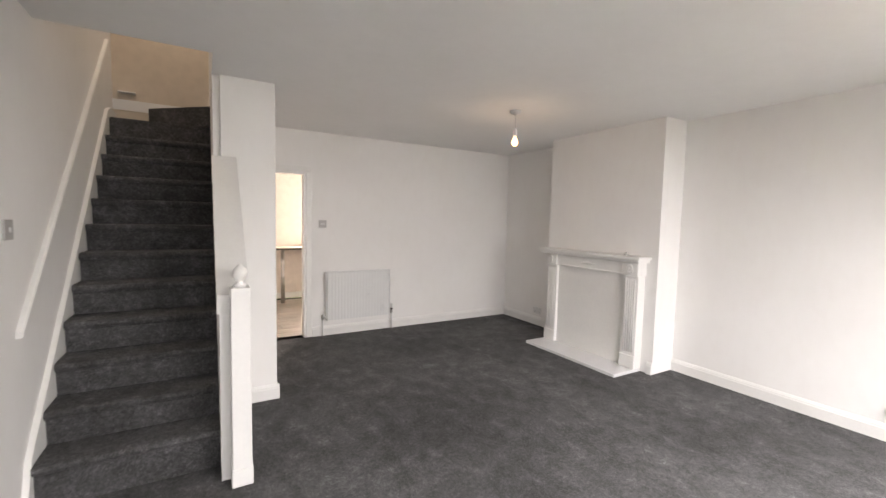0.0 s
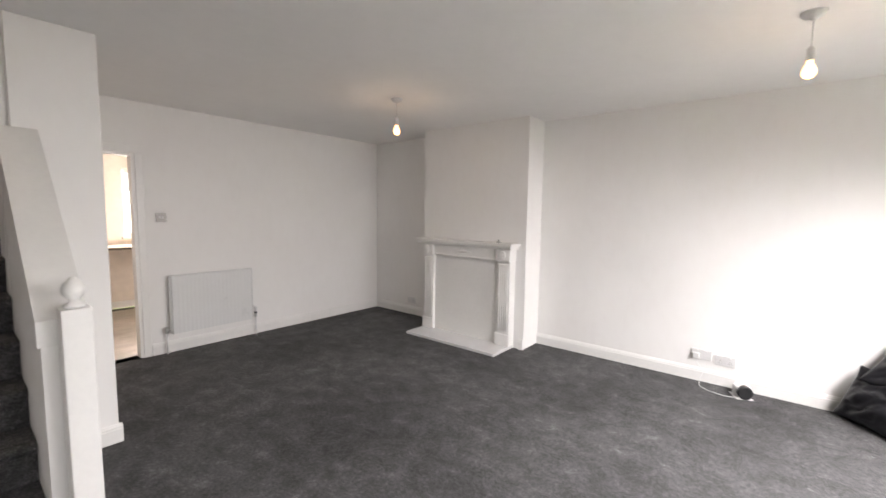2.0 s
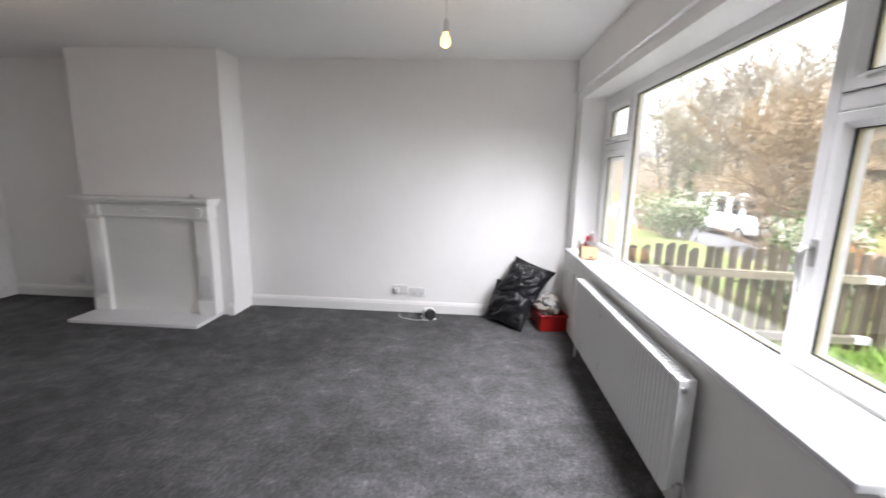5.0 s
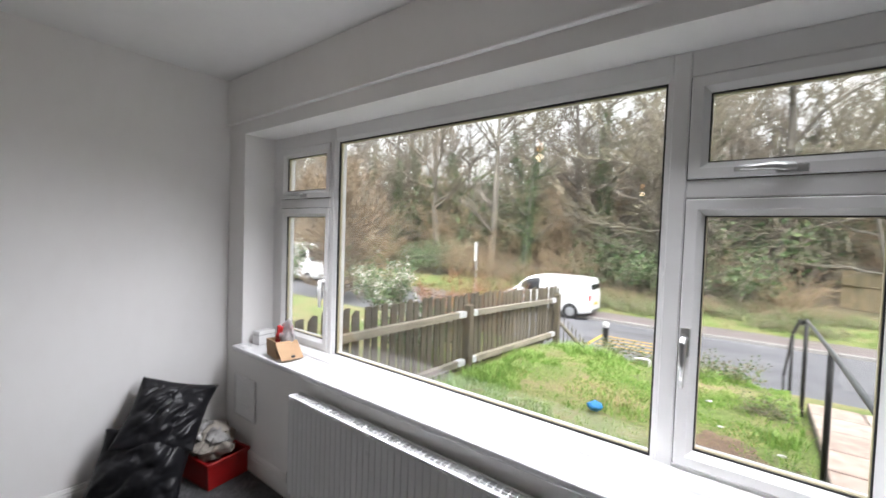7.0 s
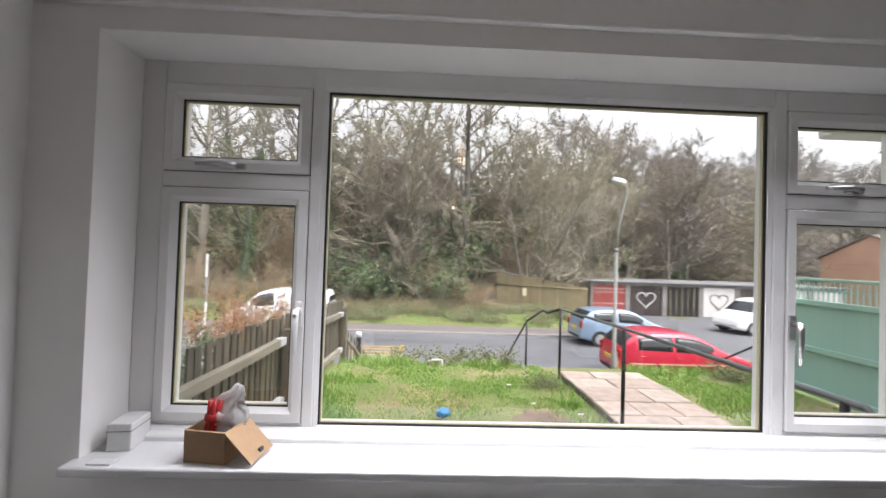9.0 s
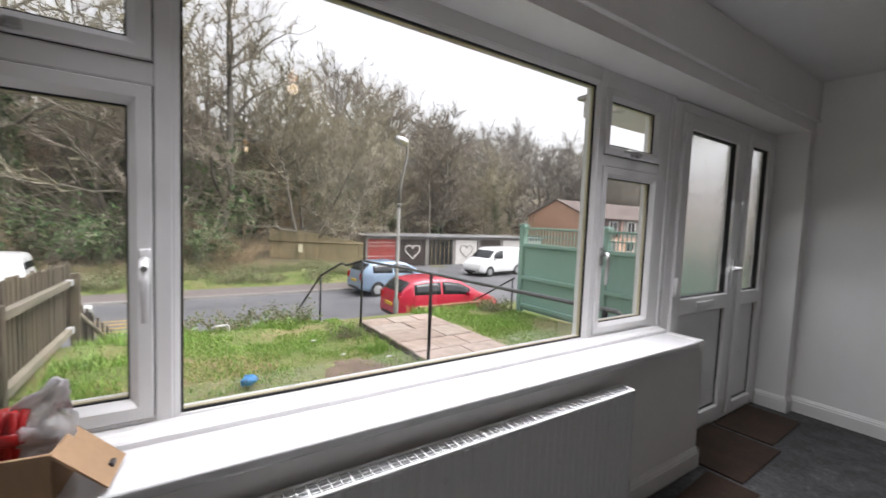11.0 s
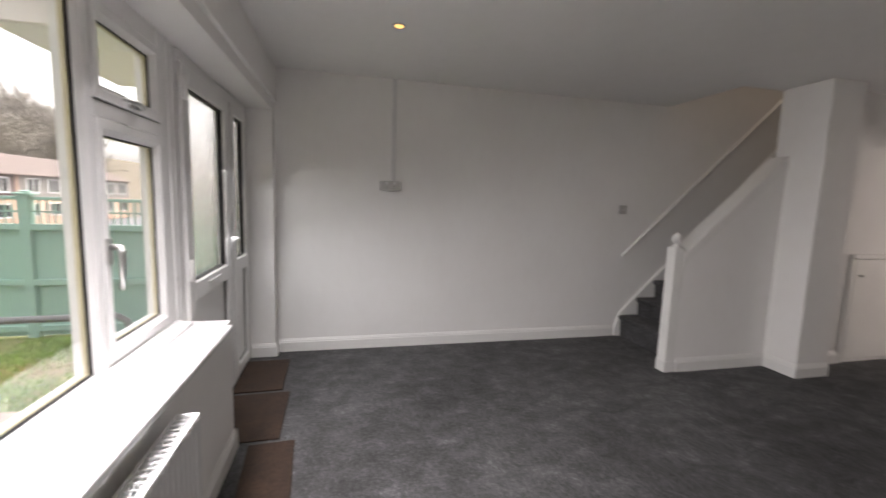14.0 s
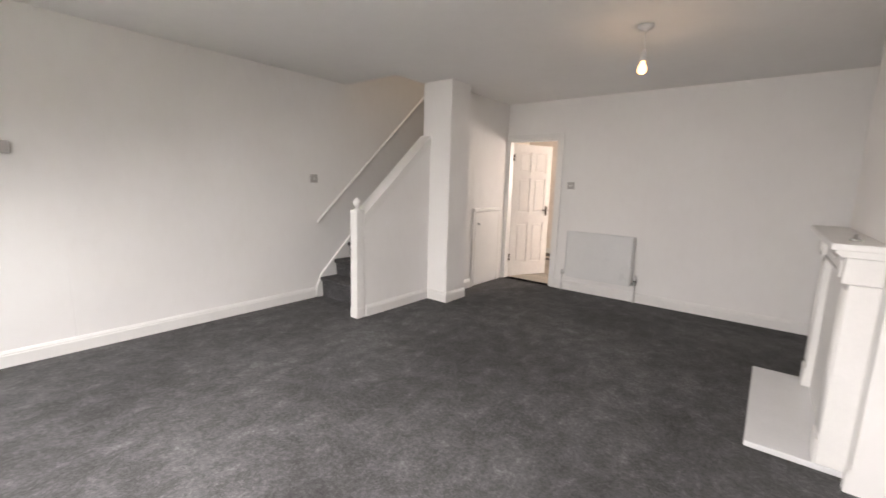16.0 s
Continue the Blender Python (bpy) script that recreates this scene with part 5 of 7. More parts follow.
M_SOIL = varied("trodden_earth", (0.19, 0.13, 0.085), 0.95, amount=0.3, scale=7, bump=0.8, bump_scale=45, wear=0.35)
soil_patch(2.35, -2.0, 0.55, 0.45, 3)
soil_patch(2.2, -3.1, 0.35, 0.4, 6)
soil_patch(3.5, -2.2, 0.5, 0.25, 9)
M_EDGEBRICK = varied("red_brick", (0.30, 0.12, 0.08), 0.9, amount=0.2, scale=14, bump=0.5, bump_scale=60, wear=0.25)
edging = thing("brick_edging", "loose row of old red bricks edging the lawn", "brick edging")
for k in range(8):
    bm = boxes((-0.105, 0.105, -0.05, 0.05, -0.05, 0.05), bevel=0.006)
    br = part("brick", bm, M_EDGEBRICK, edging)
    x, y = -1.62 + 0.225 * k, -5.45 + 0.02 * (k % 3)
    br.matrix_basis = pose(x, y, ground_z(x, y) + 0.045, 0, 0, 4 * (k % 3) - 4)

# litter on the lawn
bm = bmesh.new()
bmesh.ops.create_icosphere(bm, subdivisions=3, radius=0.065)
crumple(bm, 0.03, 18, 3)
bmesh.ops.transform(bm, matrix=Matrix.Translation((3.26, -3.10, -0.27)) @ Matrix.Diagonal((1.2, 1, 0.8, 1)), verts=bm.verts[:])
pipe = bmesh.new()
tube(pipe, [(3.42, -5.36, -0.30), (3.33, -5.40, -0.285), (3.22, -5.42, -0.29), (3.20, -5.42, -0.30), (3.20, -5.42, -0.42)], 0.018, 8)
solid("waste_pipe", pipe, M_PLASTIC, "short bent white plastic pipe lying at the lawn edge", "pipe")
solid("blue_bag", bm, varied("blue_polythene", (0.02, 0.22, 0.55), 0.35, amount=0.15, scale=30), "crumpled bright blue plastic bag lying on the lawn", "litter")
for k, (x, y) in enumerate(((2.35, -4.2), (2.0, -2.4), (1.75, -3.2), (2.7, -2.2), (2.2, -3.5))):
    bm = bmesh.new()
    bmesh.ops.create_icosphere(bm, subdivisions=2, radius=0.02)
    crumple(bm, 0.014, 30, 5 + k)
    bmesh.ops.transform(bm, matrix=Matrix.Translation((x, y, -0.29)) @ Matrix.Diagonal((1.6, 1, 0.5, 1)), verts=bm.verts[:])
    solid("paper_litter", bm, M_PLASTIC, "small scrap of white litter on the grass", "litter", "litter on the lawn")

# ---- grass ----
def blades(name, rects, n, h, mat, label, seed, keep=None, spread=0.6):
    """Many curved grass blades as one sheet of small leaves."""
    r = np.random.RandomState(seed)
    area = [abs((x1 - x0) * (y1 - y0)) for x0, x1, y0, y1 in rects]
    verts, faces = [], []
    for (x0, x1, y0, y1), a in zip(rects, area):
        for _ in range(int(n * a / sum(area))):
            x, y = r.uniform(x0, x1), r.uniform(y0, y1)
            dens = noise.noise(Vector((x * 1.1, y * 1.1, 3))) + 0.5 * noise.noise(Vector((x * 3.1, y * 3.1, 9)))
            if dens < -0.12 and r.rand() < 0.88:
                continue
            if keep and r.rand() > keep(x, y):
                continue
            z = ground_z(x, y) - 0.01
            t = r.uniform(0, 2 * math.pi)
            hh = h * r.uniform(0.45, 1.2) * (1 + 0.9 * max(0, dens))
            w = r.uniform(0.003, 0.007)
            lean = hh * r.uniform(0.1, spread)
            dx, dy = math.cos(t), math.sin(t)
            b = len(verts)
            verts += [(x - dy * w, y + dx * w, z), (x + dy * w, y - dx * w, z), (x + dx * lean * 0.4 - dy * w * 0.7, y + dy * lean * 0.4 + dx * w * 0.7, z + hh * 0.6),
                      (x + dx * lean * 0.4 + dy * w * 0.7, y + dy * lean * 0.4 - dx * w * 0.7, z + hh * 0.6), (x + dx * lean, y + dy * lean, z + hh)]
            faces += [(b, b + 1, b + 3, b + 2), (b + 2, b + 3, b + 4)]
    me = bpy.data.meshes.new(name)
    me.from_pydata(verts, [], faces)
    me.materials.append(mat)
    return tagged(new(name, me), label, "grass", kind="stuff")


def leaf_mat(name, stops, rough=0.6, trans=0.25):
    k = Mat(name, stops[0], rough)
    n = len(stops)
    k.color(k.ramp(k.island(), [(i / max(1, n - 1), c) for i, c in enumerate(stops)]))
    k.b.inputs["Subsurface Weight"].default_value = 0.0
    return k.m


def bare(x, y):
    """How worn the lawn is, 0 to 1: trodden, yellowed patches in its middle."""
    k = 0.0
    for cx, cy, rx, ry in ((3.3, -3.7, 0.9, 0.6), (2.2, -3.0, 0.6, 0.75), (2.1, -1.9, 0.5, 0.5), (3.6, -2.0, 0.9, 0.5), (-0.6, -2.2, 0.4, 0.5), (-0.3, -1.6, 0.5, 0.4)):
        k = max(k, 1.15 - math.hypot((x - cx) / rx, (y - cy) / ry))
    return min(1.0, max(0.0, 1.6 * k + 0.9 * noise.noise(Vector((x * 2.6, y * 2.6, 21)))))


M_STRAW = leaf_mat("dry_grass", [(0.36, 0.29, 0.14), (0.50, 0.42, 0.20), (0.42, 0.40, 0.15), (0.24, 0.17, 0.10)])
M_GRASS = leaf_mat("grass_blades", [(0.15, 0.30, 0.05), (0.20, 0.38, 0.065), (0.27, 0.43, 0.09), (0.36, 0.42, 0.14)])
M_GRASS2 = leaf_mat("verge_grass", [(0.10, 0.18, 0.04), (0.16, 0.24, 0.06), (0.24, 0.25, 0.11)])
blades("lawn_grass", [(1.60, 4.88, -5.7, -0.8), (-1.66, 0.24, -5.4, -1.0)], 95000, 0.05, M_GRASS, "short patchy green lawn grass with bare spots", 1, lambda x, y: 1 - 0.72 * bare(x, y))
blades("dry_grass", [(1.60, 4.88, -5.7, -0.8), (-1.66, 0.24, -5.4, -1.0)], 60000, 0.028, M_STRAW, "trodden yellow-brown grass in the worn patches", 5, lambda x, y: bare(x, y), spread=1.6)
blades("edge_grass", [(1.56, 1.85, -4.9, -1.9), (2.0, 4.6, -6.1, -5.2), (4.5, 4.9, -6.2, -1.0), (-1.66, 0.24, -5.6, -5.0)], 9000, 0.12, M_GRASS, "longer tufts of grass and weeds at the lawn edges", 2, spread=0.9)
blades("verge_grass", [(-7.5, 20, -24.5, -18.8)], 26000, 0.20, M_GRASS2, "rough grass on the verge below the wood", 3, spread=1.0)

# ---- vehicles ----
M_TYRE = varied("tyre_rubber", (0.022, 0.022, 0.023), 0.85, amount=0.15, scale=20)
M_RIM = varied("alloy_rim", (0.45, 0.46, 0.47), 0.35, 0.8, amount=0.1, scale=30)
M_CARGLASS = varied("dark_car_glass", (0.02, 0.023, 0.026), 0.06, amount=0.2, scale=3)
M_TAIL = varied("red_lamp_lens", (0.35, 0.01, 0.01), 0.15, amount=0.1)
M_HEADL = varied("clear_lamp_lens", (0.5, 0.52, 0.54), 0.1, amount=0.1)
M_PLATE_Y = varied("yellow_plate", (0.62, 0.42, 0.03), 0.5, amount=0.05)
M_PLATE_W = varied("white_plate", (0.7, 0.7, 0.68), 0.5, amount=0.05)
M_TRIMBLK = varied("black_trim", (0.02, 0.02, 0.021), 0.55, amount=0.15)


def car_paint(name, color, metal=0.0):
    k = Mat(name, color, 0.28, metal)
    a = k.noise(2.0, 4)
    k.color(k.ramp(a, [(0.3, tuple(c * 0.93 for c in color)), (0.7, color)]))
    k.rough(k.noise(5, 4), 0.2, 0.42)
    k.b.inputs["Coat Weight"].default_value = 0.6
    k.b.inputs["Coat Roughness"].default_value = 0.06
    return k.m


def curve(points):
    """A smooth height line through (x, z) points given in rising x."""
    xs, zs = [p[0] for p in points], [p[1] for p in points]
    fine = np.linspace(xs[0], xs[-1], 240)
    z = np.interp(fine, xs, zs)
    for _ in range(14):
        z[1:-1] = (z[:-2] + 2 * z[1:-1] + z[2:]) / 4
    return lambda x: float(np.interp(x, fine, z))


def sheet(bm, rows, thick):
    """A thin curved panel from a grid of points and their outward directions."""
    out = [[bm.verts.new(p + n * 0.007) for p, n in row] for row in rows]
    inn = [[bm.verts.new(p - n * thick) for p, n in row] for row in rows]
    a, b = len(rows), len(rows[0])
    for i in range(a - 1):
        for j in range(b - 1):
            bm.faces.new((out[i][j], out[i + 1][j], out[i + 1][j + 1], out[i][j + 1])).smooth = True
    rim = [(i, 0) for i in range(a)] + [(a - 1, j) for j in range(1, b)] + [(i, b - 1) for i in range(a - 2, -1, -1)] + [(0, j) for j in range(b - 2, 0, -1)]
    for (i, j), (k, l) in zip(rim, rim[1:] + rim[:1]):
        bm.faces.new((out[i][j], out[k][l], inn[k][l], inn[i][j]))
    bmesh.ops.recalc_face_normals(bm, faces=bm.faces[:])


def vehicle(name, label, m, paint, width, top, belt, screen, rear, windows, wheels, wheel_r, category="car", tumble=0.14, floor=0.2, side_sill=True):
    """A road vehicle facing +x, lofted from its height line. screen and rear: x ranges of the front and back glass; windows: x ranges of the side glass."""
    v = thing(name, label, category, m=m)
    hw = width / 2
    ztop, zbelt = curve(top), curve(belt)
    x0, x1 = top[0][0], top[-1][0]
    zmax = max(p[1] for p in top)

    def half(x):
        u = (x - x0) / (x1 - x0) * 2 - 1
        return hw * (1 - 0.30 * max(0.0, abs(u) - 0.70) ** 2 / 0.09 * 0.62)

    def flank(x, s):
        """Side of the glasshouse at height fraction s between belt and roof edge."""
        b, t = min(zbelt(x), ztop(x) - 0.02), ztop(x)
        z = b + (t - 0.05 - b) * s
        return Vector((x, half(x) - 0.015 - tumble * max(0.0, z - zbelt(x)) / (zmax - zbelt(x)) * (0.6 + 0.4 * s), z))

    bm = bmesh.new()
    rings = []
    n = 46
    for i in range(n + 1):
        x = x0 + (x1 - x0) * (0.5 - 0.5 * math.cos(math.pi * i / n)) if i not in (0, n) else (x0 if i == 0 else x1)
        w, t = half(x), ztop(x)
        b = min(zbelt(x), t - 0.02)
        f = floor + 0.10 * max(0.0, abs((x - x0) / (x1 - x0) * 2 - 1) - 0.8) / 0.2
        e = flank(x, 1.0)
        side = [(w * 0.80, f), (w * 0.95, f + 0.04), (w * 0.985, f + 0.16), (w, f + (b - f) * 0.55), (w * 0.995, b - 0.10), (w - 0.012, b)]
        side += [(flank(x, k).y, flank(x, k).z) for k in (0.33, 0.66, 1.0)]
        side += [(e.y - 0.05, t - 0.018), (e.y * 0.6, t - 0.002), (0.0, t + 0.006)]
        full = [(y, z) for y, z in side] + [(-y, z) for y, z in reversed(side[:-1])]
        rings.append([bm.verts.new((x, y, z)) for y, z in full])
    k = len(rings[0])
    for r0, r1 in zip(rings, rings[1:]):
        for q in range(k):
            bm.faces.new((r0[q], r0[(q + 1) % k], r1[(q + 1) % k], r1[q])).smooth = True
    bm.faces.new(rings[0])
    bm.faces.new(rings[-1])
    bmesh.ops.recalc_face_normals(bm, faces=bm.faces[:])
    part("body", bm, paint, v)
    for nm, rng in (("windscreen", screen), ("rear_window", rear)):
        if not rng:
            continue
        rows = []
        for i in range(7):
            x = rng[0] + (rng[1] - rng[0]) * i / 6
            slope = (ztop(x + 0.02) - ztop(x - 0.02)) / 0.04
            nrm = Vector((-slope, 0, 1)).normalized()
            wy = flank(x, 1.0).y - 0.075
            rows.append([(Vector((x, wy * (2 * j / 6 - 1), ztop(x) - 0.014 * abs(2 * j / 6 - 1) ** 3)), nrm) for j in range(7)])
        bm = bmesh.new()
        sheet(bm, rows, 0.02)
        part(nm, bm, M_CARGLASS, v)
    for sgn in (1, -1):
        for a, b in windows:
            rows = []
            for i in range(9):
                x = a + (b - a) * i / 8
                row = []
                for q in range(4):
                    p = flank(x, 0.10 + 0.76 * q / 3)
                    row.append((Vector((p.x, sgn * p.y, p.z)), Vector((0, sgn, 0.25)).normalized()))
                rows.append(row)
            bm = bmesh.new()
            sheet(bm, rows, 0.02)
            part("side_window", bm, M_CARGLASS, v)
    for x in wheels:
        for sgn in (-1, 1):
            y = sgn * (hw - 0.10)
            rot = Matrix.Translation((x, y, wheel_r)) @ Matrix.Rotation(radians(-90 * sgn), 4, 'X')
            bm = bmesh.new()
            lathe(bm, [(wheel_r * 0.62, -0.09), (wheel_r * 0.93, -0.09), (wheel_r, -0.06), (wheel_r, 0.07), (wheel_r * 0.95, 0.105), (wheel_r * 0.66, 0.112), (wheel_r * 0.62, 0.10)], rot, 28)
            w = part("wheel", bm, M_TYRE, v, "black tyre")
            bm = bmesh.new()
            lathe(bm, [(wheel_r * 0.64, 0.10), (wheel_r * 0.64, 0.112), (wheel_r * 0.58, 0.114), (wheel_r * 0.50, 0.100), (wheel_r * 0.2, 0.104), (wheel_r * 0.16, 0.116), (0.01, 0.117)], rot, 24)
            for s in range(7):
                a = 2 * math.pi * s / 7
                tube(bm, [rot @ Vector((0.14 * wheel_r * math.cos(a), 0.14 * wheel_r * math.sin(a), 0.111)), rot @ Vector((0.58 * wheel_r * math.cos(a), 0.58 * wheel_r * math.sin(a), 0.113))], 0.016, 5)
            part("rim", bm, M_RIM, w, "silver alloy rim")
            bm = bmesh.new()
            rot = Matrix.Translation((x, sgn * (half(x) - 0.05), wheel_r + 0.01)) @ Matrix.Rotation(radians(-90 * sgn), 4, 'X')
            lathe(bm, [(wheel_r * 0.6, 0.0), (wheel_r * 1.13, 0.0), (wheel_r * 1.13, 0.056), (wheel_r * 1.04, 0.060), (wheel_r * 1.03, 0.050), (wheel_r * 0.6, 0.050)], rot, 28)
            part("wheel_arch", bm, M_TRIMBLK, v, "dark wheel arch")
    for sgn in (-1, 1):
        xf, xr = x1 - 0.20, x0 + 0.10
        part("headlight", boxes((xf - 0.16, xf + 0.12, sgn * half(xf) * 0.80 - 0.12, sgn * half(xf) * 0.80 + 0.12, zbelt(xf) - 0.30, zbelt(xf) - 0.14), bevel=0.04, seg=2), M_HEADL, v)
        part("tail_light", boxes((xr - 0.09, xr + 0.08, sgn * half(xr) * 0.86 - 0.08, sgn * half(xr) * 0.86 + 0.10, zbelt(xr) - 0.26, zbelt(xr) + 0.02), bevel=0.03, seg=2), M_TAIL, v)
        xm = windows[-1][1] - 0.10
        part("wing_mirror", boxes((xm - 0.06, xm + 0.07, sgn * (hw + 0.07) - 0.075, sgn * (hw + 0.07) + 0.075, zbelt(xm) + 0.01, zbelt(xm) + 0.14), bevel=0.03, seg=2), paint, v)
        for a, b in windows:
            part("door_handle", boxes((a + 0.06, a + 0.22, sgn * (half(a) - 0.004) - 0.012, sgn * (half(a) - 0.004) + 0.014, zbelt(a) - 0.15, zbelt(a) - 0.115), bevel=0.008), paint, v)
            part("door_seam", boxes((a - 0.035, a - 0.028, sgn * (half(a) - 0.001) - 0.006, sgn * (half(a) - 0.001) + 0.002, floor + 0.22, zbelt(a) - 0.02)), M_TRIMBLK, v)
        if side_sill:
            part("sill_trim", boxes((wheels[0] + wheel_r + 0.08, wheels[1] - wheel_r - 0.08, sgn * hw * 0.96 - 0.02, sgn * hw * 0.96 + 0.02, floor, floor + 0.09), bevel=0.01), M_TRIMBLK, v)
    part("rear_plate", boxes((x0 - 0.02, x0 + 0.03, -0.26, 0.26, 0.62, 0.73), bevel=0.004), M_PLATE_Y, v, "yellow number plate")
    part("front_plate", boxes((x1 - 0.03, x1 + 0.02, -0.26, 0.26, 0.40, 0.51), bevel=0.004), M_PLATE_W, v, "white number plate")
    part("front_grille", boxes((x1 - 0.05, x1 + 0.010, -hw * 0.55, hw * 0.55, 0.26, 0.37), bevel=0.02), M_TRIMBLK, v)
    part("rear_bumper", boxes((x0 - 0.010, x0 + 0.05, -hw * 0.65, hw * 0.65, 0.30, 0.42), bevel=0.02), M_TRIMBLK, v)
    return v


def hatch(name, label, m, paint):
    top = [(-1.98, 0.62), (-1.93, 0.98), (-1.80, 1.20), (-1.50, 1.44), (-0.9, 1.50), (-0.2, 1.50), (0.25, 1.43), (0.70, 1.20), (1.12, 0.97), (1.50, 0.88), (1.80, 0.76), (1.93, 0.60), (1.97, 0.48)]
    belt = [(-1.98, 0.98), (-1.2, 0.97), (0.2, 0.92), (1.1, 0.86), (1.97, 0.66)]
    return vehicle(name, label, m, paint, 1.70, top, belt, (0.36, 1.00), (-1.86, -1.55), ((-1.46, -0.50), (-0.42, 0.64)), (-1.22, 1.27), 0.30)


def panel_van(name, label, m, paint):
    top = [(-2.20, 1.10), (-2.17, 1.60), (-2.05, 1.78), (-1.0, 1.83), (0.3, 1.80), (0.75, 1.68), (1.15, 1.32), (1.45, 1.08), (1.80, 0.96), (2.08, 0.80), (2.18, 0.62), (2.21, 0.50)]
    belt = [(-2.20, 1.08), (0.3, 1.05), (1.4, 0.98), (2.21, 0.74)]
    return vehicle(name, label, m, paint, 1.80, top, belt, (0.82, 1.36), (-2.175, -2.14), ((0.12, 1.02),), (-1.35, 1.35), 0.31, category="van", tumble=0.11)


RED = car_paint("red_car_paint", (0.46, 0.010, 0.042))
BLUE = car_paint("pale_blue_car_paint", (0.26, 0.36, 0.48), 0.3)
WHITE = car_paint("white_van_paint", (0.72, 0.73, 0.73))
RZ = -2.05
hatch("car", "small red hatchback parked along the near kerb", pose(-3.95, -10.75, RZ, 0, 0, 178), RED)
hatch("car", "pale blue hatchback parked across the road", pose(-4.75, -16.05, RZ, 0, 0, 183), BLUE)
panel_van("van", "white panel van parked by the garages", pose(-14.1, -19.8, RZ, 0, 0, 8), WHITE)
panel_van("van", "white panel van parked half on the far footway", pose(9.9, -17.3, RZ + 0.02, 0, 0, 2), WHITE)
vehicle("motorhome", "large white motorhome parked further along the road", pose(27.5, -15.6, RZ, 0, 0, 183), WHITE, 2.1,
        [(-2.95, 1.3), (-2.92, 2.3), (-2.75, 2.6), (-1.0, 2.68), (1.1, 2.62), (1.6, 2.3), (1.95, 1.6), (2.2, 1.25), (2.6, 1.05), (2.75, 0.7)], [(-2.95, 1.35), (1.5, 1.3), (2.2, 1.15), (2.75, 0.85)],
        (1.55, 2.05), (-2.93, -2.88), ((-2.2, -1.2), (-0.6, 0.3), (0.9, 1.6)), (-1.9, 1.8), 0.34, category="motorhome", tumble=0.08, floor=0.3)

# ---- street furniture ----
M_CONC = varied("weathered_column", (0.21, 0.205, 0.19), 0.7, amount=0.12, scale=6, bump=0.2, bump_scale=50, wear=0.12)
lampost = thing("street_lamp", "grey steel street lamp with a swan neck", "street lamp")
bm = bmesh.new()
tube(bm, [(-1.30, -9.0, -1.95), (-1.30, -9.0, -0.9), (-1.30, -9.0, -0.86), (-1.30, -9.0, 1.65)], [0.075, 0.075, 0.05, 0.045], 14)
part("column", bm, M_CONC, lampost)
bm = bmesh.new()
tube(bm, [(-1.30, -9.0, 1.65), (-1.30, -9.0, 1.75)], 0.055, 12)
part("collar", bm, M_CONC, lampost)
bm = bmesh.new()
pts = [(-1.30, 1.70), (-1.33, 2.2), (-1.42, 2.7), (-1.50, 3.05), (-1.50, 3.3), (-1.40, 3.47), (-1.24, 3.52), (-1.10, 3.47)]
tube(bm, [(x, -9.0, z) for x, z in pts], [0.034] * 5 + [0.03] * 3, 10)
part("swan_neck", bm, M_CONC, lampost)
bm = bmesh.new()
lathe(bm, [(0.03, 0.0), (0.09, -0.02), (0.13, -0.20), (0.12, -0.34), (0.04, -0.38)], Matrix.Translation((-1.14, -9.0, 3.49)) @ Matrix.Rotation(radians(72), 4, 'Y'), 16)
part("lantern", bm, M_STEEL, lampost, "pale lantern head")

boll = thing("bollard", "black bollard with a white band beside the road", "bollard", m=pose(5.52, -11.37, RZ))
bm = bmesh.new()
lathe(bm, [(0.075, 0), (0.075, 0.86), (0.085, 0.87), (0.085, 0.92)], None, 16)
part("bollard_post", bm, M_TRIMBLK, boll)
bm = bmesh.new()
lathe(bm, [(0.088, 0.921), (0.088, 1.02), (0.07, 1.07), (0.01, 1.09)], None, 16)
part("bollard_cap", bm, M_PLATE_W, boll, "white reflective cap")

stop = thing("bus_stop", "white bus stop flag on a slim pole", "bus stop", m=pose(9.9, -10.9, -1.95, 0, 0, 25))
bm = bmesh.new()
tube(bm, [(0, 0, 0), (0, 0, 3.2)], 0.035, 10)
part("pole", bm, M_CONC, stop)
flag = part("flag", boxes((-0.02, 0.02, 0.04, 0.42, 2.55, 3.2), bevel=0.01), M_PLATE_W, stop)
for k, (z, w) in enumerate(((3.06, 0.28), (2.94, 0.22), (2.80, 0.30), (2.70, 0.18))):
    part("flag_bar", boxes((0.021, 0.024, 0.08, 0.08 + w, z, z + 0.06)), M_CARGLASS if k else BLUE, flag, "printed bar")
part("timetable_case", boxes((-0.03, 0.03, -0.14, 0.14, 1.1, 1.8), bevel=0.008), M_PLATE_W, stop)

# ---- timber fence, garages, terrace ----
DOORS_WHITE = varied("pale_notice", (0.62, 0.58, 0.42), 0.6, amount=0.06, scale=3)
board_fence = thing("board_fence", "old brown close-boarded fence below the wood", "fence")
M_OLDWOOD = weathered_wood("old_fence_boards", (0.19, 0.155, 0.095), (0.31, 0.26, 0.17))
a, b = Vector((-1.1, -25.6, -2.1)), Vector((-6.6, -24.2, -2.1))
n = 36
plank_fence = mesh_of("board", boxes((0.0, 0.150, -0.012, 0.012, 0.0, 1.75)), M_OLDWOOD)
ang = math.degrees(math.atan2(b.y - a.y, b.x - a.x))
rnd = random.Random(5)
for k in range(n):
    p = a.lerp(b, k / n)
    ob = part("board", plank_fence, None, board_fence)
    ob.matrix_basis = pose(p.x, p.y, ground_z(p.x, p.y) + rnd.uniform(-0.04, 0.02), 0, rnd.uniform(-0.6, 0.6), ang)
bm = bmesh.new()
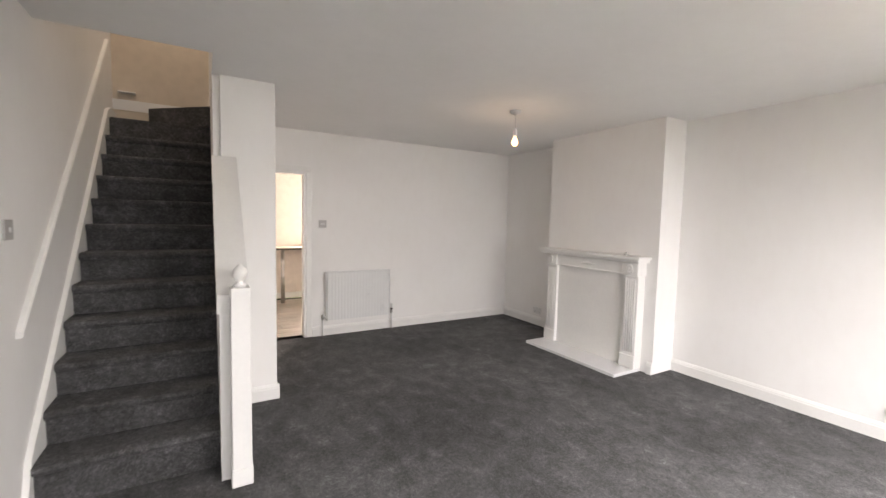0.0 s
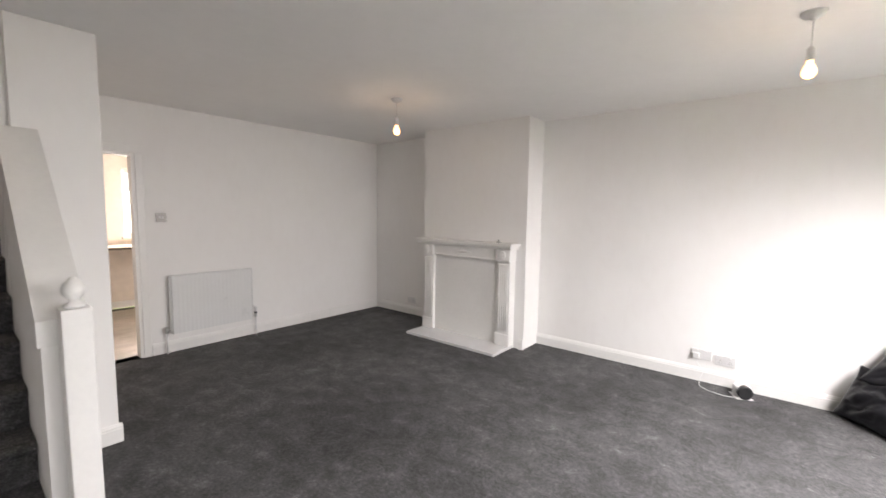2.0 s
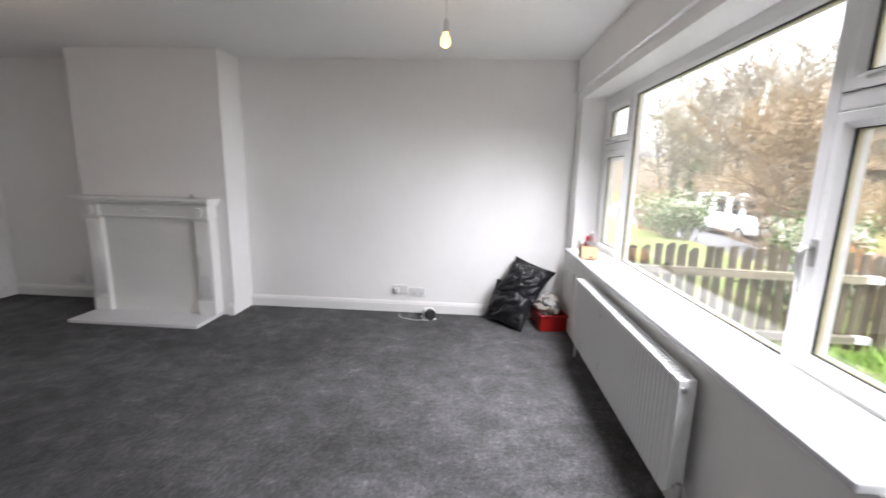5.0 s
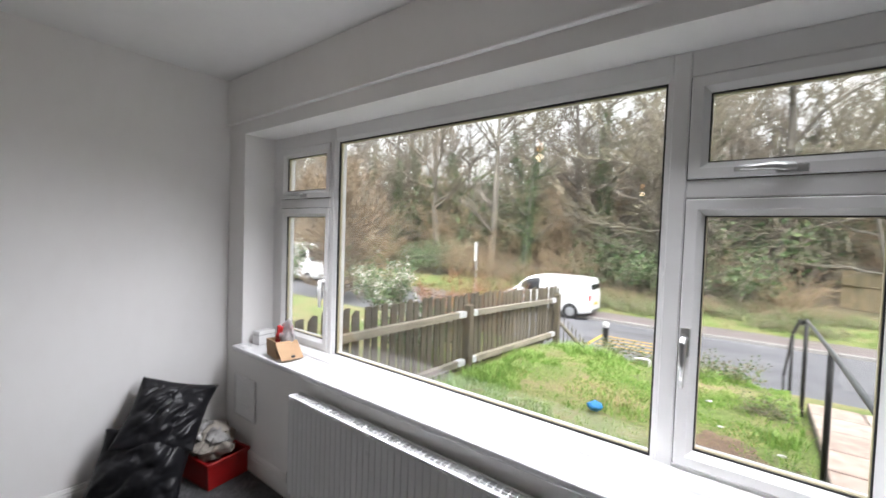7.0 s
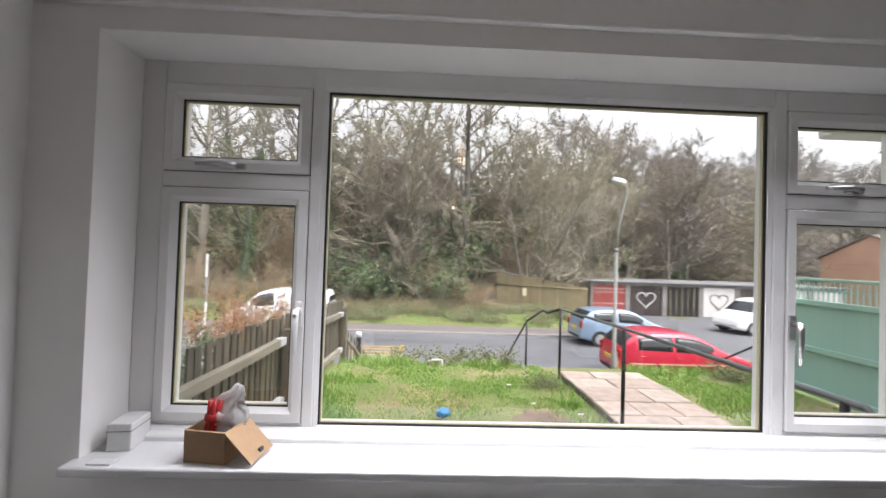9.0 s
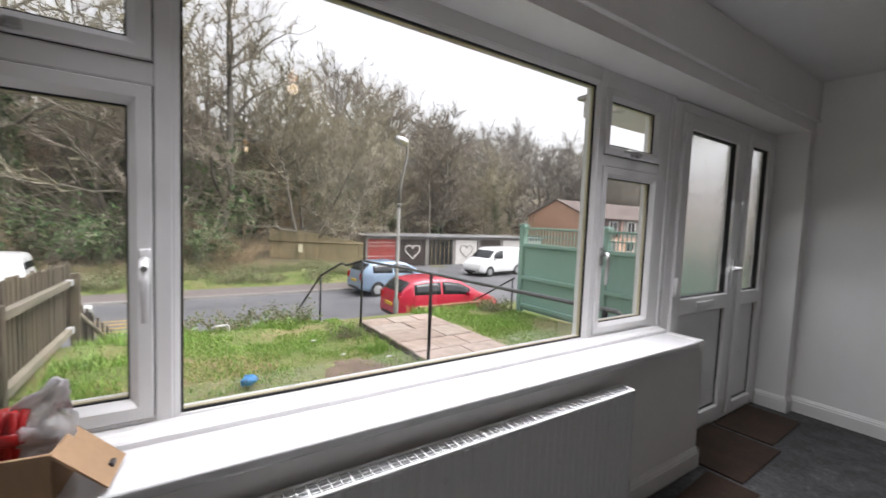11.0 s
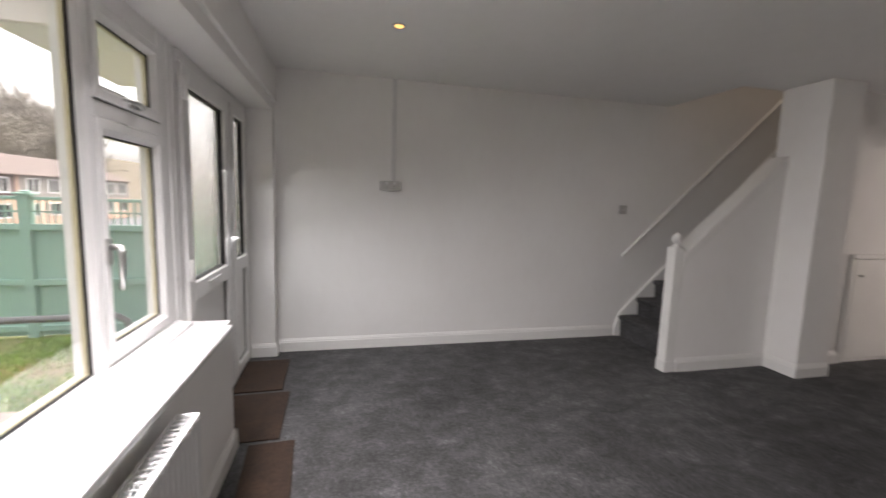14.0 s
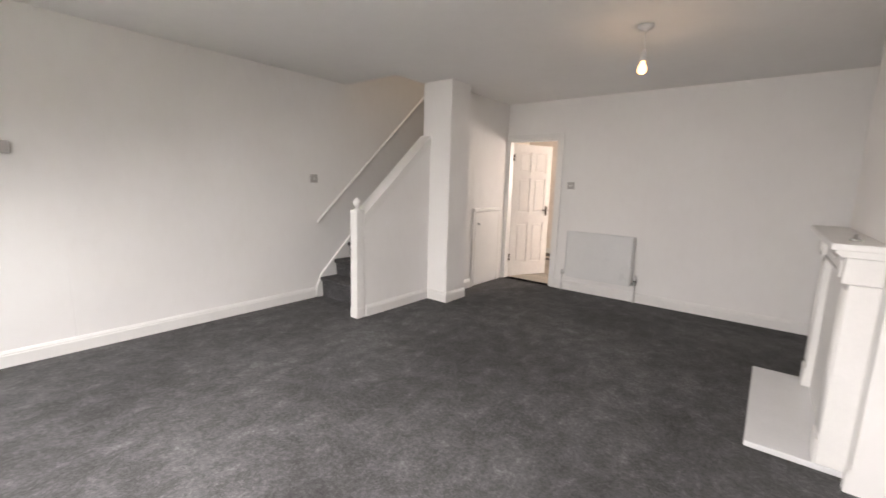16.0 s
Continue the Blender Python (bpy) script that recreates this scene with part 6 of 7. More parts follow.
tube(bm, [(a.x, a.y + 0.03, -0.28), (b.x, b.y + 0.03, -0.35)], 0.05, 4)
part("capping_rail", bm, M_OLDWOOD, board_fence)
notice = part("notice", boxes((-2.95, -2.70, -25.13, -25.11, -0.95, -0.45)), DOORS_WHITE, board_fence, "small pale notice")
notice.matrix_basis = pose(0, 0, 0)

M_GARWALL = varied("garage_render", (0.22, 0.205, 0.19), 0.9, amount=0.15, scale=2, bump=0.3, bump_scale=40, wear=0.15)
M_GARROOF = varied("asbestos_roof", (0.17, 0.17, 0.17), 0.9, amount=0.15, scale=3, wear=0.15)
DOORS = {
    "faded_red": varied("faded_red_paint", (0.33, 0.06, 0.05), 0.7, amount=0.25, scale=4, wear=0.3),
    "brown": varied("dark_brown_paint", (0.055, 0.042, 0.038), 0.7, amount=0.2, scale=4, wear=0.2),
    # near-black door sheet that stands for the shade inside an open garage
    "black": varied("shade_black_sheet", (0.018, 0.018, 0.018), 0.9, amount=0.3, scale=4),
    "white": varied("off_white_paint", (0.62, 0.60, 0.57), 0.6, amount=0.08, scale=3, wear=0.15),
}


def garage(x, w, colour, heart, label):
    """One lock-up garage: walls, flat roof, up-and-over door, and a painted heart on two of them."""
    g = thing("garage", label, "garage", "row of lock-up garages", pose(x, -25.55, -2.08))
    part("garage_wall", boxes((-w / 2, -w / 2 + 0.16, -5.0, 0, 0, 2.15), (w / 2 - 0.16, w / 2, -5.0, 0, 0, 2.15), (-w / 2 + 0.16, w / 2 - 0.16, -5.0, -4.85, 0, 2.15), (-w / 2 + 0.16, w / 2 - 0.16, -0.14, 0, 1.98, 2.15)), M_GARWALL, g)
    part("roof", boxes((-w / 2, w / 2, -5.1, 0.22, 2.151, 2.25), bevel=0.01), M_GARROOF, g)
    d = part("garage_door", boxes((-w / 2 + 0.165, w / 2 - 0.165, -0.12, -0.07, 0.02, 1.975)), DOORS[colour], g)
    if colour == "black":
        for k in range(5):
            part("bar", boxes((-0.8 + 0.4 * k, -0.75 + 0.4 * k, -0.069, -0.05, 0.02, 1.97)), M_OLDWOOD, d)
    else:
        for k in range(1, 8):
            z = 0.02 + 1.955 * k / 8
            part("door_rib", boxes((-w / 2 + 0.17, w / 2 - 0.17, -0.069, -0.055, z - 0.015, z + 0.015)), DOORS["white" if colour == "faded_red" and k in (3, 6, 7) else colour], d)
    if heart:
        pts = []
        for k in range(41):
            t = 2 * math.pi * k / 40
            pts.append((0.034 * 16 * math.sin(t) ** 3 * 1.15, -0.045, 1.10 + 0.036 * (13 * math.cos(t) - 5 * math.cos(2 * t) - 2 * math.cos(3 * t) - math.cos(4 * t))))
        bm = bmesh.new()
        tube(bm, pts, 0.045 if heart == 1 else 0.03, 6, cap=False)
        part("painted_heart", bm, DOORS["white"] if heart == 1 else M_GARWALL, d, "large painted heart outline")
    return g


for x, w, colour, heart, label in ((-8.6, 2.5, "faded_red", 0, "lock-up garage with a faded red and white door"), (-11.1, 2.5, "brown", 1, "lock-up garage with a white heart on a brown door"),
                                   (-13.6, 2.5, "black", 0, "derelict lock-up garage, a black sheet for the shade in its broken opening"), (-16.1, 2.5, "white", 2, "lock-up garage with a grey heart on a white door"),
                                   (-18.6, 2.5, "brown", 0, "lock-up garage with a dark brown door"), (-21.1, 2.5, "white", 0, "lock-up garage with a plain white door"), (-23.6, 2.5, "white", 0, "lock-up garage with a plain white door")):
    garage(x, w, colour, heart, label)


def brick_mat():
    k = Mat("orange_brick", (0.42, 0.20, 0.12), 0.9)
    b = k.n.new("ShaderNodeTexBrick")
    b.inputs["Color1"].default_value = (0.62, 0.38, 0.28, 1)
    b.inputs["Color2"].default_value = (0.54, 0.32, 0.23, 1)
    b.inputs["Mortar"].default_value = (0.45, 0.37, 0.31, 1)
    b.inputs["Scale"].default_value = 1.0
    b.inputs["Brick Width"].default_value, b.inputs["Row Height"].default_value, b.inputs["Mortar Size"].default_value = 0.225, 0.075, 0.008
    tc = k.n.new("ShaderNodeTexCoord")
    sw = k.n.new("ShaderNodeMapping")
    sw.inputs["Rotation"].default_value = (radians(90), 0, 0)
    k.l.new(tc.outputs["Object"], sw.inputs["Vector"])
    k.l.new(sw.outputs[0], b.inputs["Vector"])
    k.color(k.mix(1.0, b.outputs["Color"], k.ramp(k.noise(0.8, 4), [(0.3, (0.85, 0.83, 0.8)), (0.7, (1.1, 1.08, 1.05))]), 'MULTIPLY'))
    return k.m


M_BRICK = brick_mat()
M_TILE = varied("brown_roof_tile", (0.13, 0.10, 0.088), 0.9, amount=0.2, scale=1.5, stretch=(1, 1, 3), bump=0.4, bump_scale=14, wear=0.2)
M_TILEHUNG = varied("dark_hung_tile", (0.085, 0.06, 0.055), 0.85, amount=0.2, scale=3, bump=0.4, bump_scale=18)


def terrace_house(x, first, colour):
    """One two-storey house of the terrace, its front on local +y, standing on z = 0."""
    t = thing("terrace_house", "terraced house with an orange brick gable and tiled roof" if first else "two-storey terraced house with a brown tiled roof", "house", "terrace behind the fence",
              pose(-32.8 - 6.2 - x, -26.8, -2.2))
    W, D, EZ, RG = 6.2, 8.6, 4.65, 6.45
    bm = bmesh.new()
    box(bm, 0, W, -D, -0.002, 0, EZ)
    part("wall", bm, M_BRICK, t)
    bm = bmesh.new()
    prism(bm, [(-D, EZ), (0, EZ), (-D / 2, RG)], 'x', 0, W)
    part("gable", bm, M_BRICK, t)
    for s in (0, 1):
        bm = bmesh.new()
        y0, y1 = (0.35, -D / 2) if s == 0 else (-D - 0.35, -D / 2)
        zz = EZ - 0.17
        prism(bm, [(y0, zz), (y1, RG + 0.02), (y1, RG + 0.14), (y0, zz + 0.12)], 'x', 0, W + 0.12 if first else W)
        part("roof", bm, M_TILE, t)
    part("cladding", boxes((0.15, W - 0.15, 0.0, 0.05, 2.5, EZ - 0.1)), M_TILEHUNG if colour else M_GARWALL, t, "upper storey cladding")
    for wx in (1.0, 3.7):
        for z0, z1 in ((0.9, 2.1), (3.0, 4.3)):
            w = part("house_window", frame_ring(wx, wx + 1.5, z0, z1, 0.08, 0.04, 0.12, 0), M_UPVC, t)
            part("window_bar", boxes((wx + 0.71, wx + 0.79, 0.05, 0.115, z0 + 0.08, z1 - 0.08)), M_UPVC, w)
            part("pane", boxes((wx + 0.08, wx + 1.42, 0.055, 0.07, z0 + 0.08, z1 - 0.08)), M_CARGLASS, w)
    return t


for k in range(4):
    terrace_house(6.2 * k, k == 0, k % 2 == 0)

# ---- trees ----
def bark_mat(name, a, b):
    k = Mat(name, a, 0.9)
    c = k.ramp(k.noise(3.0, 5, (1, 1, 0.3)), [(0.3, a), (0.7, b)])
    tone = k.ramp(k.rand(), [(0, (0.75, 0.75, 0.75)), (1, (1.2, 1.18, 1.12))])
    k.color(k.mix(1.0, c, tone, 'MULTIPLY'))
    k.bump(k.noise(14, 4, (1, 1, 0.25)), 0.4, 0.03)
    return k.m


M_BARK = bark_mat("grey_bark", (0.11, 0.10, 0.085), (0.22, 0.205, 0.18))
M_TWIG = bark_mat("brown_twigs", (0.22, 0.19, 0.16), (0.32, 0.285, 0.245))
M_TWIG_OLIVE = bark_mat("olive_twigs", (0.225, 0.205, 0.15), (0.325, 0.30, 0.225))
M_IVY = leaf_mat("ivy_leaves", [(0.035, 0.075, 0.026), (0.06, 0.115, 0.038), (0.11, 0.17, 0.055)], 0.5)
M_SHRUB = leaf_mat("evergreen_leaves", [(0.045, 0.095, 0.035), (0.08, 0.145, 0.05), (0.14, 0.20, 0.07)], 0.55)
# distance haze is put into the colour: greyer and paler than the near twigs
M_HILL_HAZE = bark_mat("hazed_hillside_twigs", (0.24, 0.222, 0.205), (0.34, 0.32, 0.30))
M_PALE = bark_mat("pale_twisting_bark", (0.30, 0.275, 0.225), (0.44, 0.41, 0.34))
M_THICKET = bark_mat("tan_thicket_stems", (0.25, 0.185, 0.12), (0.37, 0.285, 0.19))
M_FLOWER = leaf_mat("white_blossom", [(0.55, 0.52, 0.46), (0.72, 0.70, 0.66)], 0.7)
M_BRAMBLE = leaf_mat("bramble_leaves", [(0.09, 0.16, 0.045), (0.15, 0.21, 0.07), (0.26, 0.19, 0.11)], 0.7)


class Growth:
    """Collects tapered branch tubes and leaves as plain vertex and face lists."""

    def __init__(self):
        self.v, self.f = [], []

    def limb(self, pts, radii, sides):
        base = len(self.v)
        side = None
        for i, p in enumerate(pts):
            d = (pts[min(i + 1, len(pts) - 1)] - pts[max(i - 1, 0)]).normalized()
            if side is None or abs(side.dot(d)) > 0.9:
                side = d.orthogonal().normalized()
            side = (side - d * side.dot(d)).normalized()
            up = d.cross(side)
            for k in range(sides):
                a = 2 * math.pi * k / sides
                self.v.append(tuple(p + radii[i] * (math.cos(a) * side + math.sin(a) * up)))
        for i in range(len(pts) - 1):
            for k in range(sides):
                a, b = base + i * sides + k, base + i * sides + (k + 1) % sides
                self.f.append((a, b, b + sides, a + sides))

    def spike(self, p, d, length, radius):
        """A fine straight twig that runs out to a point."""
        side = d.orthogonal().normalized()
        up = d.cross(side)
        b = len(self.v)
        self.v += [tuple(p + side * radius), tuple(p + (up * 0.87 - side * 0.5) * radius), tuple(p - (up * 0.87 + side * 0.5) * radius), tuple(p + d * length)]
        self.f += [(b, b + 1, b + 3), (b + 1, b + 2, b + 3), (b + 2, b, b + 3)]

    def sliver(self, p, d, length, width, r):
        """A hair-thin flat twig, cheap enough to make a crown of many."""
        side = d.cross(Vector((r.gauss(0, 1), r.gauss(0, 1), r.gauss(0, 1)))).normalized()
        b = len(self.v)
        self.v += [tuple(p + side * width), tuple(p - side * width), tuple(p + d * length)]
        self.f.append((b, b + 1, b + 2))

    def leaf(self, p, size, r):
        n = Vector((r.gauss(0, 1), r.gauss(0, 1), r.gauss(0, 1) + 0.6)).normalized()
        u = n.orthogonal().normalized()
        u = (u * math.cos(r.uniform(0, 6.28)) + n.cross(u) * math.sin(r.uniform(0, 6.28))).normalized()
        w = n.cross(u)
        b = len(self.v)
        self.v += [tuple(p - u * size), tuple(p + w * size * 0.55 + n * size * 0.1), tuple(p + u * size), tuple(p - w * size * 0.55 + n * size * 0.1)]
        self.f.append((b, b + 1, b + 2, b + 3))

    def mesh(self, name, mat, smooth_faces=True):
        me = bpy.data.meshes.new(name)
        me.from_pydata(self.v, [], self.f)
        if smooth_faces:
            me.polygons.foreach_set("use_smooth", [True] * len(me.polygons))
        me.materials.append(mat)
        return me


def grow(r, start, direction, length, radius, bend, segs, droop=0.0):
    pts, p, d = [start.copy()], start.copy(), direction.normalized()
    for i in range(segs):
        d = (d + Vector((r.gauss(0, bend), r.gauss(0, bend), r.gauss(0, bend) + droop))).normalized()
        p = p + d * (length / segs)
        pts.append(p.copy())
    return pts


def bare_tree(seed, height, spread, twig_mat, ivy=0.0, lean=0.0, forked=False, dense=1.0, far=False, bark=None):
    """A leafless woodland tree; ivy: how much of trunk and limbs is clad in leaves."""
    r = random.Random(seed)
    wood, twig, leaf = Growth(), Growth(), Growth()
    stems = 1 if not forked else 3
    for s in range(stems):
        d0 = Vector((r.gauss(0, 0.05 + lean), r.gauss(0, 0.05 + lean), 1)) if stems == 1 else Vector((0.35 * math.cos(2.1 * s + seed), 0.35 * math.sin(2.1 * s + seed), 1))
        base_r = height * 0.016 * r.uniform(0.85, 1.2) / (1.3 if stems > 1 else 1)
        trunk = grow(r, Vector((0.12 * s, 0.08 * s, -0.5)), d0, height, base_r, 0.055, 12, 0.02)
        rad = [base_r * (1.35 if i == 0 else 1) * (1 - 0.93 * i / 12) for i in range(13)]
        wood.limb(trunk, rad, 7)
        if ivy:
            for i in range(1, 12):
                if i / 12 > ivy:
                    break
                for _ in range(int(330 * (1 - 0.5 * i / 12))):
                    q = trunk[i - 1].lerp(trunk[i], r.random())
                    a = r.uniform(0, 6.283)
                    rr = rad[i] + abs(r.gauss(0.06, 0.17))
                    leaf.leaf(q + Vector((rr * math.cos(a), rr * math.sin(a), r.gauss(0, 0.15))), r.uniform(0.05, 0.10), r)
        for i in range(3 if stems == 1 else 2, 13):
            for _ in range(2 if i < 11 else 3):
                if r.random() < 0.12:
                    continue
                a = r.uniform(0, 6.283)
                f = i / 12
                ln = spread * r.uniform(0.6, 1.1) * (0.45 + 0.72 * math.sin(3.0 * f))
                el = 0.22 + 0.85 * f + r.gauss(0, 0.22)
                limb = grow(r, trunk[i].lerp(trunk[i - 1], r.random() * 0.6), Vector((math.cos(a), math.sin(a), el)), ln, 0, 0.16, 6, 0.03)
                lr = rad[i] * 0.5 + 0.01
                lrad = [lr * (1 - 0.8 * k / 6) + 0.006 for k in range(7)]
                wood.limb(limb, lrad, 4)
                if ivy and f < ivy * 0.8:
                    for k in range(1, 4):
                        for _ in range(26):
                            q = limb[k - 1].lerp(limb[k], r.random())
                            leaf.leaf(q + Vector((r.gauss(0, 0.10), r.gauss(0, 0.10), r.gauss(0, 0.10))), r.uniform(0.04, 0.08), r)
                for k in range(1, 7):
                    for _ in range(int(2 * dense + r.random())):
                        d = (limb[k] - limb[k - 1]).normalized() + Vector((r.gauss(0, 0.6), r.gauss(0, 0.6), r.gauss(0.3, 0.5)))
                        tl = r.uniform(0.6, 1.2) * (0.45 + ln * 0.2)
                        tw = grow(r, limb[k].lerp(limb[k - 1], r.random()), d, tl, 0, 0.18, 2, 0.04)
                        run = (tw[2] - tw[0]).normalized()
                        if far:
                            twig.sliver(tw[0], run, tl, 0.03, r)
                        else:
                            twig.limb(tw, [0.022, 0.016, 0.008], 3)
                        for _ in range(12 if far else 9):
                            d2 = (run + Vector((r.gauss(0, 0.55), r.gauss(0, 0.55), r.gauss(0.12, 0.5)))).normalized()
                            j = r.choice((0, 1, 1))
                            twig.sliver(tw[j].lerp(tw[j + 1], r.random()), d2, tl * r.uniform(0.3, 0.85), r.uniform(0.010, 0.017) * (1.5 if far else 1.0), r)
    t = thing("tree", "", "tree")
    part("trunk", wood.mesh("trunk", bark or M_BARK), None, t)
    part("crown", twig.mesh("crown", twig_mat), None, t)
    if ivy:
        part("ivy", leaf.mesh("ivy", M_IVY, False), None, t, "dark green ivy leaves")
    return t


def shrub(seed, w, h, leaf_m, stems, leaves, leaf_size, twig_m, flowers=0, arch=0.5):
    """A many-stemmed shrub or thicket, with leaves spread along its stems."""
    r = random.Random(seed)
    wood, leaf, bloom = Growth(), Growth(), Growth()
    ends = []
    for _ in range(stems):
        a = r.uniform(0, 6.283)
        d = Vector((arch * math.cos(a), arch * math.sin(a), 1))
        s = Vector((r.gauss(0, w * 0.16), r.gauss(0, w * 0.16), -0.1))
        st = grow(r, s, d, h * r.uniform(0.6, 1.15), 0, 0.14, 5, -0.05 if arch > 0.7 else 0.0)
        wood.limb(st, [0.022, 0.018, 0.014, 0.010, 0.007, 0.004], 3)
        for k in range(2, 6):
            for _ in range(5):
                d2 = (st[k] - st[k - 1]).normalized() + Vector((r.gauss(0, 0.7), r.gauss(0, 0.7), r.gauss(0.1, 0.4)))
                d2 = d2.normalized()
                run = h * r.uniform(0.14, 0.34)
                wood.spike(st[k], d2, run, 0.009)
                ends += [st[k] + d2 * run * f for f in (0.35, 0.7, 1.0)]
    for _ in range(leaves):
        q = ends[r.randrange(len(ends))]
        leaf.leaf(q + Vector((r.gauss(0, 0.09), r.gauss(0, 0.09), r.gauss(0, 0.09))), leaf_size * r.uniform(0.6, 1.3), r)
    tops = [e for e in ends if e.z > h * 0.45]
    for _ in range(flowers):
        q = tops[r.randrange(len(tops))]
        for _ in range(6):
            bloom.leaf(q + Vector((r.gauss(0, 0.05), r.gauss(0, 0.05), r.gauss(0.03, 0.04))), 0.035, r)
    t = thing("shrub", "", "shrub")
    part("stems", wood.mesh("stems", twig_m), None, t)
    if leaves:
        part("foliage", leaf.mesh("foliage", leaf_m, False), None, t)
    if flowers:
        part("flowers", bloom.mesh("flowers", M_FLOWER, False), None, t, "clusters of white flowers")
    return t


TREES = [
    (bare_tree(11, 13.5, 4.2, M_TWIG), "tall leafless tree with grey bark in the wood"),
    (bare_tree(12, 12.0, 3.6, M_TWIG_OLIVE, ivy=0.75), "leafless tree with an ivy-clad trunk in the wood"),
    (bare_tree(13, 10.0, 4.6, M_TWIG_OLIVE, forked=True), "spreading many-stemmed leafless tree in the wood"),
    (bare_tree(14, 14.5, 3.4, M_TWIG, ivy=0.3, lean=0.06), "tall slender leafless tree with some ivy"),
    (bare_tree(15, 8.0, 3.6, M_TWIG, forked=True, dense=1.3), "low brown leafless tree with dense twigs"),
]
FAR_TREES = [
    (bare_tree(16, 12.0, 4.8, M_TWIG, dense=0.6, far=True), "leafless tree on the hillside"),
    (bare_tree(17, 10.0, 4.8, M_TWIG_OLIVE, dense=0.6, far=True), "leafless olive-grey tree on the hillside"),
    (bare_tree(18, 11.0, 4.4, M_TWIG, ivy=0.55, dense=0.6, far=True), "leafless tree with ivy on the hillside"),
]
HILL_TREES = [
    (bare_tree(26, 11.5, 5.2, M_HILL_HAZE, dense=1.3, far=True), "round-crowned leafless tree on the far hillside"),
    (bare_tree(27, 10.0, 5.0, M_HILL_HAZE, ivy=0.5, dense=1.3, far=True), "round-crowned leafless tree with ivy on the far hillside"),
]
SHRUBS = [
    (shrub(21, 2.6, 2.6, M_SHRUB, 26, 1800, 0.075, M_TWIG), "dark evergreen shrub at the edge of the wood"),
    (shrub(22, 2.8, 2.4, M_BRAMBLE, 60, 350, 0.05, M_THICKET, arch=0.9), "brown leafless thicket at the edge of the wood"),
    (shrub(23, 1.8, 0.9, M_BRAMBLE, 30, 900, 0.05, M_TWIG_OLIVE, arch=1.1), "low bramble patch on the verge"),
    (shrub(24, 3.0, 3.4, M_BRAMBLE, 56, 160, 0.05, M_THICKET, arch=0.6), "tall olive-brown thicket of bare stems"),
]


def plant(kind, x, y, s, turn, sink=0.0, group=""):
    ob, label = kind
    c = copy_thing(ob, pose(x, y, ground_z(x, y) - sink, 0, 0, turn))
    c.matrix_basis = pose(x, y, ground_z(x, y) - sink, 0, 0, turn) @ Matrix.Diagonal((s, s, s, 1))
    return tagged(c, label, "", group)


rnd = random.Random(31)
# the nearest rows along the bank, then deeper ones, thinning up the hill
spots = []
for row, (d, gap) in enumerate(((25.5, 3.6), (29.5, 4.6), (34.5, 6.6), (41.0, 9.5))):
    x = -16 - 5 * row
    while x < 62 + 10 * row:
        jx, jy = x + rnd.uniform(-1.2, 1.2), -d + rnd.uniform(-1.4, 1.4)
        if jx < -5.5:
            jy -= 6.5
        spots.append((jx, jy, row))
        x += gap * rnd.uniform(0.8, 1.25)
for x, y, row in spots:
    k = FAR_TREES[rnd.randrange(3)] if row > 1 or abs(x - 10) > 26 else TREES[rnd.choice((0, 1, 1, 1, 3, 4, 1, 2))]
    plant(k, x, y, rnd.uniform(1.05, 1.4) if x > -3 else rnd.uniform(0.85, 1.05), rnd.uniform(0, 360), 0.1, "trees of the wood")
# wooded hillside beyond the garages and the terrace
for k in range(84):
    a = rnd.uniform(0, 1)
    x = -22 - 85 * a + rnd.uniform(-6, 6)
    y = -44 - 14 * rnd.random() - 8 * a + rnd.choice((0, 0, -14))
    plant(HILL_TREES[rnd.choice((0, 1))], x, y, rnd.uniform(1.1, 1.5), rnd.uniform(0, 360), 0.2, "trees of the wood")
for k in range(16):
    x = -7 - 22 * k / 15 + rnd.uniform(-1, 1)
    plant(TREES[rnd.choice((0, 1, 2, 3, 4))], x, -34.5 - rnd.uniform(0, 6), rnd.uniform(0.85, 1.1), rnd.uniform(0, 360), 0.2, "trees of the wood")
# undergrowth along the foot of the bank
x = -6.5
while x < 44:
    plant(SHRUBS[rnd.choice((0, 1, 1, 3, 3, 0))], x, -23.4 - rnd.uniform(0, 1.8) - (4.2 if x < 0.5 else 0), rnd.uniform(0.8, 1.25), rnd.uniform(0, 360), 0.1, "undergrowth")
    x += rnd.uniform(1.3, 2.2)
x = -8
while x < 30:
    plant(SHRUBS[rnd.choice((0, 3, 1, 0))], x, -28.0 - rnd.uniform(0, 3) - (3 if x < -0.5 else 0), rnd.uniform(1.3, 2.2), rnd.uniform(0, 360), 0.1, "undergrowth")
    x += rnd.uniform(2.0, 3.2)
for k in range(16):
    plant((SHRUBS[1][0], "low heap of brown dead brambles on the verge"), rnd.uniform(-0.5, 9.5), rnd.uniform(-23.2, -21.4), rnd.uniform(0.30, 0.5), rnd.uniform(0, 360), 0.1, "undergrowth")
for k in range(60):
    plant(SHRUBS[2], rnd.uniform(-6.0, 16), rnd.uniform(-23.6, -19.6), rnd.uniform(0.5, 0.95), rnd.uniform(0, 360), 0.05, "undergrowth")
for k in range(34):
    plant(SHRUBS[rnd.choice((0, 3, 0, 0))], rnd.uniform(-9, 34), -31 - rnd.uniform(0, 7), rnd.uniform(1.6, 2.8), rnd.uniform(0, 360), 0.2, "undergrowth")
for k in range(9):
    plant(TREES[rnd.choice((0, 2, 4, 1))], 42 + 6 * k + rnd.uniform(-2, 2), -6 - rnd.uniform(0, 3), rnd.uniform(0.8, 1.2), rnd.uniform(0, 360), 0.3, "trees of the wood")
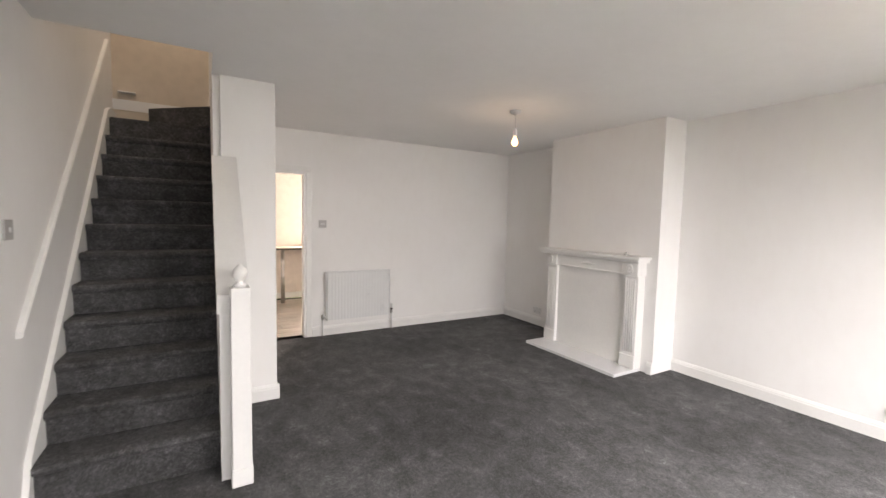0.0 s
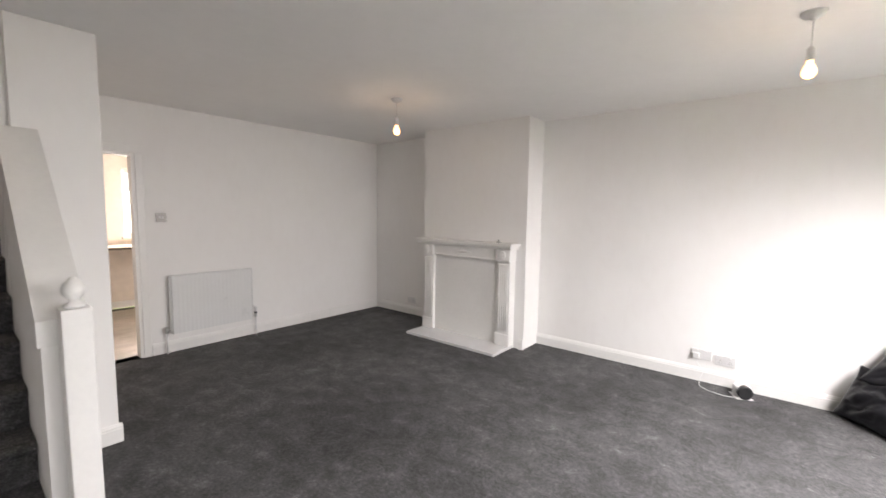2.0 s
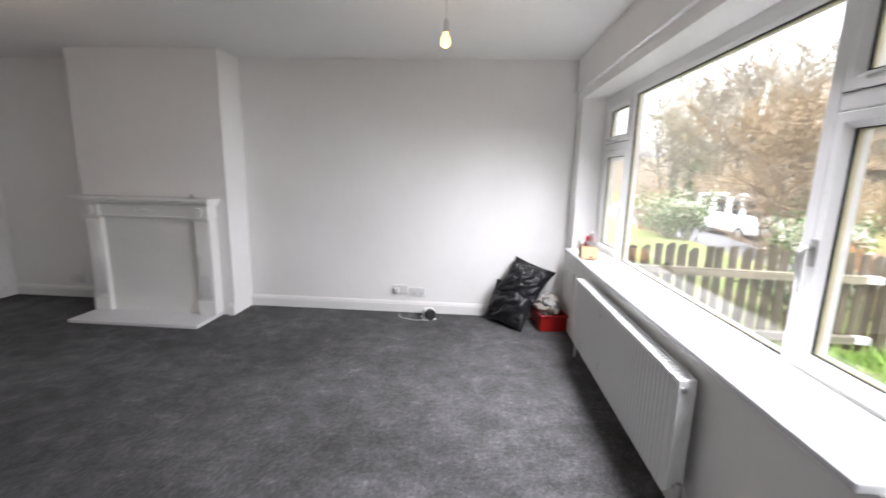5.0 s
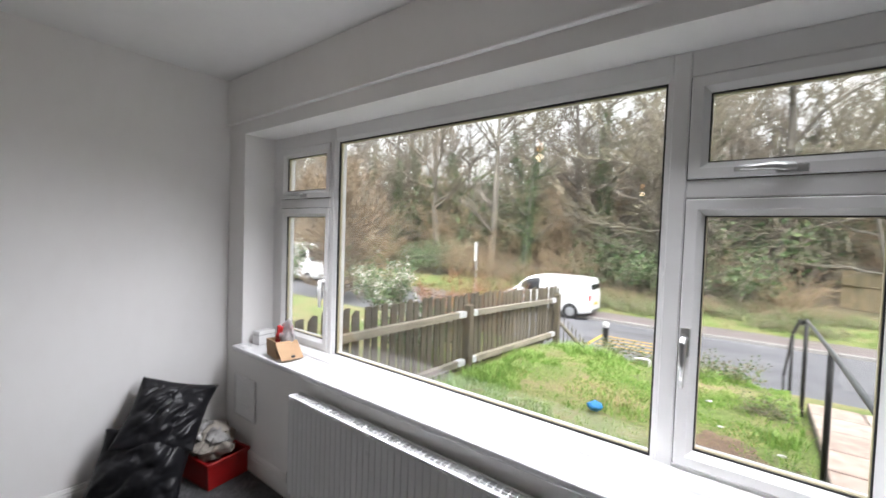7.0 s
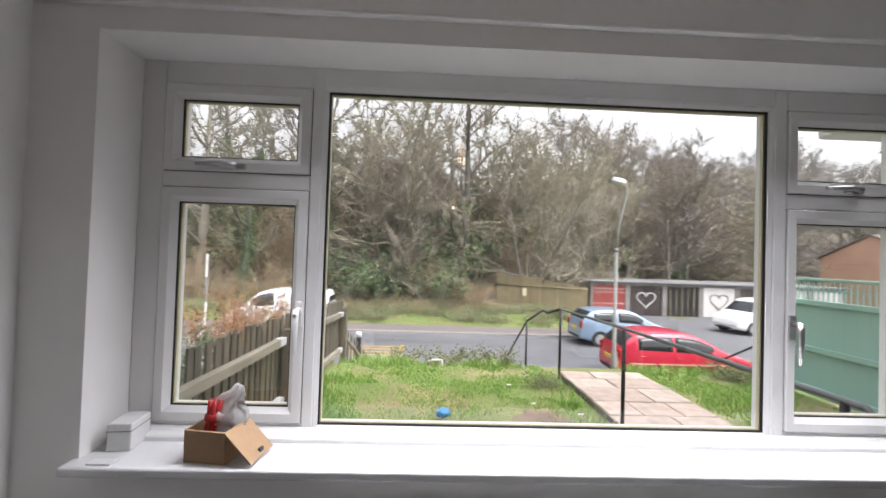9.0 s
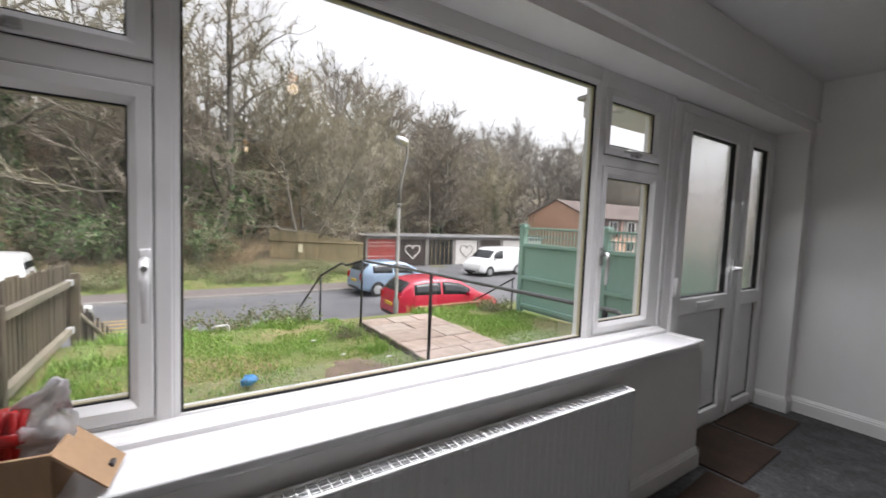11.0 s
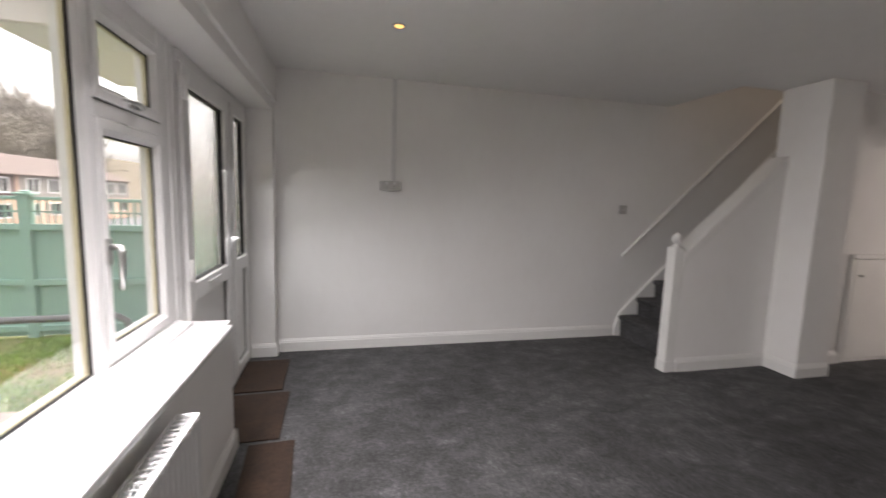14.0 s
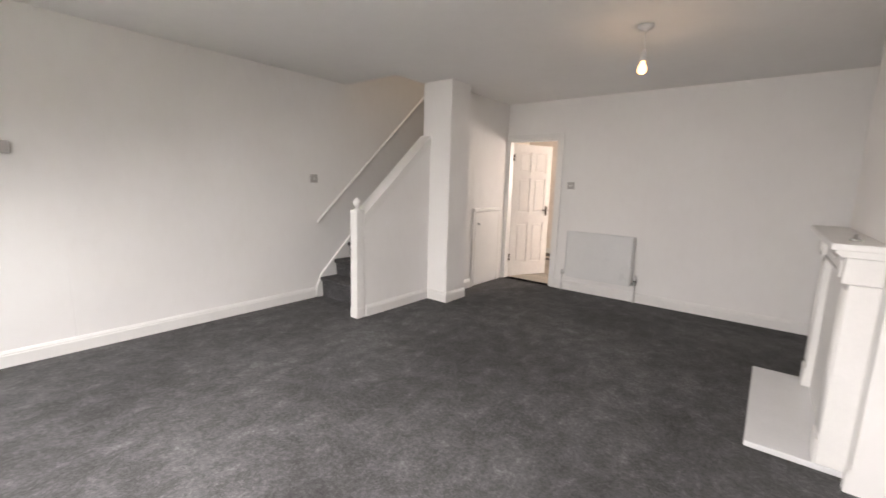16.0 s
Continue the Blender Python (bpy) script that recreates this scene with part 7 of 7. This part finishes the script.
# a pale bush by the road to the side and plants behind the picket fence
tan = bare_tree(33, 6.5, 3.2, M_THICKET, forked=True, dense=1.5)
tan.matrix_basis = pose(19.5, -12.6, ground_z(19.5, -12.6) - 0.1, 0, 0, 40)
tagged(tan, "rounded tan-brown leafless tree beside the road")
pale = bare_tree(34, 9.0, 5.2, M_PALE, forked=True, dense=0.9, bark=M_PALE)
pale.matrix_basis = pose(-6.2, -28.2, ground_z(-6.2, -28.2) - 0.1, 0, 0, 100)
tagged(pale, "spreading leafless tree with pale twisting branches")
bush = shrub(41, 1.6, 1.35, M_SHRUB, 34, 2400, 0.05, M_TWIG_OLIVE, flowers=180)
plant((bush, "rounded shrub covered in white blossom behind the fence"), 9.95, -6.6, 0.9, 10, -0.5)
stalk = shrub(42, 1.2, 1.7, leaf_mat("yellowing_leaves", [(0.16, 0.17, 0.03), (0.30, 0.26, 0.05), (0.10, 0.12, 0.03)]), 26, 420, 0.035, bark_mat("red_stems", (0.22, 0.10, 0.06), (0.30, 0.15, 0.08)), arch=0.3)
plant((stalk, "upright red-stemmed shrub with yellow leaves behind the fence"), 7.4, -8.0, 1.0, 0, -0.7)
plant((stalk, "upright red-stemmed shrub with yellow leaves behind the fence"), 6.6, -6.3, 0.75, 90, -0.3)
plant((stalk, "upright red-stemmed shrub with yellow leaves behind the fence"), 6.2, -4.4, 0.7, 200, 0.0)
plant((bush, "rounded shrub covered in white blossom behind the fence"), 5.9, -3.2, 0.55, 120, 0.0)
for x, y, sc in ((1.78, -2.25, 0.22), (1.80, -2.75, 0.2), (1.82, -4.3, 0.26)):
    plant((SHRUBS[2][0], "leafy weeds growing beside the path"), x, y, sc, 60 * x * y, 0.0, "weeds beside the path")
plant((SHRUBS[2][0], "low leafy plants spilling over the lawn edge"), 2.3, -5.7, 0.45, 0, 0.0, "plants at the lawn edge")
plant((SHRUBS[2][0], "low leafy plants spilling over the lawn edge"), 3.1, -5.8, 0.45, 80, 0.0, "plants at the lawn edge")
plant((SHRUBS[2][0], "low leafy plants spilling over the lawn edge"), 3.9, -5.75, 0.4, 150, 0.0, "plants at the lawn edge")
plant((SHRUBS[2][0], "low leafy plants spilling over the lawn edge"), -1.3, -4.9, 0.35, 30, 0.0, "plants at the lawn edge")
# the patterns themselves stand at the back of the wood
for k, (ob, label) in enumerate(TREES + FAR_TREES + HILL_TREES + SHRUBS):
    x, y = 6 + 4.6 * k, -46.0 - 2 * (k % 3)
    ob.matrix_basis = pose(x, y, ground_z(x, y) - 0.1)
    tagged(ob, label, "", "trees of the wood" if k < len(TREES + FAR_TREES + HILL_TREES) else "undergrowth")
for k, (ob, label) in enumerate(((bush, "rounded shrub covered in white blossom"), (stalk, "upright red-stemmed shrub with yellow leaves"))):
    ob.matrix_basis = pose(13.5 + 1.8 * k, -5.2, ground_z(11, -5.2))
    tagged(ob, label + " in the next garden")
